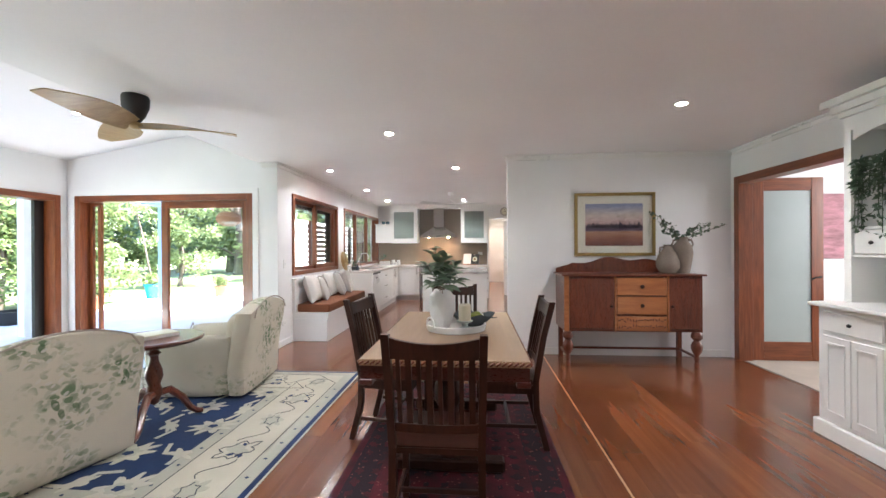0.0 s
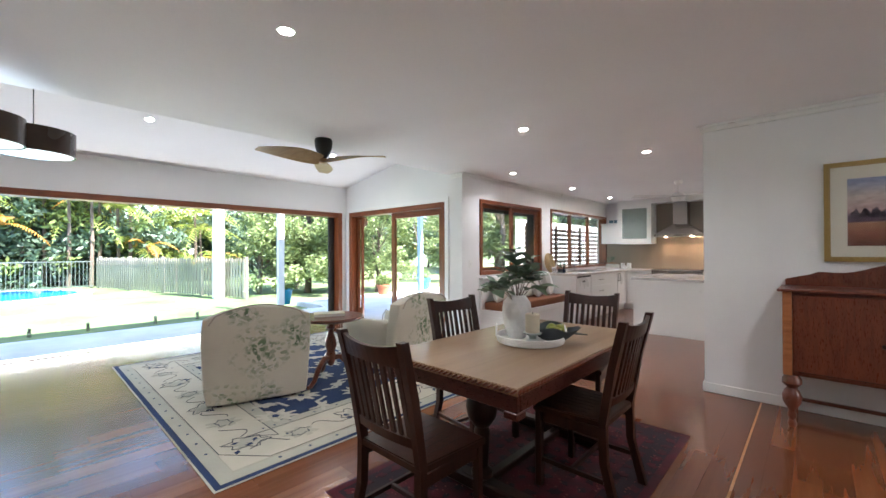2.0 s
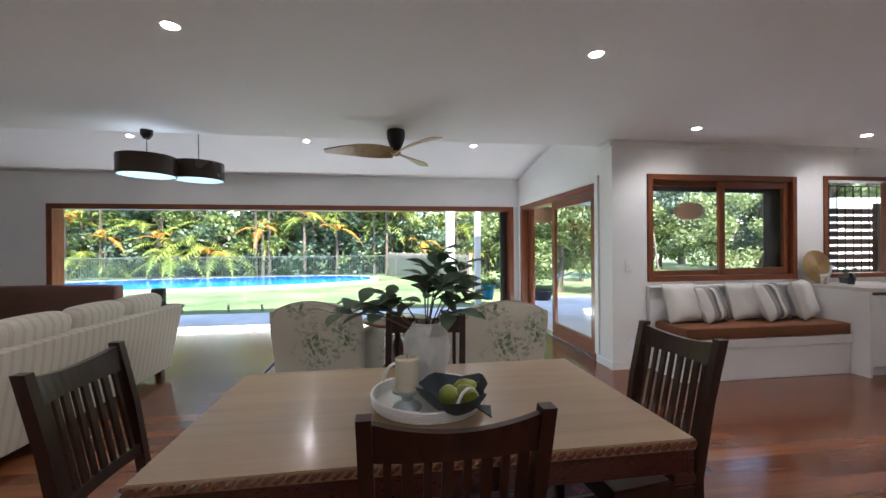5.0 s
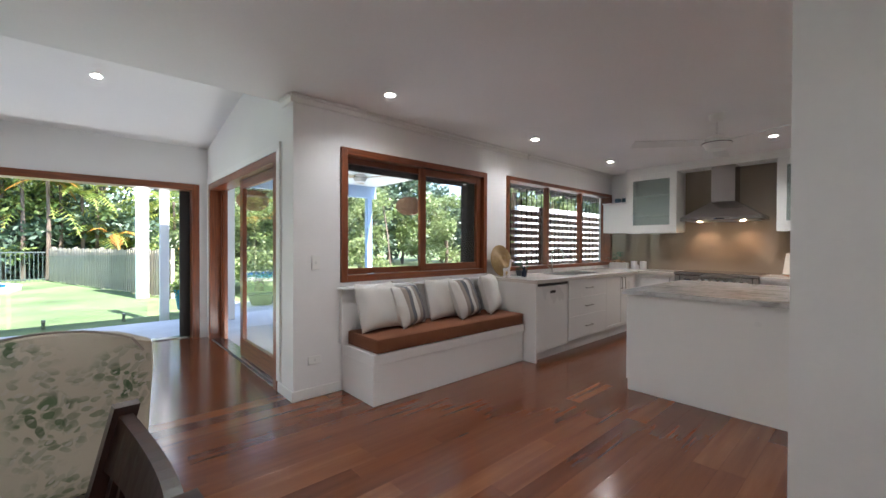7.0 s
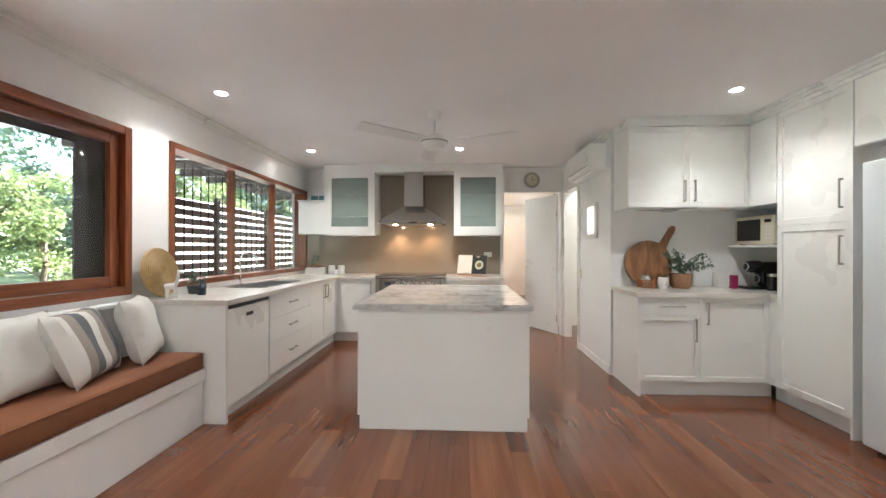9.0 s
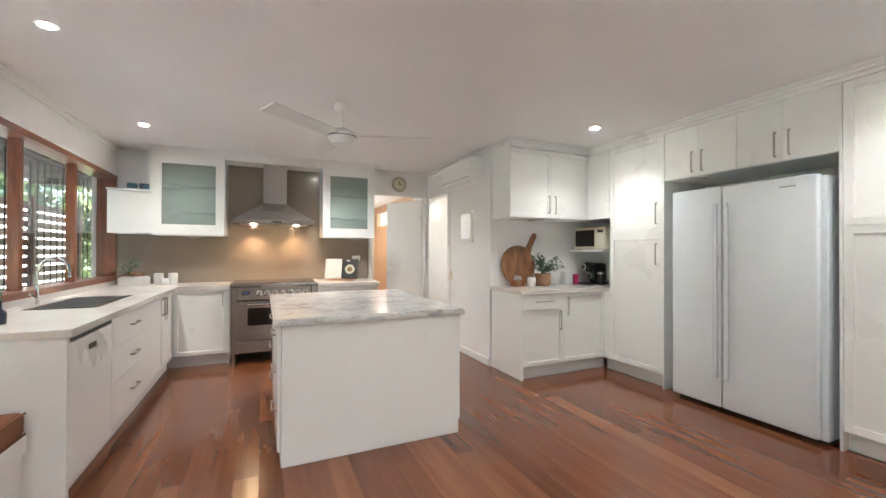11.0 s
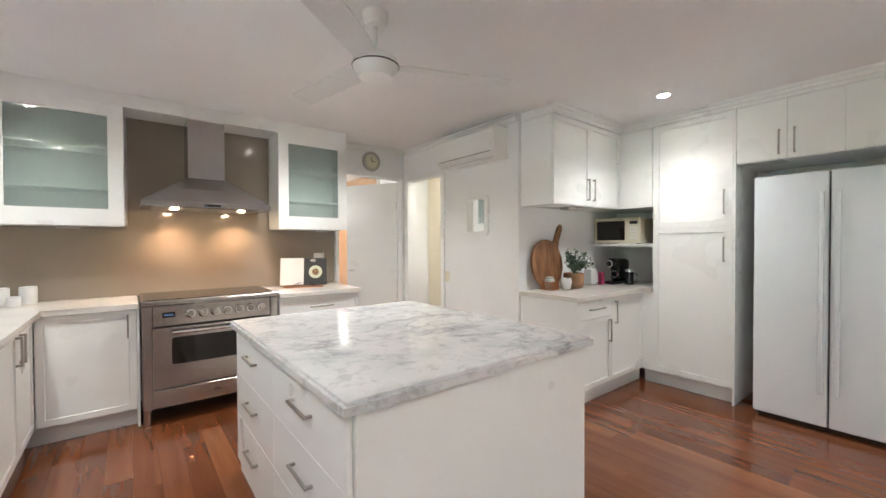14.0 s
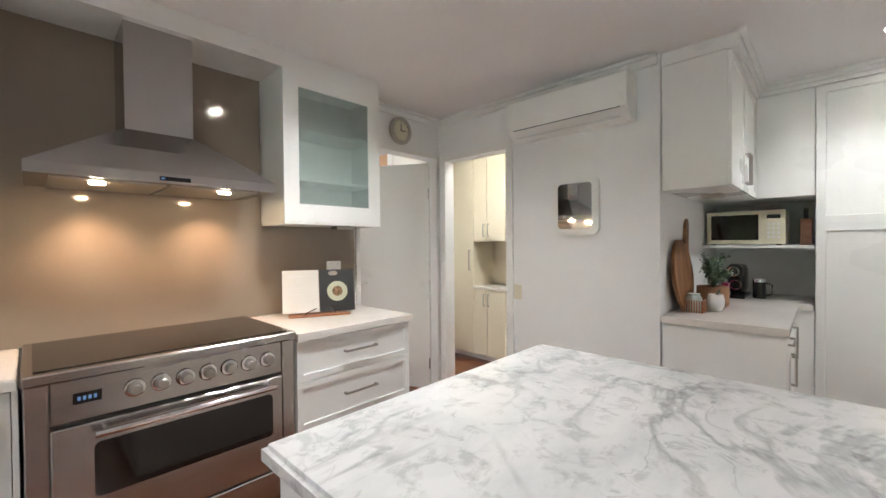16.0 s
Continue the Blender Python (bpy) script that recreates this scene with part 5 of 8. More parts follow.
mw = thing("microwave_oven", 2.47, 9.465, 1.3455, 0, "cream microwave oven with a dark window", "microwave")
M["cream"] = surf("cream_enamel", (0.66, 0.62, 0.47), 0.35, vary=0.02)
box("body", (0.012, 0, 0.008), (0.40, 0.50, 0.27), M["cream"], mw, 0.006)
box("front_frame", (0.0, 0, 0.008), (0.011, 0.50, 0.27), M["cream"], mw, 0.003)
box("window", (-0.0025, 0.16, 0.04), (-0.0005, 0.47, 0.24), M["darkglass"], mw)
box("display", (-0.0025, 0.03, 0.205), (-0.0005, 0.11, 0.235), M["black"], mw)
for i in range(4):
    for j in range(3):
        box("button", (-0.003, 0.03 + j * 0.029, 0.055 + i * 0.033), (-0.0005, 0.05 + j * 0.029, 0.073 + i * 0.033), M["kick"], mw)
for y in (0.04, 0.46):
    box("foot", (0.03, y - 0.015, 0.0), (0.06, y + 0.015, 0.0075), M["black"], mw)
kb = thing("knife_block", 2.6, 9.36, 1.3455, 0, "oak knife block with dark handles", "knife block")
box("block", (0, -0.04, 0), (0.12, 0.03, 0.2), M["oak"], kb, 0.004)
for q in range(4):
    box("handle", (0.015 + q * 0.026, -0.015, 0.201), (0.03 + q * 0.026, 0.01, 0.28), M["black"], kb, 0.002)

# pantry behind the wall
M["ivory"] = surf("ivory_cupboard", (0.72, 0.66, 0.52), 0.4, vary=0.02)
pc = thing("pantry_cupboard", 2.2, 10.15, 0, 0, "tall ivory pantry cupboards with a recess in the middle", "cupboard")
box("body", (0.02, 0, 0.06), (0.78, 1.45, 2.5), M["ivory"], pc)
box("body", (0.02, 1.452, 0.06), (0.78, 2.12, 0.84), M["ivory"], pc)
box("body", (0.02, 1.452, 1.40), (0.78, 2.12, 2.5), M["ivory"], pc)
box("recess_back", (0.40, 1.452, 0.872), (0.44, 2.12, 1.398), M["ivory"], pc)
box("counter", (-0.01, 1.452, 0.841), (0.39, 2.12, 0.87), M["stone"], pc)
box("body", (0.02, 2.122, 0.06), (0.78, 2.54, 2.5), M["ivory"], pc)
box("kickboard", (0.05, 0, 0.0), (0.78, 2.54, 0.059), M["kick"], pc)
for y0, y1, z0, z1, hy, hz in ((2.125, 2.54, 0.07, 2.49, 2.17, 1.18), (1.925, 2.12, 1.405, 2.49, 1.955, 1.53), (1.665, 1.92, 1.405, 2.49, 1.89, 1.53), (1.925, 2.12, 0.07, 0.835, 1.955, 0.72), (1.665, 1.92, 0.07, 0.835, 1.89, 0.72), (1.0, 1.45, 0.07, 2.49, 1.40, 1.18)):
    d = box("door", (0.0, y0, z0), (0.019, y1 - 0.004, z1), M["ivory"], pc, 0.002)
    handle(d, (0.0, hy, hz), 0.24 if hz == 1.18 else 0.15, False, (-1, 0))
# unseen area lamp added to lift the pantry's brightness
area("pantry_fill_light", (1.75, 11.6, 2.5), (1.75, 11.6, 0), 0.5, 1.2, 1.1, (1.0, 0.93, 0.80))
pj = setting_empty("door_4", "white door frame of the pantry")
boxes("frame", [((1.222, 11.06, 0.0), (1.239, 11.12, 2.20)), ((1.222, 11.80, 0.0), (1.239, 11.86, 2.20)), ((1.222, 11.12, 2.141), (1.239, 11.80, 2.20))], M["white"], pj)
dc = setting_empty("door_5", "white flush door standing ajar into the corridor")
boxes("frame", [((0.302, 11.885, 0.0), (0.34, 11.899, 2.21)), ((1.20, 11.885, 0.0), (1.237, 11.899, 2.21)), ((0.34, 11.885, 2.171), (1.20, 11.899, 2.21))], M["white"], dc)
lf = thing("leaf", 1.18, 11.96, 0, 118)
lf.parent = dc
box("panel", (0, 0, 0.01), (0.78, 0.036, 2.14), M["white"], lf, 0.002)
tube("handle", [(0.72, 0.036, 1.0), (0.72, 0.08, 1.0), (0.62, 0.085, 1.0)], 0.008, M["chrome"], lf)
tube("hinge", [(0.0, 0.04, 1.8), (0.0, 0.04, 1.9)], 0.007, M["chrome"], lf)
tube("hinge", [(0.0, 0.04, 0.2), (0.0, 0.04, 0.3)], 0.007, M["chrome"], lf)
for q in range(9):
    y = 12.95 + q * 0.45
    structure(box("louvre_frame", (1.76, y, 2.0), (1.84, y + 0.03, 2.35), M["white"]))

# air conditioner, mirror, switch, clock
ac = thing("air_conditioner", 1.24, 10.12, 2.14, 0, "white wall-mounted split air conditioner", "air conditioner")
prism("body", [(0.0, 0.01), (-0.12, 0.0), (-0.19, 0.07), (-0.20, 0.27), (-0.17, 0.30), (0.0, 0.30)], 0.0, 0.85, M["white"], ac, m=pose(0, 0.85, 0, 90, 0, 0), bev=0.006)
box("louvre", (-0.1925, 0.04, 0.066), (-0.189, 0.81, 0.071), M["grey"], ac)
box("flap", (-0.17, 0.05, 0.016), (-0.08, 0.80, 0.02), M["kick"], ac, rot=None)
mr = thing("wall_mirror", 1.2395, 10.53, 1.637, 0, "small white-framed mirror with rounded corners", "mirror")


def rounded(w, h, r, n=6):
    out = []
    for cx, cy, a0 in ((w / 2 - r, h / 2 - r, 0), (-w / 2 + r, h / 2 - r, 90), (-w / 2 + r, -h / 2 + r, 180), (w / 2 - r, -h / 2 + r, 270)):
        out += [(cx + r * math.cos(radians(a0 + 90 * q / n)), cy + r * math.sin(radians(a0 + 90 * q / n))) for q in range(n + 1)]
    return out


to_west = Matrix(((0, 0, -1, 0), (1, 0, 0, 0), (0, 1, 0, 0), (0, 0, 0, 1)))
prism("frame", rounded(0.34, 0.41, 0.05), 0.0, 0.03, M["white"], mr, m=to_west, bev=0.006)
prism("glass", rounded(0.25, 0.32, 0.03), 0.0305, 0.0325, M["mirror"], mr, m=to_west)
sw = thing("light_switch", 1.2395, 11.02, 0.99, 0, "small ivory light switch", "switch")
box("plate", (-0.01, -0.036, -0.058), (0, 0.036, 0.058), M["ivory"], sw, 0.003)
box("rocker", (-0.014, -0.008, -0.01), (-0.0105, 0.008, 0.01), M["ivory"], sw)
ckk = thing("wall_clock", 0.76, 11.898, 2.35, 0, "round wall clock with a grey rim and dark hands", "clock")
R90 = pose(0, 0, 0, 90, 0, 0)
M["clockrim"] = surf("clock_rim", (0.45, 0.42, 0.38), 0.4, vary=0.06)
lathe("case", [(0, 0), (0.115, 0), (0.12, 0.015), (0.115, 0.03), (0.085, 0.032), (0.085, 0.02), (0, 0.02)], M["clockrim"], ckk, m=R90, seg=32)
lathe("dial", [(0, 0.0205), (0.084, 0.0205), (0.084, 0.022), (0, 0.022)], M["cream"], ckk, m=R90, seg=32)
boxes("hand", [((-0.003, -0.026, -0.005), (0.003, -0.0235, 0.055)), ((-0.004, -0.029, -0.004), (0.045, -0.0265, 0.003))], M["black"], ckk)
for q in range(12):
    a = q * math.pi / 6
    box("mark", (0.07 * math.cos(a) - 0.003, -0.0235, 0.07 * math.sin(a) - 0.003), (0.07 * math.cos(a) + 0.003, -0.0225, 0.07 * math.sin(a) + 0.003), M["black"], ckk)

# ceiling fittings
# unseen, added for brightness: (-0.9, 0.2), (1.66, -0.8), the pantry and corridor ones
LIGHTS = [(-0.92, 2.66, CZ), (-0.92, 5.05, CZ), (1.66, 4.45, CZ), (-0.32, 6.85, CZ), (-2.215, 6.85, CZ), (-2.215, 8.88, CZ), (-2.2, 10.73, CZ), (-0.33, 10.71, CZ), (1.82, 8.98, CZ), (1.93, 6.87, CZ),
          (1.66, 1.9, CZ), (-0.9, 0.2, CZ), (1.66, -0.8, CZ), (1.75, 11.5, CZ), (0.75, 13.0, CZ), (-4.39, 2.69, 2.87), (-4.40, 5.06, 2.87), (-4.40, 0.45, 2.87)]
for n, (x, y, z) in enumerate(LIGHTS):
    t = thing("downlight", x, y, z, 0, "small round recessed downlight, lit", "downlight", "ceiling downlights")
    if z > CZ:
        t.rotation_euler = (0, radians(-10.7), 0)
    lathe("rim", [(0.038, -0.001), (0.05, -0.001), (0.049, -0.006), (0.038, -0.004)], M["white"], t, seg=24)
    lathe("lens", [(0, -0.002), (0.0375, -0.002), (0.0375, -0.004), (0, -0.004)], M["lamp"], t, seg=24)
    s = new("downlight_beam", bpy.data.lights.new("downlight_beam", "SPOT"))
    s.data.energy, s.data.color, s.data.spot_size, s.data.spot_blend, s.data.shadow_soft_size = (8 if x < -2 else 7 if y < 7 and x > 1 else 10 if y < 7 else 8 if y > 12 else 8 if x > 1 else 14) if y > 6 and z <= CZ else 11 if z <= CZ else 8, (1.0, 0.975, 0.94), radians(130 if x > 1 and y > 6 else 145 if y > 6 else 160), 1.0, 0.06
    s.location = (x, y, z - 0.02)

# ---- dining ----


def dining_chair():
    t = thing("dining_chair", 0, 0, 0, 0, "dark-stained wooden dining chair with a slatted back", "chair", "chairs round the table")
    w = M["chairwood"]
    bm = bmesh.new()
    sx = 0.215
    # slotted seat
    out = [(-0.235, 0.20), (0.235, 0.20), (0.205, -0.20), (-0.205, -0.20)]
    prism("seat", out, 0.43, 0.462, w, t, bev=0.006)
    bm.free()
    boxes("groove", [((-0.15 + q * 0.05, -0.08, 0.4622), (-0.145 + q * 0.05, 0.14, 0.4632)) for q in range(7)], M["matt_black"], t)
    for s in (-1, 1):
        tube_pts = [(s * 0.205, -0.255, 0.0), (s * 0.20, -0.19, 0.25), (s * 0.20, -0.185, 0.45), (s * 0.205, -0.235, 0.74), (s * 0.21, -0.295, 0.985)]
        bm = bmesh.new()
        rings = []
        for x, y, z in tube_pts:
            rings.append([bm.verts.new((x + a * 0.017, y + b * 0.02, z)) for a, b in ((-1, -1), (1, -1), (1, 1), (-1, 1))])
        for p, q in zip(rings, rings[1:]):
            for j in range(4):
                bm.faces.new((p[j], p[(j + 1) % 4], q[(j + 1) % 4], q[j]))
        bm.faces.new(rings[0])
        bm.faces.new(rings[-1])
        link("back_post", bm, w, t)
        box("front_leg", (s * 0.205 - 0.018, 0.16, 0.0), (s * 0.205 + 0.018, 0.196, 0.429), w, t, 0.003)
        box("side_rail", (s * 0.205 - 0.011, -0.175, 0.37), (s * 0.205 + 0.011, 0.159, 0.4285), w, t, 0.002)
        box("stretcher", (s * 0.205 - 0.009, -0.19, 0.14), (s * 0.205 + 0.009, 0.16, 0.165), w, t, 0.002)
    box("front_rail", (-0.187, 0.168, 0.37), (0.187, 0.19, 0.4285), w, t, 0.002)
    box("cross_stretcher", (-0.196, -0.02, 0.141), (0.196, 0.0, 0.164), w, t, 0.002)

    def curved(name, z0, z1, dip, lean0, lean1):
        bm = bmesh.new()
        n = 10
        rows = []
        for q in range(n + 1):
            u = q / n * 2 - 1
            bow = -0.018 * (1 - u * u)
            rows.append([bm.verts.new((u * 0.192, lean + bow + th, z)) for lean, z, th in
                         ((lean0, z0, -0.011), (lean0, z0, 0.011), (lean1, z1 - dip * (1 - u * u), 0.011), (lean1, z1 - dip * (1 - u * u), -0.011))])
        for p, q in zip(rows, rows[1:]):
            for j in range(4):
                bm.faces.new((p[j], p[(j + 1) % 4], q[(j + 1) % 4], q[j]))
        bm.faces.new(rows[0])
        bm.faces.new(rows[-1])
        link(name, bm, w, t)

    curved("top_rail", 0.875, 0.97, 0.022, -0.270, -0.292)
    curved("lower_rail", 0.535, 0.575, 0.0, -0.20, -0.205)
    for q in range(8):
        u = (q - 3.5) / 3.5
        x, bow = u * 0.160, -0.018 * (1 - (u * 0.83) ** 2)
        bm = bmesh.new()
        hw = 0.0095 + 0.004 * (q % 2)
        lo, hi = (-0.203 + bow, 0.573), (-0.269 + bow, 0.878)
        v = [bm.verts.new((x + a * hw, y + b * 0.006, z)) for y, z in (lo, hi) for a, b in ((-1, -1), (1, -1), (1, 1), (-1, 1))]
        for f in ((0, 1, 2, 3), (4, 5, 6, 7), (0, 1, 5, 4), (1, 2, 6, 5), (2, 3, 7, 6), (3, 0, 4, 7)):
            bm.faces.new([v[j] for j in f])
        link("slat", bm, w, t)
    return t


CH0 = 0.007
ch = dining_chair()
ch.matrix_basis = pose(-0.22, 2.985, CH0, 0, 0, 0)
copy_thing(ch, pose(0.17, 3.93, CH0, 0, 0, 90))
copy_thing(ch, pose(-0.235, 4.765, CH0, 0, 0, 184))
copy_thing(ch, pose(-0.635, 3.95, CH0, 0, 0, -99))

tb = thing("dining_table", -0.214, 3.912, 0.007, 0, "pale-topped wooden dining table with rope-carved edge and dark legs", "dining table")
hx, hy = 0.4545, 0.805
LEG_Y = 0.458
tp = prism("tabletop", [(-hx, -hy), (hx, -hy), (hx, hy), (-hx, hy)], 0.725, 0.758, M["tablewood"], tb, bev=0.003)
bm = bmesh.new()
for axis, half, off in (("y", hy, hx), ("x", hx, hy)):
    n = int(2 * half / 0.03)
    for s in (-1, 1):
        for q in range(n):
            u = -half + (q + 0.5) * 2 * half / n
            r = bmesh.ops.create_icosphere(bm, subdivisions=1, radius=1.0)["verts"]
            base = Matrix.Translation((0, 0, 0)) @ Matrix.Diagonal((0.010, 0.020, 0.009, 1))
            turn = pose(0, 0, 0, 32 * s, 0, 0) @ base if axis == "y" else pose(0, 0, 0, 0, 32 * s, 0) @ Matrix.Diagonal((0.020, 0.010, 0.009, 1))
            loc = (s * (off + 0.004), u, 0.742) if axis == "y" else (u, s * (off + 0.004), 0.742)
            bmesh.ops.transform(bm, matrix=Matrix.Translation(loc) @ turn, verts=r)
tagged(link("rope_edging", bm, M["mahogany"], tb, smooth=True), kind="stuff")
M["tablered"] = wood("table_mahogany", (0.028, 0.007, 0.005), (0.062, 0.013, 0.009), 0.3, (3, 3, 10), coat=0.3, relief=0.0, fleck=0.15)
for name, a, b in (("apron", (-hx + 0.004, -hy + 0.03, 0.650), (-hx + 0.03, hy - 0.03, 0.724)), ("apron", (hx - 0.03, -hy + 0.03, 0.650), (hx - 0.004, hy - 0.03, 0.724)),
                   ("apron", (-hx + 0.004, -hy + 0.004, 0.650), (hx - 0.004, -hy + 0.0295, 0.724)), ("apron", (-hx + 0.004, hy - 0.0295, 0.650), (hx - 0.004, hy - 0.004, 0.724))):
    box(name, a, b, M["tablered"], tb, 0.003)
for sx in (-1, 1):
    for sy in (-1, 1):
        x, y = sx * (hx - 0.036), sy * (hy - 0.036)
        box("corner_block", (x - 0.036, y - 0.036, 0.618), (x + 0.036, y + 0.036, 0.6495), M["tablered"], tb, 0.004)
for sy in (-1, 1):
    y = sy * LEG_Y
    box("leg_beam", (-0.30, y - 0.04, 0.625), (0.30, y + 0.04, 0.724), M["darkwood"], tb, 0.004)
    box("foot_beam", (-0.34, y - 0.045, 0.0), (0.34, y + 0.045, 0.075), M["darkwood"], tb, 0.012)
    lathe("leg", [(0.04, 0.076), (0.06, 0.09), (0.06, 0.115), (0.035, 0.14), (0.04, 0.24), (0.046, 0.33), (0.038, 0.36), (0.060, 0.385), (0.080, 0.42), (0.088, 0.47), (0.082, 0.52), (0.06, 0.56), (0.04, 0.575), (0.056, 0.59), (0.056, 0.624)], M["darkwood"], tb, at=(0, y, 0), seg=28)
box("stretcher", (-0.03, -LEG_Y + 0.046, 0.02), (0.03, LEG_Y - 0.046, 0.065), M["darkwood"], tb, 0.006)

# ---- rugs ----
M["wool_blue"] = surf("wool_blue", (0.009, 0.032, 0.105), 0.95, vary=0.2, fine=200, relief=0.5)
M["wool_cream"] = surf("wool_cream", (0.50, 0.47, 0.38), 0.95, vary=0.08, fine=200, relief=0.5)
M["wool_grey"] = surf("wool_grey", (0.41, 0.40, 0.33), 0.95, vary=0.1, fine=200, relief=0.5)
M["wool_line"] = surf("wool_dark_line", (0.05, 0.055, 0.075), 0.95, vary=0.1, fine=200, relief=0.3)
M["wool_sky"] = surf("wool_pale_blue", (0.26, 0.36, 0.42), 0.95, vary=0.1, fine=200, relief=0.3)
M["wool_red"] = surf("wool_red", (0.075, 0.003, 0.010), 0.95, vary=0.35, big=6, fine=200, relief=0.5)
M["wool_navy"] = surf("wool_navy", (0.014, 0.004, 0.010), 0.95, vary=0.2, fine=200, relief=0.4)


def flat_shapes(name, shapes, z, material, parent, label=""):
    """Thin raised pile in the outlines given, joined in one part."""
    vs, fs = [], []
    for layer, pts in enumerate(shapes):
        z += 0.00011 if layer % 7 else -0.00066 * (layer > 0)
        k, n = len(vs), len(pts)
        cx, cy = sum(p[0] for p in pts) / n, sum(p[1] for p in pts) / n
        vs += [(x, y, z) for x, y in pts] + [(x, y, z - 0.0012) for x, y in pts] + [(cx, cy, z)]
        for q in range(n):
            r = (q + 1) % n
            fs += [(k + q, k + r, k + 2 * n), (k + n + q, k + n + r, k + r, k + q)]
    me = bpy.data.meshes.new(name)
    me.from_pydata(vs, [], fs)
    me.materials.append(material)
    o = new(name, me)
    o.parent = parent
    return tagged(o, label, kind="stuff")


def petals(cx, cy, r, lobes, deep, rot=0.0, squash=1.0, jag=0.0, rnd=None, n=40):
    out = []
    for q in range(n):
        a = 2 * math.pi * q / n
        rr = r * (1 - deep * (0.5 - 0.5 * math.cos(lobes * a)) + (rnd.uniform(-jag, jag) if rnd else 0))
        x, y = rr * math.cos(a), rr * math.sin(a) * squash
        out.append((cx + x * math.cos(rot) - y * math.sin(rot), cy + x * math.sin(rot) + y * math.cos(rot)))
    return out


def ribbon(points, w):
    """Quads along a line."""
    out = []
    for (x0, y0), (x1, y1) in zip(points, points[1:]):
        L = math.hypot(x1 - x0, y1 - y0) or 1
        nx, ny = -(y1 - y0) / L * w / 2, (x1 - x0) / L * w / 2
        ex, ey = (x1 - x0) / L * w * 0.3, (y1 - y0) / L * w * 0.3
        out.append([(x0 + nx - ex, y0 + ny - ey), (x0 - nx - ex, y0 - ny - ey), (x1 - nx + ex, y1 - ny + ey), (x1 + nx + ex, y1 + ny + ey)])
    return out


RX0, RX1, RY0, RY1 = -4.86, -1.29, 2.42, 5.29
rug = thing("area_rug", 0, 0, 0, 0, "blue and cream wool rug with flower motifs and wide border", "rug")
z = 0.001
for name, inset, mat, dz in (("backing", 0.0, "wool_cream", 0.006), ("edge_band", 0.012, "wool_blue", 0.0075), ("guard_band", 0.05, "wool_grey", 0.009), ("border", 0.15, "wool_cream", 0.0105),
                             ("inner_guard", 0.56, "wool_grey", 0.012), ("field", 0.66, "wool_blue", 0.0135)):
    box(name, (RX0 + inset, RY0 + inset, z), (RX1 - inset, RY1 - inset, dz), M[mat], rug)
rr = random.Random(8)
cream, grey, lines, skyb = [], [], [], []
fx0, fx1, fy0, fy1 = RX0 + 0.72, RX1 - 0.72, RY0 + 0.72, RY1 - 0.72
nx, ny = 6, 4
for i in range(nx + 1):
    for j in range(ny + 1):
        cx, cy = fx0 + (fx1 - fx0) * i / nx + rr.uniform(-0.05, 0.05), fy0 + (fy1 - fy0) * j / ny + rr.uniform(-0.05, 0.05)
        if (i + j) % 2 == 0:
            cream.append(petals(cx, cy, 0.19, 9, 0.46, rr.uniform(0, 1), 0.72, 0.07, rr))
            grey.append(petals(cx, cy, 0.085, 6, 0.3, rr.uniform(0, 1), 0.75, 0.05, rr, 24))
            lines.append(petals(cx, cy, 0.04, 5, 0.3, 0, 0.8, 0, None, 14))
        else:
            a = rr.uniform(0, 6.28)
            cream.append(petals(cx, cy, 0.12, 5, 0.5, a, 0.55, 0.08, rr, 30))
            s = [(cx + 0.1 * q * math.cos(a) + 0.05 * math.sin(q * 2.0) * -math.sin(a), cy + 0.1 * q * math.sin(a) + 0.05 * math.sin(q * 2.0) * math.cos(a)) for q in range(-2, 3)]
            cream += ribbon([(min(max(p[0], fx0 - 0.04), fx1 + 0.04), min(max(p[1], fy0 - 0.04), fy1 + 0.04)) for p in s], 0.030)
flat_shapes("flower_motif", cream, 0.0148, M["wool_cream"], rug)
flat_shapes("flower_heart", grey, 0.0160, M["wool_grey"], rug)
flat_shapes("flower_eye", lines, 0.0172, M["wool_blue"], rug)
line2, blu2, gry2, ylw2 = [], [], [], []


def along(u, v):
    """A place in the border: u runs round it, v across."""
    W, H = RX1 - RX0 - 0.70, RY1 - RY0 - 0.70
    x0, y0 = RX0 + 0.35, RY0 + 0.35
    u %= 2 * (W + H)
    if u < W:
        return x0 + u, y0 + v
    if u < W + H:
        return x0 + W - v, y0 + u - W
    if u < 2 * W + H:
        return x0 + W - (u - W - H), y0 + H - v
    return x0 + v, y0 + H - (u - 2 * W - H)


per = 2 * (RX1 - RX0 - 0.70 + RY1 - RY0 - 0.70)
n = 22
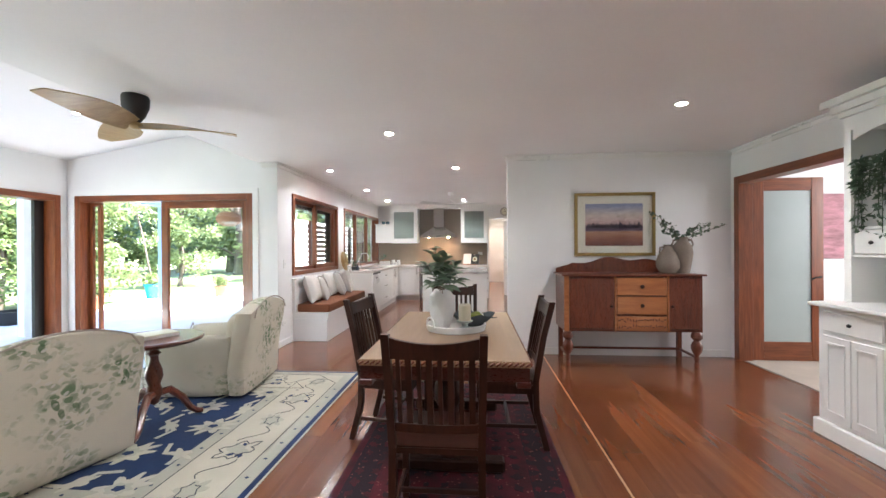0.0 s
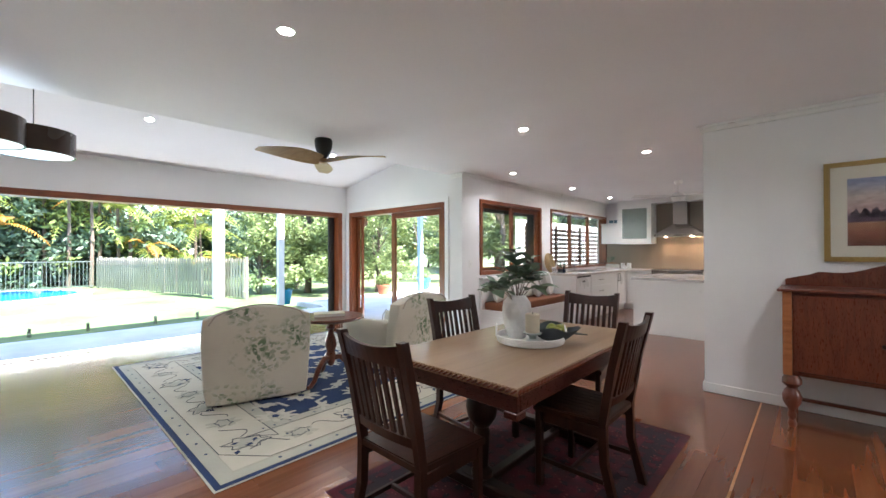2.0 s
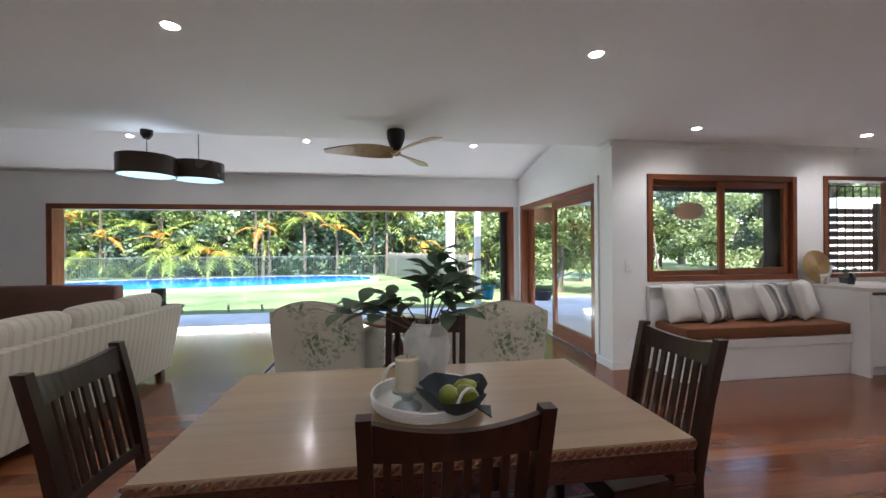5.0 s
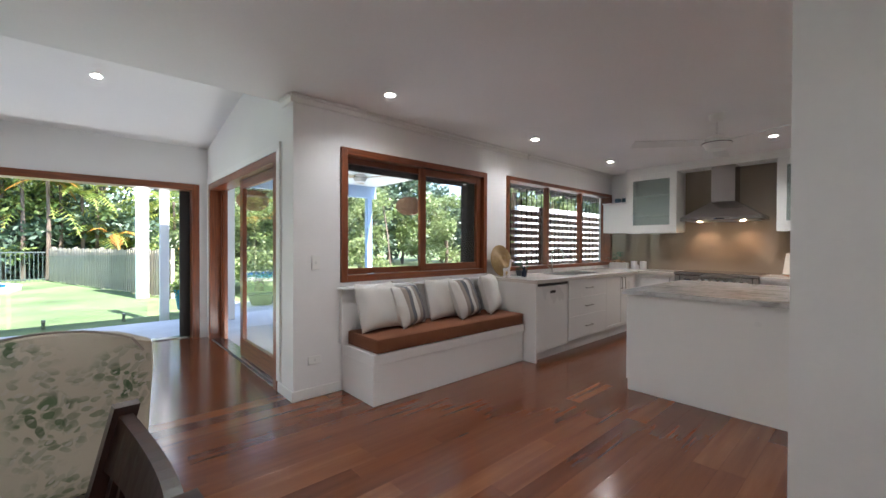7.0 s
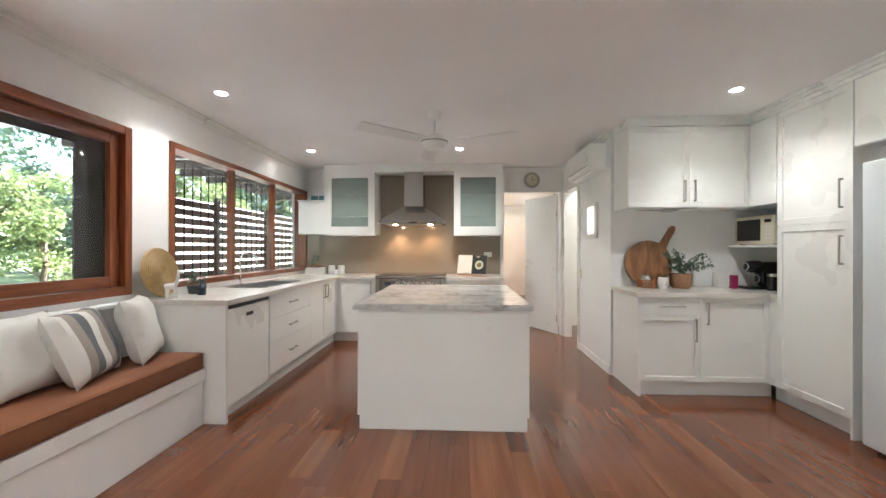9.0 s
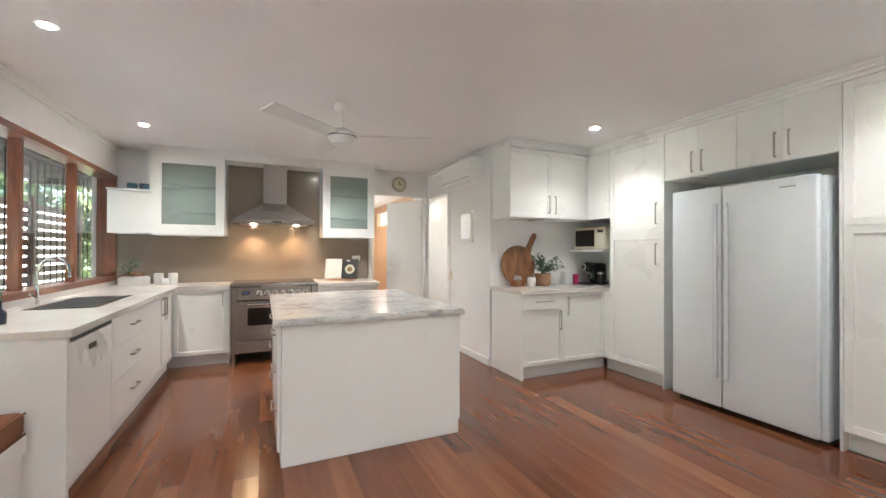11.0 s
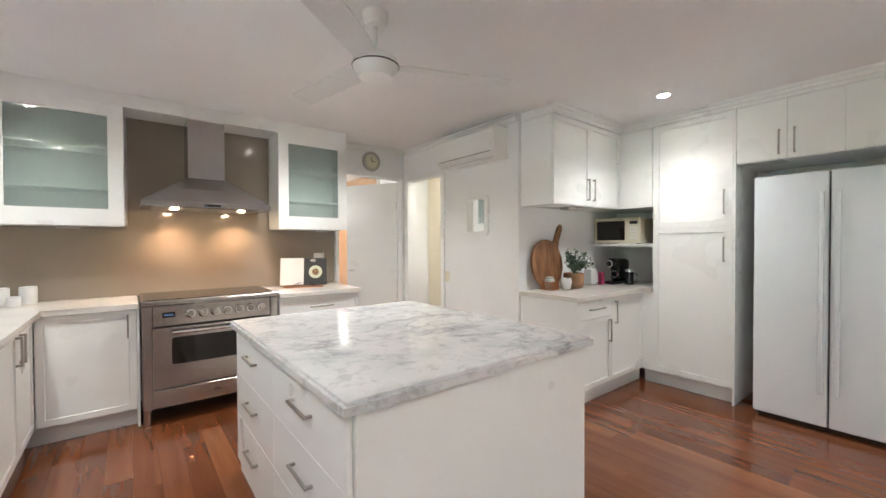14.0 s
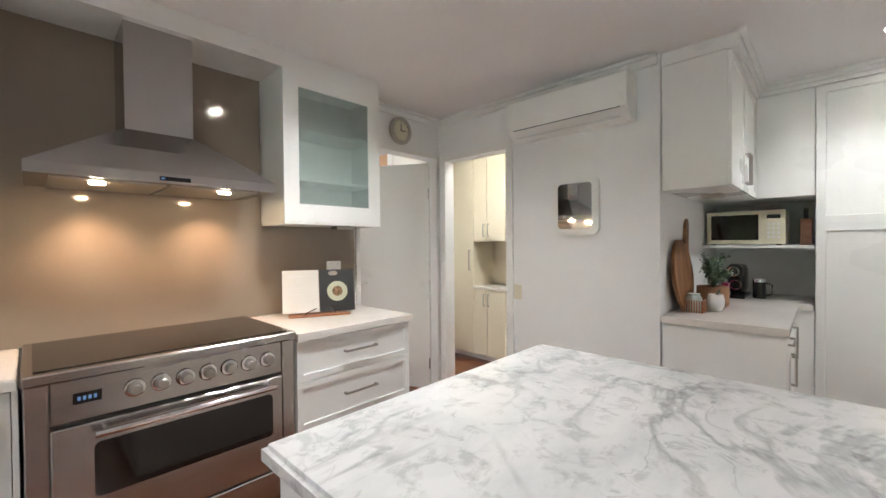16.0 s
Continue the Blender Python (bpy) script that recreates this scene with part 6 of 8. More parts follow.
for q in range(n):
    u = per * q / n
    c = along(u, 0.0)
    if q % 2:
        gry2.append(petals(*c, 0.13, 7, 0.4, rr.uniform(0, 3), 0.7, 0.07, rr))
        line2 += ribbon([*petals(*c, 0.085, 6, 0.35, rr.uniform(0, 3), 0.7, 0.05, rr, 18), ][:], 0.006)
    else:
        for _ in range(5):
            p = (c[0] + rr.uniform(-0.12, 0.12), c[1] + rr.uniform(-0.11, 0.11))
            blu2.append(petals(*p, rr.uniform(0.02, 0.038), 4, 0.4, rr.uniform(0, 3), 0.6, 0.05, rr, 14))
        leafy = petals(*c, 0.155, 6, 0.38, rr.uniform(0, 3), 0.68, 0.05, rr, 26)
        line2 += ribbon([*leafy, leafy[0]], 0.008)
        gry2.append(petals(*c, 0.11, 6, 0.4, rr.uniform(0, 3), 0.7, 0.05, rr))
    line2 += ribbon([along(u + 0.12 + 0.028 * k2, 0.075 * math.sin(k2 * 0.55 + q)) for k2 in range(9)], 0.007)
for v in (-0.195, 0.205):
    q = 0.0
    while q < per:
        line2 += ribbon([along(q, v), along(q + 0.1, v)], 0.006) if abs((q % per) - per) > 0.2 else []
        q += 0.1
q = 0.0
while q < per:
    p = along(q, -0.25)
    blu2.append(petals(*p, 0.014, 4, 0.3, 0, 0.8, 0, None, 10))
    p = along(q + 0.1, 0.255)
    blu2.append(petals(*p, 0.013, 4, 0.3, 0, 0.8, 0, None, 10))
    q += 0.21
flat_shapes("border_leaf", gry2, 0.0135, M["wool_grey"], rug)
flat_shapes("border_line", line2, 0.0150, M["wool_line"], rug)
flat_shapes("border_bud", blu2, 0.0142, M["wool_blue"], rug)

rr2 = thing("area_rug", 0, 0, 0, 0, "dark red patterned wool rug under the dining table", "rug")
AX0, AX1, AY0, AY1 = -0.85, 0.49, 2.85, 5.0
for name, inset, mat, dz in (("backing", 0.0, "wool_red", 0.003), ("border", 0.05, "wool_navy", 0.0042), ("inner_band", 0.22, "wool_red", 0.0052), ("field", 0.26, "wool_red", 0.006)):
    box(name, (AX0 + inset, AY0 + inset, 0.001), (AX1 - inset, AY1 - inset, dz), M[mat], rr2)
reds, creams, navy = [], [], []
q = 0
for gx in range(12):
    for gy in range(19):
        x, y = AX0 + 0.1 + gx * 0.105, AY0 + 0.1 + gy * 0.110
        inner = AX0 + 0.26 < x < AX1 - 0.26 and AY0 + 0.26 < y < AY1 - 0.26
        (navy if inner else reds).append(petals(x, y, rr.uniform(0.025, 0.05), rr.choice([4, 6]), 0.4, rr.uniform(0, 3), 0.7, 0.1, rr, 16))
        for _ in range(3):
            creams.append(petals(x + rr.uniform(-0.05, 0.05), y + rr.uniform(-0.05, 0.05), rr.uniform(0.003, 0.008), 4, 0.2, 0, 1, 0, None, 6))
M["wool_pink"] = surf("wool_pink", (0.20, 0.07, 0.06), 0.95, vary=0.2)
flat_shapes("field_motif", navy, 0.0072, M["wool_navy"], rr2)
flat_shapes("border_motif", reds, 0.0054, M["wool_red"], rr2)
flat_shapes("fleck", creams, 0.0080, M["wool_pink"], rr2)
M["brassline"] = surf("pale_inlay", (0.45, 0.22, 0.09), 0.3, vary=0.1)
structure(box("floor_strip", (0.795, 1.5, 0.0003), (0.808, 6.16, 0.0018), M["brassline"]))

# ---- armchairs ----


def soft(name, a, b, material, parent, r=0.05, seg=4, warp=None, label=""):
    """A padded block: rounded edges, subdivided and bent by warp(v)."""
    bm = bmesh.new()
    add_box(bm, a, b)
    bmesh.ops.subdivide_edges(bm, edges=bm.edges, cuts=5, use_grid_fill=True)
    c = Vector([(p + q) / 2 for p, q in zip(a, b)])
    h = Vector([abs(q - p) / 2 for p, q in zip(a, b)])
    for v in bm.verts:
        d = v.co - c
        k = [d[i] / h[i] for i in range(3)]
        inner = Vector([max(-h[i] + r, min(h[i] - r, d[i])) for i in range(3)])
        off = d - inner
        if off.length > r:
            off *= r / off.length
        bulge = 0.10 * min(h) * (1 - k[0] ** 2) * (1 - k[1] ** 2) + 0.10 * min(h) * (1 - k[1] ** 2) * (1 - k[2] ** 2) + 0.10 * min(h) * (1 - k[0] ** 2) * (1 - k[2] ** 2)
        v.co = c + inner + off + d.normalized() * bulge
        if warp:
            v.co = warp(v.co.copy())
    return link(name, bm, material, parent, label, smooth=True)


def armchair():
    t = thing("armchair", 0, 0, 0, 0, "cream armchair with a green floral print and a rounded back", "armchair", "floral armchairs")
    f = M["floral"]

    def lean(v):
        if v.z > 0.3:
            v.y -= (v.z - 0.3) * 0.17
            arch = 0.115 * (1 - (v.x / 0.40) ** 2)
            v.z += arch * max(0, (v.z - 0.5) / 0.4)
        v.x *= 1.04 + 0.08 * v.z
        return v

    soft("base", (-0.36, -0.33, 0.02), (0.36, 0.46, 0.30), f, t, 0.03)
    soft("back", (-0.40, -0.42, 0.02), (0.40, -0.25, 0.775), f, t, 0.045, warp=lean)
    soft("seat_cushion", (-0.27, -0.22, 0.30), (0.27, 0.50, 0.45), f, t, 0.06)
    soft("back_cushion", (-0.27, -0.27, 0.44), (0.27, -0.12, 0.70), f, t, 0.07, warp=lean)
    for s in (-1, 1):
        def flare(v, s=s):
            v.x += s * 0.12 * max(0, v.z - 0.35)
            v.z += 0.16 * max(0, v.z - 0.3) * max(0, 0.2 - v.y)
            return v
        soft("arm", (min(s * 0.27, s * 0.40), -0.27, 0.02), (max(s * 0.27, s * 0.40), 0.47, 0.55), f, t, 0.055, warp=flare)
        tube("arm_piping", [(s * 0.40, 0.468, 0.06), (s * 0.415, 0.475, 0.48), (s * 0.36, 0.475, 0.555), (s * 0.29, 0.475, 0.48), (s * 0.275, 0.468, 0.1)], 0.006, M["taupe"], t, 6)
    pts = []
    for q in range(17):
        u = q / 8 - 1
        x = u * 0.375
        pts.append((x * 1.02, -0.495, 0.775 + 0.10 * (1 - u * u) - (0.05 if abs(u) == 1 else 0)))
    tube("back_piping", pts, 0.006, M["taupe"], t, 6)
    for sx in (-0.3, 0.3):
        for sy in (-0.33, 0.31):
            box("foot", (sx - 0.02, sy - 0.02, 0.0), (sx + 0.02, sy + 0.02, 0.03), M["darkwood"], t)
    return t


RZ = 0.0145
a1 = armchair()
a1.matrix_basis = pose(-2.83, 3.25, RZ, 0, 0, 72.5)
copy_thing(a1, pose(-2.56, 4.77, RZ, 0, 0, 97))

rt = thing("side_table", -2.5, 3.88, RZ, 20, "round mahogany pedestal table with three curved feet", "side table")
lathe("tabletop", [(0, 0.635), (0.30, 0.635), (0.325, 0.645), (0.335, 0.66), (0.325, 0.672), (0, 0.672)], M["mahogany"], rt, seg=40)
lathe("pedestal", [(0.02, 0.635), (0.07, 0.63), (0.045, 0.60), (0.028, 0.57), (0.05, 0.55), (0.028, 0.53), (0.03, 0.49), (0.055, 0.42), (0.06, 0.37), (0.04, 0.31), (0.05, 0.28), (0.055, 0.24), (0.03, 0.17), (0, 0.15)], M["mahogany"], rt, seg=20)
for q in range(3):
    a = q * 2 * math.pi / 3 + 0.5
    bm = bmesh.new()
    add_tube(bm, [(r * math.cos(a), r * math.sin(a), zz) for r, zz in ((0.02, 0.24), (0.10, 0.25), (0.18, 0.17), (0.24, 0.07), (0.29, 0.03), (0.325, 0.025))], 0.032, 8, 0.6)
    link("foot", bm, M["mahogany"], rt, smooth=True)
bk = thing("book", -2.5, 3.86, RZ + 0.673, 62, "thick cream-covered book lying on the table", "book")
box("cover", (-0.15, -0.10, 0.0), (0.15, 0.10, 0.005), M["taupe"], bk)
box("pages", (-0.145, -0.095, 0.0055), (0.148, 0.095, 0.028), M["linen"], bk)
box("cover", (-0.15, -0.10, 0.0285), (0.15, 0.10, 0.033), M["cream"], bk)

# ---- lounge ----
sf = thing("sofa", -2.33, 0.95, 0, 0, "cream striped three-seat sofa seen from behind", "sofa")


def sofa_lean(v):
    v.y += 0.16 * max(0, v.z - 0.1)
    if abs(v.x) > 0.9:
        v.x += math.copysign(0.07 * max(0, v.z - 0.2), v.x)
    return v


soft("back", (-1.09, 0.30, 0.08), (1.09, 0.48, 0.765), M["sofa"], sf, 0.03, warp=sofa_lean)
soft("base", (-1.06, -0.45, 0.08), (1.06, 0.30, 0.32), M["sofa"], sf, 0.03)
for s in (-1, 1):
    soft("arm", (min(s * 0.92, s * 1.09), -0.45, 0.08), (max(s * 0.92, s * 1.09), 0.32, 0.60), M["sofa"], sf, 0.06)
for q in range(3):
    x = -0.90 + q * 0.605
    soft("seat_cushion", (x, -0.44, 0.325), (x + 0.60, 0.22, 0.48), M["sofa"], sf, 0.06)
    soft("back_cushion", (x, 0.18, 0.48), (x + 0.60, 0.40, 0.92), M["sofa"], sf, 0.09, warp=lambda v: sofa_lean(v))
for sx in (-1.0, 1.0):
    for sy in (-0.38, 0.40):
        box("foot", (sx - 0.03, sy - 0.03, 0.0), (sx + 0.03, sy + 0.03, 0.085), M["darkwood"], sf)

co = thing("tufted_couch", -4.75, -0.95, 0, 0, "brown fabric couch with a button-tufted back", "sofa")
soft("base", (-0.2, -0.95, 0.005), (0.6, 0.95, 0.40), M["brown"], co, 0.04)
soft("back", (-0.32, -1.0, 0.1), (-0.08, 0.92, 0.87), M["brown"], co, 0.05, warp=lambda v: Vector((v.x - 0.1 * max(0, v.z - 0.4), v.y, v.z)))
for y0, y1 in ((-1.05, -0.9), (0.80, 0.95)):
    soft("arm", (-0.2, y0, 0.08), (0.6, y1, 0.6), M["brown"], co, 0.06)
for j in range(2):
    for i in range(10):
        lathe("button", [(0, 0), (0.014, 0.002), (0.01, 0.008), (0, 0.01)], M["matt_black"], co, at=(-0.095 - 0.03 * j, -0.85 + i * 0.18 + 0.09 * j, 0.6 + 0.14 * j), seg=8, m=pose(0, 0, 0, 0, 90, 0))
st = thing("coffee_table", -4.72, 0.62, 0, 0, "small dark round table", "table")
lathe("tabletop", [(0, 0.55), (0.30, 0.55), (0.31, 0.56), (0.30, 0.575), (0, 0.575)], M["darkwood"], st, seg=32)
lathe("pedestal", [(0.16, 0), (0.16, 0.02), (0.03, 0.05), (0.03, 0.55)], M["darkwood"], st, seg=20)
sp = thing("speaker", -4.72, 0.62, 0.576, 0, "black cylindrical speaker on the small table", "speaker")
lathe("body", [(0, 0), (0.085, 0), (0.09, 0.01), (0.09, 0.235), (0.08, 0.25), (0, 0.25)], M["matt_black"], sp, seg=28)
lathe("top_ring", [(0, 0.2502), (0.06, 0.2502), (0.06, 0.253), (0, 0.253)], M["black"], sp, seg=24)

# pendant with two drum shades
pn = thing("pendant_light", -2.92, 1.46, 0, 0, "pair of dark brown drum shades hung from a black ceiling cup", "pendant light")
lathe("ceiling_cup", [(0, CZ - 0.001), (0.055, CZ - 0.001), (0.052, CZ - 0.05), (0.025, CZ - 0.09), (0, CZ - 0.095)], M["black"], pn, seg=24)
M["shade"] = surf("brown_shade", (0.05, 0.03, 0.021), 0.25, vary=0.15, fine=120, relief=0.2)
# the emission paints in the bright outdoors mirrored in the diffusers
M["diffuser"] = glow("diffuser_mirror_glow", (0.70, 0.84, 0.92), 0.13)
M["diffuser"].node_tree.nodes["Principled BSDF"].inputs["Roughness"].default_value = 0.12
tube("cord", [(0, 0, CZ - 0.09), (0, 0, 2.14)], 0.004, M["black"], pn, 6)
tube("cord", [(-0.42, 0.29, 3.06), (-0.42, 0.29, 2.14)], 0.004, M["black"], pn, 6)
for x, y in ((0.0, 0.0), (-0.42, 0.29)):
    dz = 0.0 if x else -0.03
    # added lamps hidden in the drums, for the glow on the ceiling above
    area("ceiling_glow_fill", (-2.92 + x, 1.46 + y, 2.24), (-2.92 + x, 1.46 + y, 3.0), 0.3, 0.3, 0.14, (0.80, 0.90, 1.0))
    s = lathe("shade", [(0.245, 2.12), (0.25, 2.12), (0.25, 2.31), (0.245, 2.31), (0.245, 2.12)], M["shade"], pn, at=(x, y, dz), seg=48)
    lathe("diffuser", [(0, 2.124), (0.237, 2.124), (0.237, 2.13), (0, 2.13)], M["diffuser"], s, at=(x, y, dz), seg=48)
    lathe("rim", [(0.238, 2.123), (0.2445, 2.123), (0.2445, 2.14), (0.238, 2.14), (0.238, 2.123)], M["black"], s, at=(x, y, dz), seg=48)


def fan(x, y, zt, body, blade, names, n, L, rot, label, drop, style):
    t = thing("ceiling_fan", x, y, zt, rot, label, "ceiling fan")
    if style == "cone":
        lathe("motor", [(0, -0.001), (0.085, -0.001), (0.092, -0.02), (0.088, -0.09), (0.06, -0.16), (0.022, -0.215), (0, -0.22)], body, t, seg=32)
    else:
        lathe("ceiling_cup", [(0, -0.001), (0.065, -0.001), (0.063, -0.04), (0.045, -0.065), (0, -0.07)], body, t, seg=28)
        tube("rod", [(0, 0, -0.06), (0, 0, -drop + 0.03)], 0.011, body, t, 10)
        lathe("motor", [(0.02, -drop + 0.05), (0.07, -drop + 0.03), (0.115, -drop), (0.12, -drop - 0.03), (0.115, -drop - 0.04), (0.10, -drop - 0.055), (0.085, -drop - 0.09), (0, -drop - 0.10)], body, t, seg=36)
        lathe("band", [(0.1205, -drop - 0.028), (0.1215, -drop - 0.031), (0.1205, -drop - 0.034)], M["matt_black"], t, seg=36)
    for q in range(n):
        a = radians(q * 360 / n)
        bm = bmesh.new()
        rows = []
        for k in range(13):
            u = k / 12
            r = 0.03 + L * u
            if style == "cone":
                w = 0.035 + 0.075 * math.sin(math.pi * min(1, u * 0.85 + 0.12)) ** 0.8
                zz = -0.225 + 0.015 * math.sin(u * math.pi)
                tw = radians(26 * (1 - u) + 6)
            else:
                if u < 0.12:
                    w = 0.03
                else:
                    w = 0.06 + 0.01 * u
                zz, tw = -drop - 0.02, radians(12)
            cw = [(-w, 0.004), (w, 0.004), (w, -0.004), (-w, -0.004)]
            ring = []
            for c, h in cw:
                yy, z2 = c * math.cos(tw) - h * math.sin(tw), c * math.sin(tw) + h * math.cos(tw)
                ring.append(bm.verts.new((r * math.cos(a) - yy * math.sin(a), r * math.sin(a) + yy * math.cos(a), zz + z2)))
            rows.append(ring)
        for p, q2 in zip(rows, rows[1:]):
            for j in range(4):
                bm.faces.new((p[j], p[(j + 1) % 4], q2[(j + 1) % 4], q2[j]))
        bm.faces.new(rows[0])
        bm.faces.new(rows[-1])
        link("blade", bm, blade, t, smooth=True)
    if style == "cone":
        lathe("hub", [(0, -0.20), (0.045, -0.21), (0.05, -0.235), (0.03, -0.255), (0, -0.26)], blade, t, seg=24)
    return t


M["bamboo"] = wood("bamboo", (0.33, 0.21, 0.08), (0.50, 0.36, 0.16), 0.35, (2, 10, 10))
fan(-2.64, 3.88, CZ, M["matt_black"], M["bamboo"], "", 3, 0.66, 30, "dark ceiling fan with three curved bamboo blades", 0.0, "cone")
fan(-5.2, 8.3, 2.62, M["white"], M["bamboo"], "", 3, 0.6, 30, "verandah ceiling fan with wooden blades", 0.2, "rod")
fan(-0.55, 9.40, CZ, M["white"], M["kick"], "", 3, 0.72, -20, "white three-blade ceiling fan on a short rod", 0.24, "rod")

# ---- sideboard wall ----
sb = thing("sideboard", 0.97, 5.66, 0, 0, "antique mahogany sideboard with golden oak drawers and bulbous legs", "sideboard")
W, D = 1.52, 0.48
box("body", (0.0, 0.02, 0.40), (W, D, 1.03), M["mahogany"], sb, 0.003)
box("top", (-0.03, -0.02, 1.031), (W + 0.03, D + 0.005, 1.052), M["mahogany"], sb, 0.006)
bm = bmesh.new()
prof = [(-0.0, 1.0525)] + [(W * q / 30, 1.0525 + 0.05 + 0.12 * (math.sin(math.pi * q / 30) ** 0.9) + (0.022 * math.sin(q * math.pi / 5) if 3 < q < 27 else 0)) for q in range(31)] + [(W, 1.0525)]
prism("splashback", prof, 0.0, 0.02, M["mahogany"], sb, m=Matrix(((1, 0, 0, 0), (0, 0, -1, D), (0, 1, 0, 0), (0, 0, 0, 1))))
bm.free()
for x0, x1 in ((0.06, 0.555), (1.155, W - 0.03)):
    d = box("door", (x0, 0.004, 0.42), (x1, 0.0195, 1.01), M["mahogany"], sb, 0.003)
    box("moulding", (x0 + 0.012, 0.0, 0.432), (x1 - 0.012, 0.0035, 0.437), M["darkwood"], d)
    lathe("knob", [(0, 0), (0.012, 0), (0.016, 0.01), (0.012, 0.02), (0, 0.022)], M["darkwood"], d, at=((x1 - 0.03 if x0 < 0.5 else x0 + 0.03), 0.003, 0.69), m=R90, seg=14)
for x in (0.56, 1.135):
    box("pilaster", (x, 0.0, 0.40), (x + 0.02, 0.0195, 1.03), M["oak"], sb, 0.002)
box("pilaster", (0.0, 0.0, 0.40), (0.055, 0.0195, 1.03), M["oak"], sb, 0.002)
for z0, z1 in ((0.815, 1.015), (0.60, 0.80)):
    d = box("drawer", (0.585, -0.002, z0), (1.13, 0.0195, z1), M["oak"], sb, 0.004)
    lathe("knob", [(0, 0), (0.016, 0), (0.022, 0.012), (0.018, 0.024), (0, 0.028)], M["darkwood"], d, at=(0.857, -0.003, (z0 + z1) / 2), m=R90, seg=18)
d = box("carved_drawer", (0.585, 0.002, 0.415), (1.13, 0.0195, 0.575), M["oak"], sb, 0.004)
bm = bmesh.new()
rc = random.Random(3)
for q in range(34):
    s = bmesh.ops.create_icosphere(bm, subdivisions=1, radius=1)["verts"]
    x = 0.61 + (q % 17) * 0.031
    zz = 0.46 + 0.07 * (q // 17) + rc.uniform(-0.015, 0.015)
    bmesh.ops.transform(bm, matrix=Matrix.Translation((x, 0.003, zz)) @ pose(0, 0, 0, 0, rc.uniform(0, 180), 0) @ Matrix.Diagonal((0.021, 0.007, 0.009, 1)), verts=s)
link("carving", bm, M["mahogany"], d, smooth=True)
for x in (0.05, W - 0.05):
    lathe("front_leg", [(0.02, 0.0), (0.03, 0.03), (0.018, 0.06), (0.03, 0.09), (0.022, 0.12), (0.022, 0.13), (0.055, 0.19), (0.06, 0.24), (0.045, 0.28), (0.03, 0.30), (0.06, 0.335), (0.058, 0.37), (0.04, 0.399)], M["mahogany"], sb, at=(x, 0.05, 0), seg=24)
    box("back_leg", (x - 0.025, D - 0.06, 0.0), (x + 0.025, D - 0.01, 0.3995), M["mahogany"], sb, 0.003)
    box("stretcher", (x - 0.012, 0.06, 0.10), (x + 0.012, D - 0.06, 0.125), M["mahogany"], sb, 0.002)
box("stretcher", (0.07, D - 0.05, 0.10), (W - 0.07, D - 0.02, 0.125), M["mahogany"], sb, 0.002)

M["gilt"] = surf("gilt", (0.45, 0.32, 0.12), 0.35, 0.8, vary=0.15)
M["mount"] = surf("mount_board", (0.66, 0.64, 0.55), 0.8, vary=0.01)


def landscape():
    m = bpy.data.materials.new("landscape_print")
    m.use_nodes = True
    nt, b = nodes_of(m)
    tc = nt.nodes.new("ShaderNodeTexCoord")
    sep = nt.nodes.new("ShaderNodeSeparateXYZ")
    nt.links.new(tc.outputs["Object"], sep.inputs[0])
    mul = nt.nodes.new("ShaderNodeMath")
    mul.operation = "MULTIPLY_ADD"
    mul.inputs[1].default_value, mul.inputs[2].default_value = 1 / 0.55, 0.5
    nt.links.new(sep.outputs[2], mul.inputs[0])
    base = ramp(nt, mul.outputs[0], [(0.0, (0.14, 0.055, 0.045)), (0.2, (0.30, 0.12, 0.075)), (0.33, (0.42, 0.22, 0.14)), (0.36, (0.12, 0.08, 0.12)), (0.44, (0.18, 0.12, 0.17)), (0.50, (0.50, 0.34, 0.33)), (0.72, (0.55, 0.47, 0.43)), (0.92, (0.27, 0.31, 0.46))])
    vec = coords(nt, (6, 6, 16))
    n1 = noise_tex(nt, vec, 2.5, 6)
    col = mix_color(nt, 0.8, base, ramp(nt, n1, [(0.35, 0.72), (0.65, 1.1)]), "MULTIPLY")
    nt.links.new(col, b.inputs["Base Color"])
    b.inputs["Roughness"].default_value = 0.12
    return m


pf = thing("picture", 1.70, 6.176, 1.647, 0, "framed landscape print of a red plain in a gilt frame", "picture")
pw, ph = 0.49, 0.395
ring("frame", (-pw, -ph), (pw, ph), 0.03, -0.03, 0.0, M["gilt"], pf)
ring("inner_slip", (-pw + 0.0305, -ph + 0.0305), (pw - 0.0305, ph - 0.0305), 0.008, -0.024, -0.0215, M["gilt"], pf)
box("mount", (-pw + 0.031, -0.012, -ph + 0.031), (pw - 0.031, -0.004, ph - 0.031), M["mount"], pf)
box("print", (-0.355, -0.0135, -0.27), (0.345, -0.0125, 0.26), landscape(), pf)
rt3 = random.Random(12)
M["print_tree"] = surf("print_tree", (0.10, 0.07, 0.10), 0.3, vary=0.3, big=30)
blobs = []
for q in range(70):
    u = -0.34 + 0.67 * q / 69
    hgt = 0.02 + 0.055 * abs(math.sin(q * 0.55)) * rt3.uniform(0.3, 1)
    blobs.append([(u + 0.011 * math.cos(a * 1.0472) * rt3.uniform(0.6, 1.2), -0.055 + hgt * (1 + math.sin(a * 1.0472)) * rt3.uniform(0.5, 0.8)) for a in range(6)])
tz = Matrix(((1, 0, 0, 0), (0, 0, -1, -0.0138), (0, 1, 0, 0), (0, 0, 0, 1)))
vs2, fs2 = [], []
for bl in blobs:
    k0 = len(vs2)
    vs2 += [(x, -0.0142, z) for x, z in bl]
    fs2.append(tuple(range(k0, k0 + 6)))
me = bpy.data.meshes.new("printed_trees")
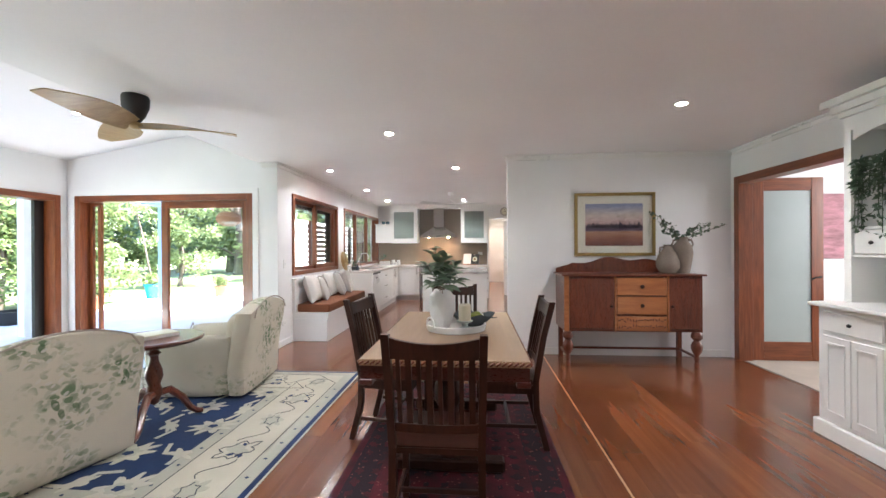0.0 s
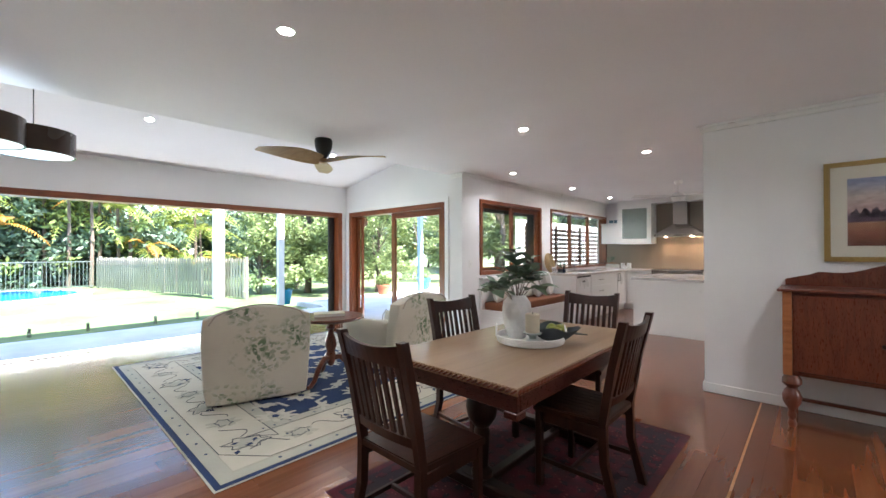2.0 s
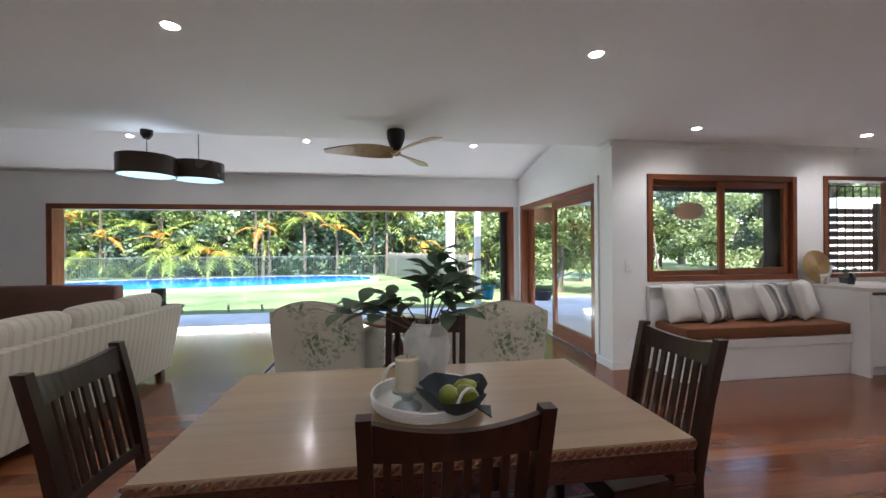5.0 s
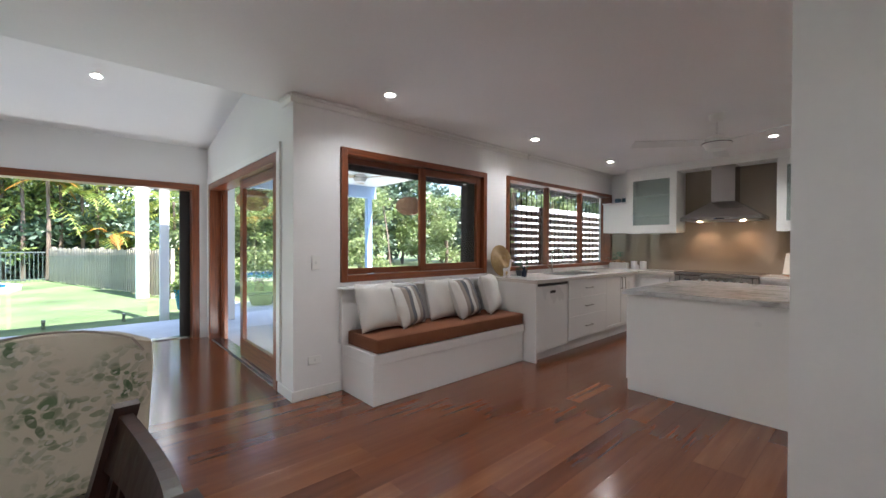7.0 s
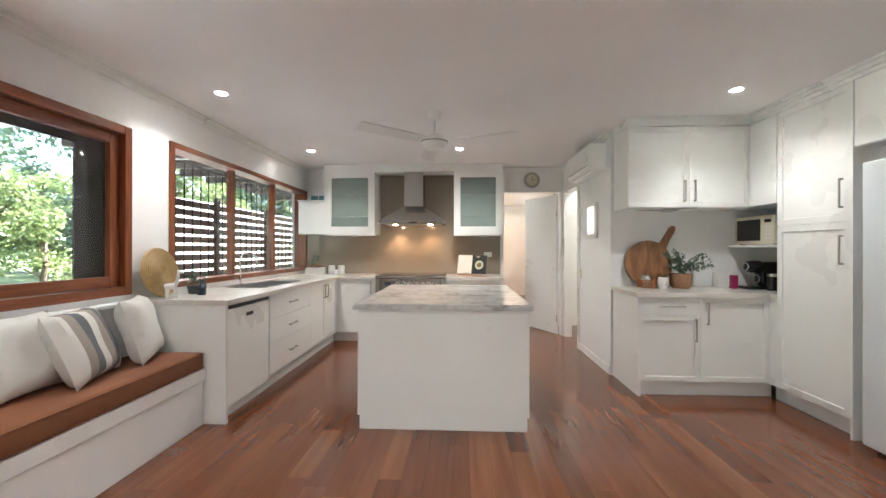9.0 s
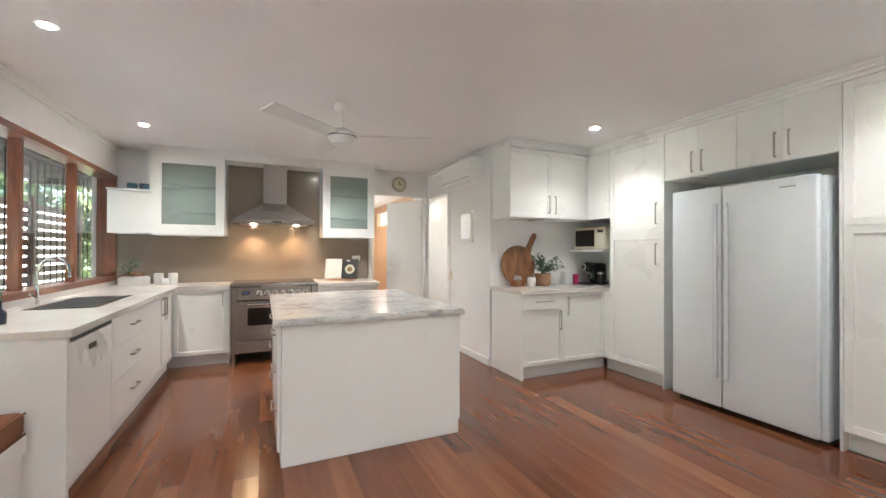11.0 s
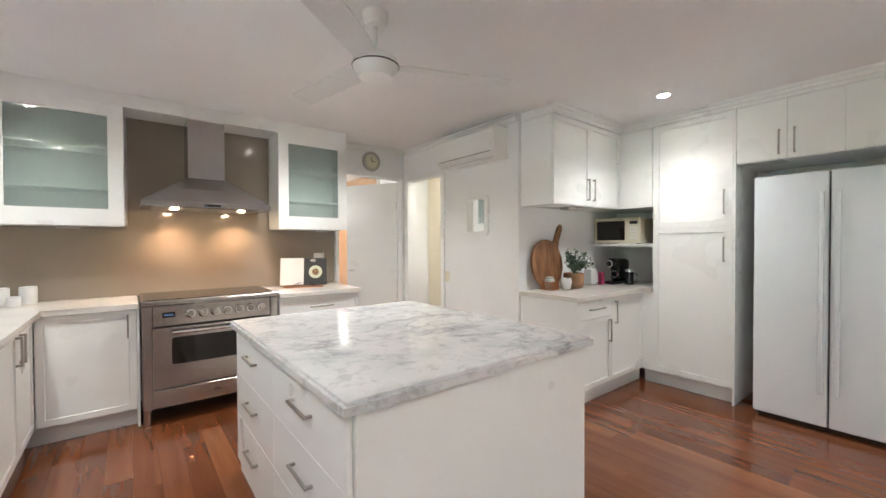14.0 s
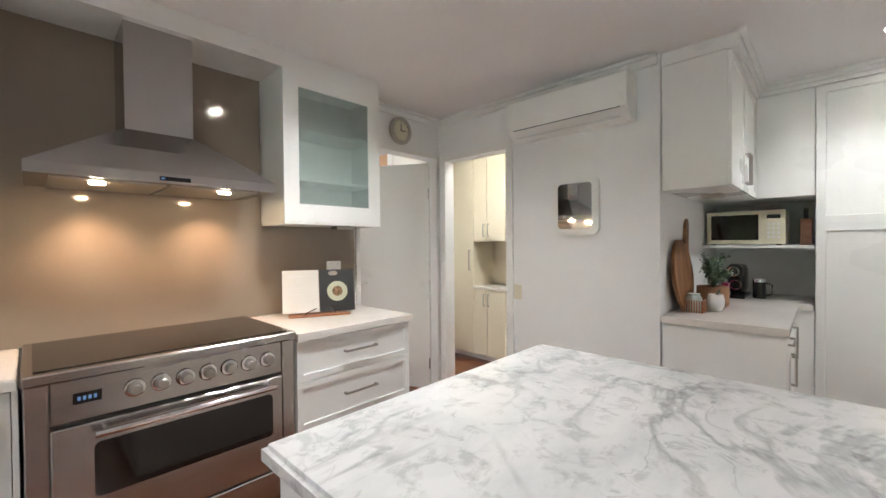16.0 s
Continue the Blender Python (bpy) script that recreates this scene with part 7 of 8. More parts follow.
me.from_pydata(vs2, [], fs2)
me.materials.append(M["print_tree"])
tagged(new("printed_trees", me), kind="stuff").parent = pf
pg = box("glazing", (-pw + 0.031, -0.0195, -ph + 0.031), (pw - 0.031, -0.017, ph - 0.031), M["pane"], pf)
pg.visible_shadow = False
M["clay"] = surf("grey_brown_clay", (0.25, 0.20, 0.16), 0.8, vary=0.15, relief=0.3)
v1 = thing("vase", 2.24, 5.94, 1.0525, 0, "squat grey-brown clay vase with a small handle", "vase", "clay vases")
lathe("body", [(0, 0), (0.08, 0), (0.125, 0.06), (0.13, 0.13), (0.10, 0.22), (0.05, 0.29), (0.045, 0.32), (0.055, 0.335), (0.04, 0.33), (0.035, 0.28), (0, 0.26)], M["clay"], v1, seg=32)
tube("handle", [(-0.04, 0, 0.31), (-0.09, 0, 0.30), (-0.095, 0, 0.24)], 0.010, M["clay"], v1)
v2 = thing("vase", 2.40, 5.93, 1.0525, 0, "tall grey-brown clay jug with two handles holding gum leaves", "vase", "clay vases")
lathe("body", [(0, 0), (0.075, 0), (0.095, 0.1), (0.11, 0.24), (0.10, 0.32), (0.06, 0.37), (0.058, 0.41), (0.07, 0.42), (0.05, 0.41), (0.045, 0.36), (0, 0.3)], M["clay"], v2, seg=32)
for s in (-1, 1):
    tube("handle", [(s * 0.055, 0, 0.39), (s * 0.10, 0, 0.385), (s * 0.12, 0, 0.34), (s * 0.10, 0, 0.30)], 0.011, M["clay"], v2)
rv = random.Random(21)
sprigs = bmesh.new()
cs = []
for tx, tz in ((-0.36, 0.72), (-0.28, 0.60), (-0.22, 0.50), (-0.1, 0.48), (0.14, 0.56), (0.28, 0.58), (0.42, 0.56), (0.05, 0.5)):
    pts = [(0, 0, 0.3), (tx * 0.35, rv.uniform(-0.05, 0.02), 0.3 + (tz - 0.3) * 0.6), (tx, rv.uniform(-0.10, 0.03), tz)]
    add_tube(sprigs, pts, 0.003, 5)
    for k2 in range(7):
        u = 0.35 + 0.65 * k2 / 6
        p = Vector(pts[1]).lerp(Vector(pts[2]), (u - 0.35) / 0.65)
        cs.append((p.x, p.y, p.z, 0.03))
link("stems", sprigs, M["bark"], v2)
leaves_mesh("leaves", cs, 0.042, M["grey_leaf"], v2, rv, 4, 0.8)

# ---- hutch ----
hu = thing("hutch", 2.45, 2.70, 0, 0, "white painted dresser with drawers, panelled doors and open shelves above", "dresser")
LY = 1.43
box("plinth", (-0.025, -0.01, 0.0), (0.64, LY + 0.025, 0.11), M["white"], hu, 0.006)
box("body", (0.0, 0.0, 0.111), (0.64, LY, 0.925), M["white"], hu, 0.003)
box("counter", (-0.045, -0.01, 0.926), (0.645, LY + 0.045, 0.955), M["white"], hu, 0.008, seg=2)
for q in range(3):
    y1 = LY - 0.05 - q * 0.45
    y0 = y1 - 0.42
    d = box("drawer", (-0.012, y0, 0.755), (-0.0005, y1, 0.895), M["white"], hu, 0.004)
    lathe("knob", [(0, 0), (0.008, 0), (0.013, 0.012), (0.009, 0.02), (0, 0.022)], M["matt_black"], d, at=(-0.013, (y0 + y1) / 2, 0.825), m=pose(0, 0, 0, 0, -90, 0), seg=14)
    for a, b in (((y0 + y1) / 2 + 0.003, y1), (y0, (y0 + y1) / 2 - 0.003)):
        d = box("door", (-0.012, a, 0.14), (-0.0005, b, 0.725), M["white"], hu, 0.003)
        boxes("panel_moulding", [((-0.020, a + 0.035, 0.19), (-0.0125, a + 0.047, 0.68)), ((-0.020, b - 0.047, 0.19), (-0.0125, b - 0.035, 0.68)), ((-0.0205, a + 0.047, 0.19), (-0.0125, b - 0.047, 0.202)), ((-0.0205, a + 0.047, 0.668), (-0.0125, b - 0.047, 0.68))], M["white"], d)
boxes("upper_frame", [((0.17, LY - 0.06, 0.956), (0.64, LY - 0.005, 2.28)), ((0.17, 0.0, 0.956), (0.64, 0.05, 2.28)), ((0.62, 0.05, 0.956), (0.639, LY - 0.06, 2.28)),
                      ((0.175, 0.6, 0.956), (0.62, 0.63, 2.28)), ((0.17, 0.05, 2.18), (0.62, LY - 0.06, 2.28))], M["white"], hu)
for zz in (1.28, 1.47, 1.84):
    box("shelf", (0.18, 0.051, zz), (0.62, LY - 0.061, zz + 0.02), M["white"], hu, 0.003)
for y0, y1 in ((0.66, 0.98), (1.03, 1.35)):
    d = box("small_drawer", (0.172, y0, 1.305), (0.19, y1, 1.465), M["white"], hu, 0.003)
    lathe("knob", [(0, 0), (0.008, 0), (0.013, 0.012), (0.009, 0.02), (0, 0.022)], M["matt_black"], d, at=(0.171, (y0 + y1) / 2 + 0.03, 1.38), m=pose(0, 0, 0, 0, -90, 0), seg=14)
bm = bmesh.new()
for s0, s1, ex in ((2.281, 2.32, 0.02), (2.32, 2.37, 0.05), (2.37, 2.42, 0.09)):
    add_box(bm, (0.17 - ex, -ex, s0 + 0.0002), (0.64, LY - 0.005 + ex, s1))
link("crown", bm, M["white"], hu)
for zt in (1.86, 2.18):
    pts = [(0.0, zt)] + [(LY * 0 + 0.70 * q / 12, zt - 0.02 - 0.055 * (abs(q / 6 - 1) ** 2.5)) for q in range(13)] + [(0.70, zt)]
    prism("valance", pts, 0.0, 0.012, M["white"], hu, m=Matrix(((0, 0, 1, 0.171), (1, 0, 0, 0.655), (0, 1, 0, 0), (0, 0, 0, 1))))
hp = thing("hanging_plant", 2.73, 3.92, 1.862, 0, "green trailing plant on the dresser shelf", "plant")
lathe("pot", [(0, 0), (0.05, 0), (0.065, 0.1), (0.055, 0.1), (0, 0.08)], M["plaster"], hp, seg=18)
rp = random.Random(4)
cs = []
bm = bmesh.new()
for q in range(13):
    y = rp.uniform(-0.14, 0.12)
    dz = rp.uniform(0.05, 0.45)
    pts = [(0, y * 0.3, 0.1), (-0.09, y * 0.8, 0.11), (-0.125, y, 0.0), (-0.13, y * 1.05, -dz)]
    add_tube(bm, pts, 0.003, 5)
    cs += [(-0.13, y, 0.08 - k2 * (dz + 0.08) / 6, 0.025) for k2 in range(7)]
link("stems", bm, M["leaf_dark"], hp)
leaves_mesh("leaves", cs, 0.05, M["leaf_dark"], hp, rp, 5, 0.4)
sh = thing("seashell", 2.75, 3.88, 0.956, 30, "pale seashell on the dresser counter", "shell")
lathe("shell", [(0, 0), (0.02, 0.0), (0.045, 0.02), (0.05, 0.035), (0.03, 0.06), (0.02, 0.065), (0.01, 0.08), (0, 0.085)], M["cream"], sh, m=pose(0, 0, 0.04, 0, 75, 0), seg=14)
pt = thing("painting", 4.55, 6.597, 1.62, 0, "pink abstract canvas painting", "painting")
M["pinkart"] = surf("pink_painting", (0.55, 0.26, 0.30), 0.7, vary=0.25, big=4, fine=20, stretch=(1, 1, 4))
box("canvas", (-0.38, -0.035, -0.42), (0.38, 0, 0.42), M["pinkart"], pt, 0.004)

# ---- things on the dining table ----
TT = 0.7655
tr = thing("tray", -0.185, 3.927, TT, 0, "round white woven tray with two loop handles", "tray")
lathe("base", [(0, 0), (0.20, 0), (0.205, 0.004), (0.20, 0.008), (0, 0.008)], M["linen"], tr, seg=48)
bm = bmesh.new()
for q in range(5):
    add_tube(bm, [((0.205 + 0.002 * q) * math.cos(a * math.pi / 24), (0.205 + 0.002 * q) * math.sin(a * math.pi / 24), 0.008 + q * 0.0085 + 0.0015 * math.sin(a * 6)) for a in range(49)], 0.0062, 6)
link("rim", bm, M["plaster"], tr, smooth=True)
for a0 in (35, 215):
    c, s = math.cos(radians(a0)), math.sin(radians(a0))
    tube("handle", [(0.215 * c - (u * 0.055) * s, 0.215 * s + (u * 0.055) * c, 0.04 + 0.065 * math.sqrt(max(0, 1 - u * u))) for u in (-1, -0.85, -0.5, 0, 0.5, 0.85, 1)], 0.006, M["plaster"], tr, 8)
va = thing("vase", -0.29, 3.935, TT + 0.0085, 0, "white faceted ceramic vase holding broad green leaves", "vase")
bm = bmesh.new()
rings = []
prof = [(0.055, 0), (0.075, 0.05), (0.092, 0.12), (0.098, 0.18), (0.09, 0.235), (0.062, 0.27), (0.058, 0.282)]
for k2, (r, zz) in enumerate(prof):
    rings.append([bm.verts.new((r * math.cos(2 * math.pi * (q + 0.5 * (k2 % 2)) / 12), r * math.sin(2 * math.pi * (q + 0.5 * (k2 % 2)) / 12), zz)) for q in range(12)])
for k2, (p, q2) in enumerate(zip(rings, rings[1:])):
    for j in range(12):
        if k2 % 2 == 0:
            bm.faces.new((p[j], p[(j + 1) % 12], q2[j]))
            bm.faces.new((q2[j], p[(j + 1) % 12], q2[(j + 1) % 12]))
        else:
            bm.faces.new((p[j], q2[(j + 1) % 12], q2[j]))
            bm.faces.new((p[j], p[(j + 1) % 12], q2[(j + 1) % 12]))
bm.faces.new(rings[0])
link("body", bm, M["plaster"], va)
M["broad_leaf"] = leaf_mat("broad_leaf", (0.06, 0.10, 0.06), (0.14, 0.20, 0.12), 0.2)
rb = random.Random(14)
stems = bmesh.new()
vs, fs = [], []


def broad_leaf(p, d, L):
    """A curved pointed leaf with a fold along its middle."""
    side = d.cross(Vector((rb.uniform(-0.4, 0.4), rb.uniform(-0.4, 0.4), 1))).normalized()
    up = side.cross(d).normalized()
    k = len(vs)
    for q in range(6):
        u = q / 5
        w = L * 0.30 * math.sin(math.pi * min(1, u * 0.92 + 0.06)) ** 0.9
        c = p + d * L * u - up * L * 0.22 * u * u
        vs.extend([c + side * w + up * w * 0.3, c, c - side * w + up * w * 0.3])
    for q in range(5):
        a = k + q * 3
        fs.extend([(a, a + 1, a + 4, a + 3), (a + 1, a + 2, a + 5, a + 4)])


branches = [((0.02, 0.16, 0.52), 9), ((-0.06, 0.08, 0.58), 9), ((0.05, 0.20, 0.40), 8), ((0.10, 0.05, 0.45), 8), ((-0.08, 0.18, 0.42), 7), ((0.04, -0.16, 0.40), 8), ((0.0, -0.30, 0.38), 9), ((0.05, -0.38, 0.34), 8),
            ((-0.04, -0.22, 0.34), 8), ((0.12, 0.12, 0.34), 7), ((-0.12, 0.0, 0.46), 8), ((-0.02, 0.02, 0.50), 8)]
for tip, cnt in branches:
    b0, b1 = Vector((0, 0, 0.22)), Vector(tip)
    mid = b0.lerp(b1, 0.5) + Vector((0, 0, 0.04))
    add_tube(stems, [b0, mid, b1], 0.0035, 5, 0.6)
    for q in range(cnt):
        u = 0.45 + 0.55 * q / (cnt - 1)
        p = mid.lerp(b1, (u - 0.45) / 0.55)
        a = q * 2.4 + rb.random()
        d = ((b1 - mid).normalized() * 0.55 + Vector((math.cos(a), math.sin(a), rb.uniform(-0.3, 0.5)))).normalized()
        broad_leaf(p, d, rb.uniform(0.085, 0.125))
link("stems", stems, M["bark"], va)
me = bpy.data.meshes.new("leaves")
me.from_pydata([tuple(v) for v in vs], [], fs)
me.shade_smooth()
me.materials.append(M["broad_leaf"])
new("leaves", me).parent = va
M["wax"] = surf("cream_wax", (0.66, 0.60, 0.47), 0.5, vary=0.02)
M["glassy"] = glass("clear_bowl_glass", (0.85, 0.88, 0.88), 0.05)
cd = thing("candle", -0.12, 3.845, TT + 0.0085, 0, "cream pillar candle on a short glass stand", "candle")
lathe("stand", [(0.055, 0), (0.05, 0.012), (0.02, 0.03), (0.025, 0.05), (0.055, 0.062), (0.058, 0.07), (0, 0.07)], M["frosted"], cd, seg=28)
lathe("wax", [(0, 0.071), (0.043, 0.071), (0.044, 0.18), (0.038, 0.186), (0, 0.182)], M["wax"], cd, seg=28)
tube("wick", [(0, 0, 0.18), (0.002, 0, 0.195)], 0.0015, M["black"], cd, 5)
M["cloth_grey"] = surf("grey_napkin", (0.075, 0.09, 0.10), 0.95, vary=0.1, fine=260, relief=0.4)
M["lime"] = surf("green_yellow_pear", (0.27, 0.30, 0.04), 0.4, vary=0.15)
bw = thing("bowl", -0.07, 4.01, TT + 0.0085, 0, "dark woven bowl draped with a grey cloth", "bowl")
bm = bmesh.new()
rows = []
for q in range(9):
    u = q / 8
    row = []
    for k2 in range(28):
        a = 2 * math.pi * k2 / 28
        fold = 1 + 0.14 * math.sin(3 * a + 1) * u + 0.05 * math.sin(9 * a) * u
        r = (0.045 + 0.085 * u ** 0.8) * fold
        row.append(bm.verts.new((r * math.cos(a) * 1.15, r * math.sin(a), 0.004 + 0.085 * u ** 1.4 + 0.012 * u * math.sin(4 * a))))
    rows.append(row)
for p, q2 in zip(rows, rows[1:]):
    for j in range(28):
        bm.faces.new((p[j], p[(j + 1) % 28], q2[(j + 1) % 28], q2[j]))
bm.faces.new(rows[0])
link("cloth", bm, M["cloth_grey"], bw, smooth=True)
prism("corner", [(0.08, 0.05), (0.19, 0.09), (0.10, 0.11)], 0.045, 0.05, M["cloth_grey"], bw)
for q, (x, y, zz, a) in enumerate([(0.01, -0.02, 0.06, 20), (-0.03, 0.04, 0.065, 110), (0.04, 0.04, 0.068, 200)]):
    f = thing("pear", -0.07 + x, 4.01 + y, TT + 0.0085 + zz, a, "ripe green-yellow pear lying in the cloth", "pear", "pears in the bowl")
    lathe("fruit", [(0, -0.035), (0.025, -0.03), (0.036, -0.005), (0.032, 0.02), (0.018, 0.045), (0.01, 0.055), (0, 0.058)], M["lime"], f, m=pose(0, 0, 0, 0, 80, 0), seg=20)
    tube("stalk", [(0.056, 0, 0.01), (0.072, 0, 0.016)], 0.0018, M["bark"], f, 5)

# ---- small things in the kitchen ----
S = 0.9205
mt = thing("round_placemat", -2.655, 8.80, 0.9255 - 0.005, 0, "round woven straw placemat leaning on the wall", "placemat")
lathe("mat", [(0, 0), (0.19, 0), (0.195, 0.005), (0.19, 0.01), (0, 0.01)], M["bamboo"], mt, m=Matrix.Translation((0, 0, 0.195)) @ pose(0, 0, 0, 0, 80, 0), seg=40)
bm = bmesh.new()
for q in range(10):
    r = 0.02 + q * 0.0185
    add_tube(bm, [(r * math.cos(a * math.pi / 12), r * math.sin(a * math.pi / 12), 0.0125) for a in range(25)], 0.0035, 4)
bmesh.ops.transform(bm, matrix=Matrix.Translation((0, 0, 0.195)) @ pose(0, 0, 0, 0, 80, 0), verts=bm.verts)
tagged(link("coil", bm, M["bamboo"], mt), kind="stuff")
gf = thing("giraffe_figurine", -2.54, 8.77, S, 15, "small white ceramic giraffe figurine", "figurine")
bm = bmesh.new()
for x, y in ((-0.03, -0.015), (0.03, -0.015), (-0.03, 0.015), (0.03, 0.015)):
    add_tube(bm, [(x, y, 0), (x * 0.9, y * 0.8, 0.08)], 0.009, 8)
add_tube(bm, [(-0.04, 0, 0.085), (0.03, 0, 0.095)], 0.025, 10, 0.9)
add_tube(bm, [(0.025, 0, 0.09), (0.045, 0, 0.15), (0.05, 0, 0.20)], 0.015, 8, 0.7)
add_tube(bm, [(0.045, 0, 0.205), (0.085, 0, 0.195)], 0.013, 8, 0.6)
link("body", bm, M["plaster"], gf, smooth=True)
M["darkblue"] = surf("navy_glaze", (0.02, 0.03, 0.05), 0.2, vary=0.1)
bt = thing("bottle", -2.44, 8.98, S, 0, "small dark bottle with a narrow neck", "bottle")
lathe("body", [(0, 0), (0.032, 0), (0.034, 0.06), (0.014, 0.085), (0.013, 0.12), (0.017, 0.125), (0, 0.127)], M["darkblue"], bt, seg=20)
jp = thing("potted_plant", -2.55, 9.08, S, 0, "low grey bowl planted with small dark leaves", "potted plant")
lathe("bowl", [(0, 0), (0.06, 0), (0.075, 0.07), (0.065, 0.07), (0, 0.05)], M["cloth_grey"], jp, seg=22)
leaves_mesh("leaves", [(random.Random(q).uniform(-0.05, 0.05), random.Random(q + 9).uniform(-0.05, 0.05), 0.08 + 0.016 * q, 0.035) for q in range(8)], 0.04, M["leaf_dark"], jp, random.Random(2), 12)
pb = thing("basket", -2.50, 11.72, S, 8, "white woven basket with brown paper and leaves", "basket")
prism("body", [(-0.14, -0.07), (0.14, -0.07), (0.14, 0.07), (-0.14, 0.07)], 0.0, 0.10, M["plaster"], pb, bev=0.01)
boxes("weave", [((-0.145, -0.075, 0.012 + 0.02 * q), (0.145, 0.075, 0.024 + 0.02 * q)) for q in range(4)], M["linen"], pb)
leaves_mesh("paper", [(0.0, 0.0, 0.11, 0.06), (0.06, 0, 0.11, 0.05), (-0.06, 0, 0.11, 0.05)], 0.07, M["wicker"], pb, random.Random(6), 14, 0.7)
leaves_mesh("leaves", [(-0.12, 0.02, 0.2, 0.08), (-0.02, 0.02, 0.24, 0.07)], 0.07, M["grey_leaf"], pb, random.Random(7), 22, 0.3)
for x, y, h, r in ((-2.28, 11.78, 0.13, 0.048), (-2.14, 11.80, 0.13, 0.048), (-2.20, 11.70, 0.07, 0.035)):
    cn = thing("canister", x, y, S, 0, "white ceramic canister on the worktop", "canister", "white canisters")
    lathe("body", [(0, 0), (r, 0), (r + 0.002, 0.006), (r + 0.002, h - 0.02), (r, h - 0.016), (0, h - 0.016)], M["plaster"], cn, seg=24)
    lathe("lid", [(0, h - 0.0155), (r + 0.001, h - 0.0155), (r + 0.001, h - 0.004), (r - 0.01, h), (0, h)], M["plaster"], cn, seg=24)

cb = thing("cookbook", -0.16, 11.62, S, -24, "open cookbook on a wooden stand showing a dish photo", "book")
TILT = pose(0, 0, 0.022, -14, 0, 0)
box("stand", (-0.19, -0.05, 0.0), (0.19, 0.08, 0.012), M["oak"], cb, 0.003)
box("page", (-0.225, -0.012, 0.0), (-0.003, 0.006, 0.275), M["linen"], cb, rot=TILT)
ph2 = box("photo_page", (0.003, -0.012, 0.0), (0.225, 0.006, 0.275), M["matt_black"], cb, rot=TILT)
boxes("text_line", [((-0.195, -0.0135, 0.235), (-0.10, -0.0125, 0.240)), ((-0.195, -0.0135, 0.225), (-0.13, -0.0125, 0.229))] + [((-0.195, -0.0135, 0.06 + q * 0.014), (-0.195 + 0.04 + 0.11 * ((q * 7) % 5) / 5, -0.0125, 0.062 + q * 0.014)) for q in range(9)], M["kick"], cb).matrix_basis = TILT
M["dish"] = surf("pale_dish", (0.55, 0.55, 0.40), 0.4, vary=0.1)
M["food"] = surf("food", (0.30, 0.16, 0.07), 0.6, vary=0.4, big=60, fine=200)
toward = TILT @ Matrix.Translation((0.115, -0.0125, 0.13)) @ R90
lathe("plate", [(0, 0), (0.066, 0), (0.066, 0.0012), (0, 0.0012)], M["dish"], ph2, m=toward, seg=32)
lathe("food", [(0, 0.0014), (0.035, 0.0014), (0.03, 0.0024), (0, 0.0024)], M["food"], ph2, m=toward, seg=9)
lathe("cup", [(0, 0), (0.03, 0), (0.03, 0.001), (0, 0.001)], M["taupe"], ph2, m=TILT @ Matrix.Translation((0.09, -0.0125, 0.25)) @ R90 @ Matrix.Diagonal((1, 0.5, 1, 1)), seg=20)
tube("clip", [(-0.09, -0.03, 0.012), (-0.08, -0.045, 0.03), (-0.02, -0.03, 0.05)], 0.003, M["black"], cb, 5)
tube("clip", [(0.10, -0.03, 0.012), (0.09, -0.045, 0.03), (0.06, -0.03, 0.05)], 0.003, M["black"], cb, 5)
for x, z in ((0.10, 1.22),):
    ps = thing("power_point", x, 11.884, z, 0, "white double power point on the splashback", "power point")
    box("plate", (-0.058, -0.008, -0.036), (0.058, 0, 0.036), M["white"], ps, 0.003)
    for s in (-0.03, 0.03):
        box("rocker", (s - 0.007, -0.011, 0.008), (s + 0.007, -0.0085, 0.022), M["kick"], ps)
for nm, x, y, z, lab in (("light_switch", WX, 6.44, 1.15, "white wall switch plate by the pier"), ("power_point", WX, 6.43, 0.32, "white double power point near the floor")):
    ps = thing(nm, x + 0.0005, y, z, 0, lab, "switch" if nm == "light_switch" else "power point")
    tall = nm == "light_switch"
    box("plate", (0, -0.037 if tall else -0.058, -0.06 if tall else -0.036), (0.008, 0.037 if tall else 0.058, 0.06 if tall else 0.036), M["white"], ps, 0.003)
    box("rocker", (0.0085, -0.008, -0.012), (0.011, 0.008, 0.012), M["kick"], ps)

brd = thing("chopping_board", 1.60, 9.945, S, 0, "large round wooden chopping board leaning on the wall", "chopping board")
out = [(0.235 * math.cos(radians(a)), 0.235 * math.sin(radians(a))) for a in range(60, 401, 10)]
hd1 = [(0.28, 0.32), (0.30, 0.37), (0.285, 0.40), (0.25, 0.40), (0.225, 0.37), (0.16, 0.24)]
hd1 = [(0.21, 0.23), (0.28, 0.33), (0.285, 0.375), (0.255, 0.39), (0.225, 0.37), (0.15, 0.25)]
bd = prism("board", out + hd1, -0.011, 0.011, M["acacia"], brd, m=Matrix.Translation((0, 0, 0.238)) @ pose(0, 0, 0, 84, 0, 0), bev=0.004)
pc2 = thing("potted_plant", 1.855, 9.82, S, 0, "woven brown pot with a bushy grey-green plant", "potted plant")
lathe("pot", [(0, 0), (0.075, 0), (0.098, 0.09), (0.095, 0.145), (0.085, 0.145), (0, 0.12)], M["wicker"], pc2, seg=26)
bm = bmesh.new()
for q in range(8):
    add_tube(bm, [(0.092 * math.cos(a * math.pi / 12), 0.092 * math.sin(a * math.pi / 12), 0.02 + q * 0.016) for a in range(25)], 0.0065 if q else 0.004, 5)
tagged(link("weave", bm, M["wicker"], pc2, smooth=True), kind="stuff")
rq = random.Random(31)
bm = bmesh.new()
cs = []
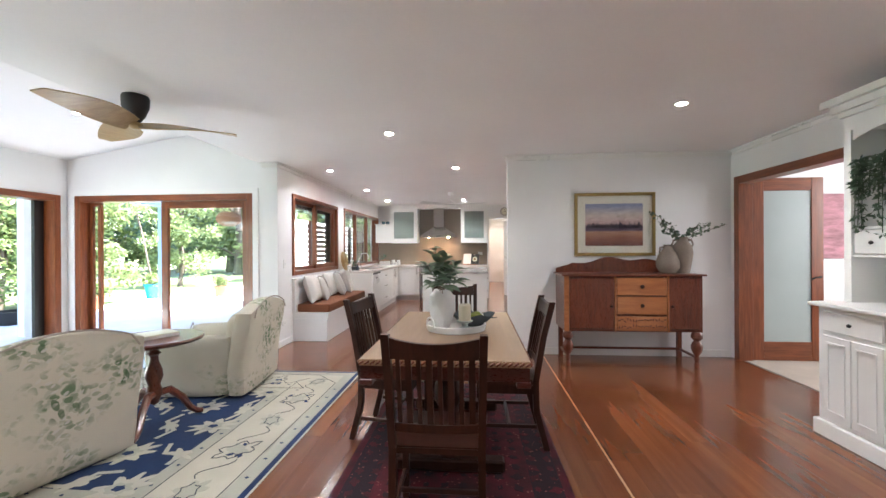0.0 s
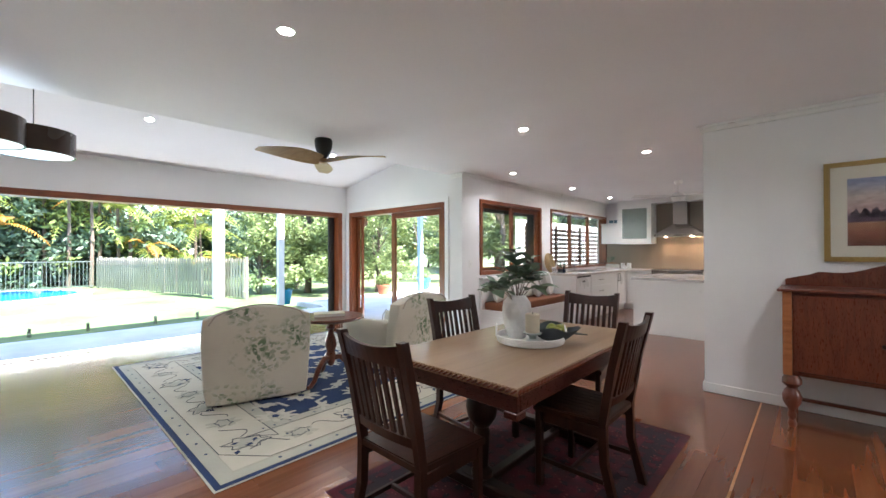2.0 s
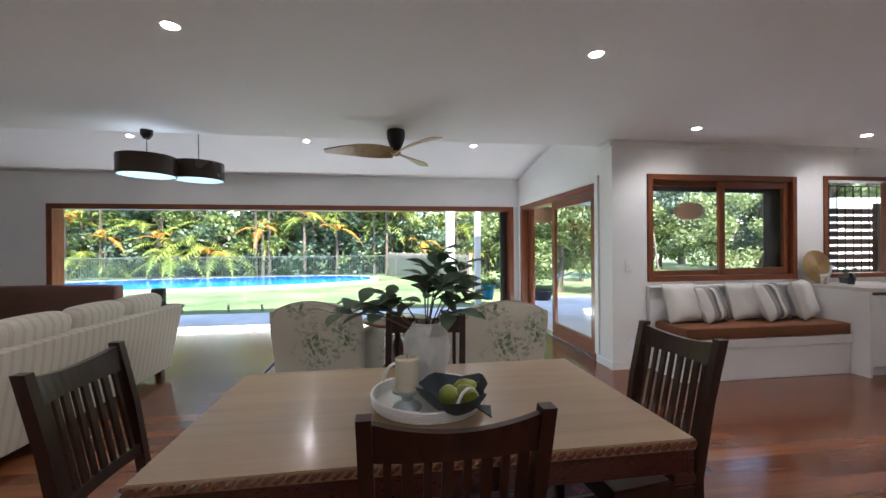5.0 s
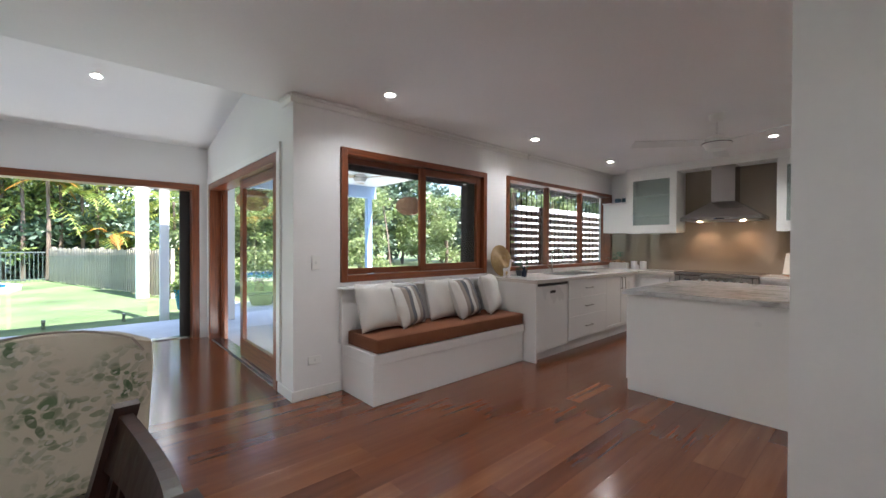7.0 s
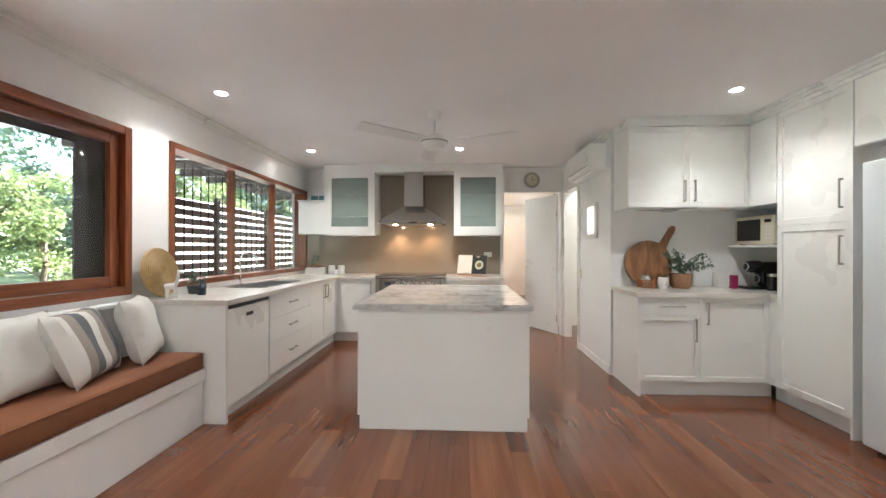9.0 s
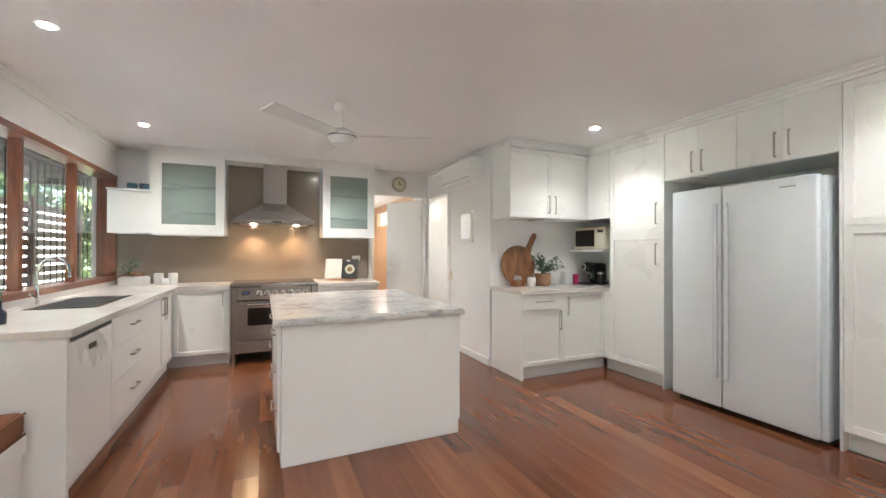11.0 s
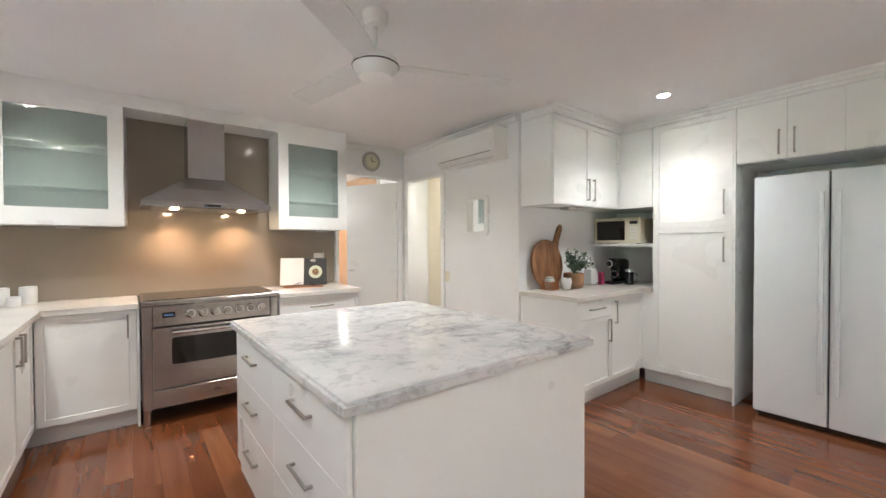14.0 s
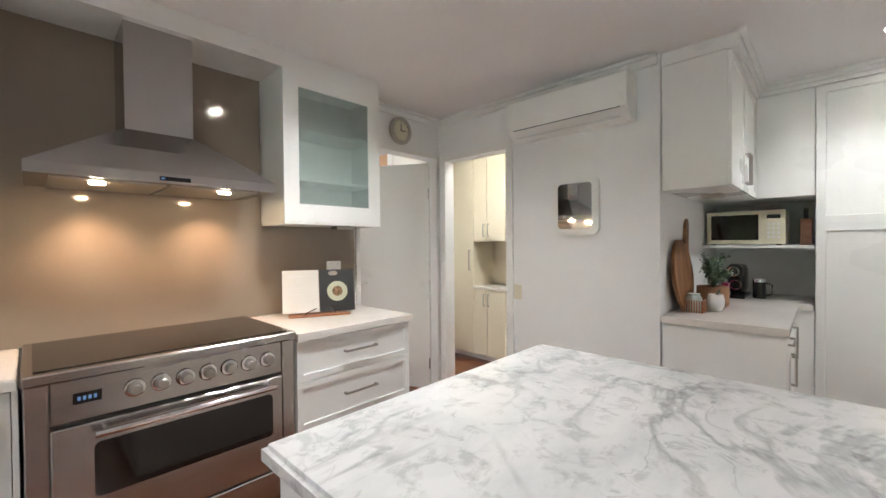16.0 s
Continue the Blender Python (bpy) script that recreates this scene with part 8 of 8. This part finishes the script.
for q in range(20):
    a, r, h = rq.uniform(0, 6.28), rq.uniform(0.03, 0.19), rq.uniform(0.22, 0.38)
    if q < 5:
        a, r, h = -0.25 + q * 0.15, 0.28, 0.22 + 0.03 * q
    tip = (r * math.cos(a), r * math.sin(a) * 0.7, h)
    add_tube(bm, [(0, 0, 0.12), (tip[0] * 0.4, tip[1] * 0.4, 0.12 + (h - 0.12) * 0.7), tip], 0.0022, 5)
    cs += [(tip[0] * u, tip[1] * u, 0.12 + (h - 0.12) * (0.3 + 0.7 * u), 0.022) for u in (0.35, 0.5, 0.65, 0.8, 0.95)]
link("stems", bm, M["leaf_dark"], pc2)
leaves_mesh("leaves", cs, 0.028, M["grey_leaf"], pc2, rq, 6, 0.75)
vv = thing("vase", 1.66, 9.77, S, 0, "small white ribbed vase with one green leaf", "vase")
lathe("body", [(0, 0), (0.03, 0), (0.048, 0.035), (0.05, 0.07), (0.042, 0.11), (0.036, 0.105), (0, 0.05)], M["plaster"], vv, seg=24)
leaves_mesh("leaves", [(0, 0, 0.105, 0.03)], 0.06, M["leaf_dark"], vv, random.Random(3), 7, 0.7)
jr = thing("jar", 1.54, 9.87, S, 0, "glass jar in a square wooden lattice holder", "jar")
lathe("glass", [(0, 0.004), (0.045, 0.004), (0.047, 0.09), (0.035, 0.105), (0.036, 0.12), (0, 0.12)], M["frosted"], jr, seg=22)
hl = []
for q in range(9):
    u = -0.056 + q * 0.014
    hl += [((u - 0.003, -0.06, 0), (u + 0.003, -0.055, 0.08)), ((u - 0.003, 0.055, 0), (u + 0.003, 0.06, 0.08)), ((-0.06, u - 0.003, 0), (-0.055, u + 0.003, 0.08)), ((0.055, u - 0.003, 0), (0.06, u + 0.003, 0.08))]
for zz in (0.005, 0.04, 0.075):
    hl += [((-0.062, -0.062, zz), (0.062, -0.054, zz + 0.006)), ((-0.062, 0.054, zz), (0.062, 0.062, zz + 0.006))]
boxes("lattice", hl, M["oak"], jr)
cm = thing("coffee_machine", 2.58, 9.78, S, 0, "black capsule coffee machine with a chrome ring", "coffee machine")
soft("body", (-0.02, -0.06, 0.03), (0.20, 0.06, 0.26), M["black"], cm, 0.03)
soft("head", (-0.13, -0.055, 0.16), (0.02, 0.055, 0.27), M["black"], cm, 0.04)
box("base", (-0.16, -0.075, 0.0), (0.20, 0.075, 0.028), M["black"], cm, 0.006)
lathe("ring", [(0.03, 0), (0.04, 0), (0.04, 0.006), (0.03, 0.006), (0.03, 0)], M["chrome"], cm, m=Matrix.Translation((-0.132, 0, 0.215)) @ pose(0, 0, 0, 0, -90, 0), seg=24)
lathe("cup_ring", [(0.032, 0), (0.04, 0), (0.04, 0.006), (0.032, 0.006), (0.032, 0)], M["chrome"], cm, m=Matrix.Translation((-0.03, 0, 0.10)) @ pose(0, 0, 0, 0, -90, 0), seg=24)
fb = thing("milk_frother", 2.58, 9.63, S, 0, "black milk frother jug with a chrome lid", "milk frother")
lathe("jug", [(0, 0), (0.042, 0), (0.042, 0.13), (0, 0.13)], M["black"], fb, seg=24)
lathe("lid", [(0, 0.1305), (0.043, 0.1305), (0.043, 0.155), (0.03, 0.16), (0, 0.16)], M["chrome"], fb, seg=24)
tube("handle", [(0.0, -0.042, 0.125), (0.0, -0.08, 0.11), (0.0, -0.08, 0.04), (0.0, -0.042, 0.02)], 0.006, M["black"], fb, 8)
wb = thing("canister", 2.28, 9.90, S, 0, "white square canister in the coffee corner", "canister")
box("body", (-0.05, -0.045, 0.0), (0.05, 0.045, 0.16), M["plaster"], wb, 0.008, seg=2)
M["magenta"] = surf("magenta_tin", (0.35, 0.02, 0.09), 0.3, vary=0.1)
rd = thing("capsule_tin", 2.36, 9.82, S, 0, "magenta tin beside the coffee machine", "tin")
box("body", (-0.03, -0.022, 0.0), (0.03, 0.022, 0.13), M["magenta"], rd, 0.004)
ul = thing("cabinet_light", 1.72, 9.80, 1.694, 0, "small angled steel lamp under the wall cabinet", "lamp")
prism("housing", [(-0.07, -0.06), (0.07, -0.06), (0.05, 0.05), (-0.05, 0.05)], -0.02, 0, M["nickel"], ul)

# ---- floorboards, last ----
floor_parent = setting_empty("floor", "polished reddish hardwood floorboards")
BW = 0.13
rf = random.Random(11)
bank = {}


def board(length):
    if length not in bank:
        bm = bmesh.new()
        add_box(bm, (0.0002, 0.0002, -0.02), (BW - 0.0002, length - 0.0002, 0.0))
        top_edges = [e for e in bm.edges if all(v.co.z > -0.001 for v in e.verts)]
        bmesh.ops.bevel(bm, geom=top_edges, offset=0.0003, segments=1, affect="EDGES")
        me = bpy.data.meshes.new("floorboard")
        bm.to_mesh(me)
        bm.free()
        me.materials.append(M["floor"])
        bank[length] = me
    return bank[length]


def in_rooms(x, y0, y1):
    """The stretch of floor at x between y0 and y1 that lies inside the rooms."""
    if x < WX:
        return y0, min(y1, 6.25)
    if x > 0.34 and x < 1.2:
        return y0, y1
    if x < 0.3:
        return y0, min(y1, 11.9)
    return (y0, y1) if x < 3.1 - BW else None


near, far = [], []
x = -6.10
while x < 3.08:
    y = -3.8 - rf.uniform(0, 2)
    end = 17.2 if 0.2 < x < 1.75 else (6.25 if x + BW < WX else (12.7 if x > 1.2 else 11.95))
    while y < end:
        L = round(rf.choice([0.6, 0.9, 1.2, 1.5, 1.8, 2.1, 2.4]), 2)
        y0, y1 = max(y, -3.8), min(y + L, end)
        if y1 - y0 > 0.05:
            mx, my = x + BW / 2, (y0 + y1) / 2
            (near if (-3.2 < mx < 2.4 and 2.2 < my < 11.3) else far).append((x, y0, round(y1 - y0, 2)))
        y += L
    x += BW
near.sort(key=lambda p: min(abs(p[0] - 0.4) + abs(p[1] - 3), abs(p[0] + 1.3) * 1.0 + max(0, 6 - p[1], p[1] - 10)))
for p in near[:300]:
    o = new("floorboard", board(p[2]))
    o.parent, o.location = floor_parent, (p[0], p[1], 0.0)
vs, fs = [], []
for px, py, L in near[300:] + far:
    k = len(vs)
    a, b, c2, d2y = px + 0.0002, px + BW - 0.0002, py + 0.0002, py + L - 0.0002
    e = 0.0003
    vs += [(a, c2, -0.02), (b, c2, -0.02), (b, d2y, -0.02), (a, d2y, -0.02), (a, c2, -e), (b, c2, -e), (b, d2y, -e), (a, d2y, -e),
           (a + e, c2 + e, 0), (b - e, c2 + e, 0), (b - e, d2y - e, 0), (a + e, d2y - e, 0)]
    for q in range(4):
        r = (q + 1) % 4
        fs += [(k + q, k + r, k + 4 + r, k + 4 + q), (k + 4 + q, k + 4 + r, k + 8 + r, k + 8 + q)]
    fs.append((k + 8, k + 9, k + 10, k + 11))
me = bpy.data.meshes.new("floorboards")
me.from_pydata(vs, [], fs)
me.materials.append(M["floor"])
tagged(new("floorboards", me), kind="stuff").parent = floor_parent
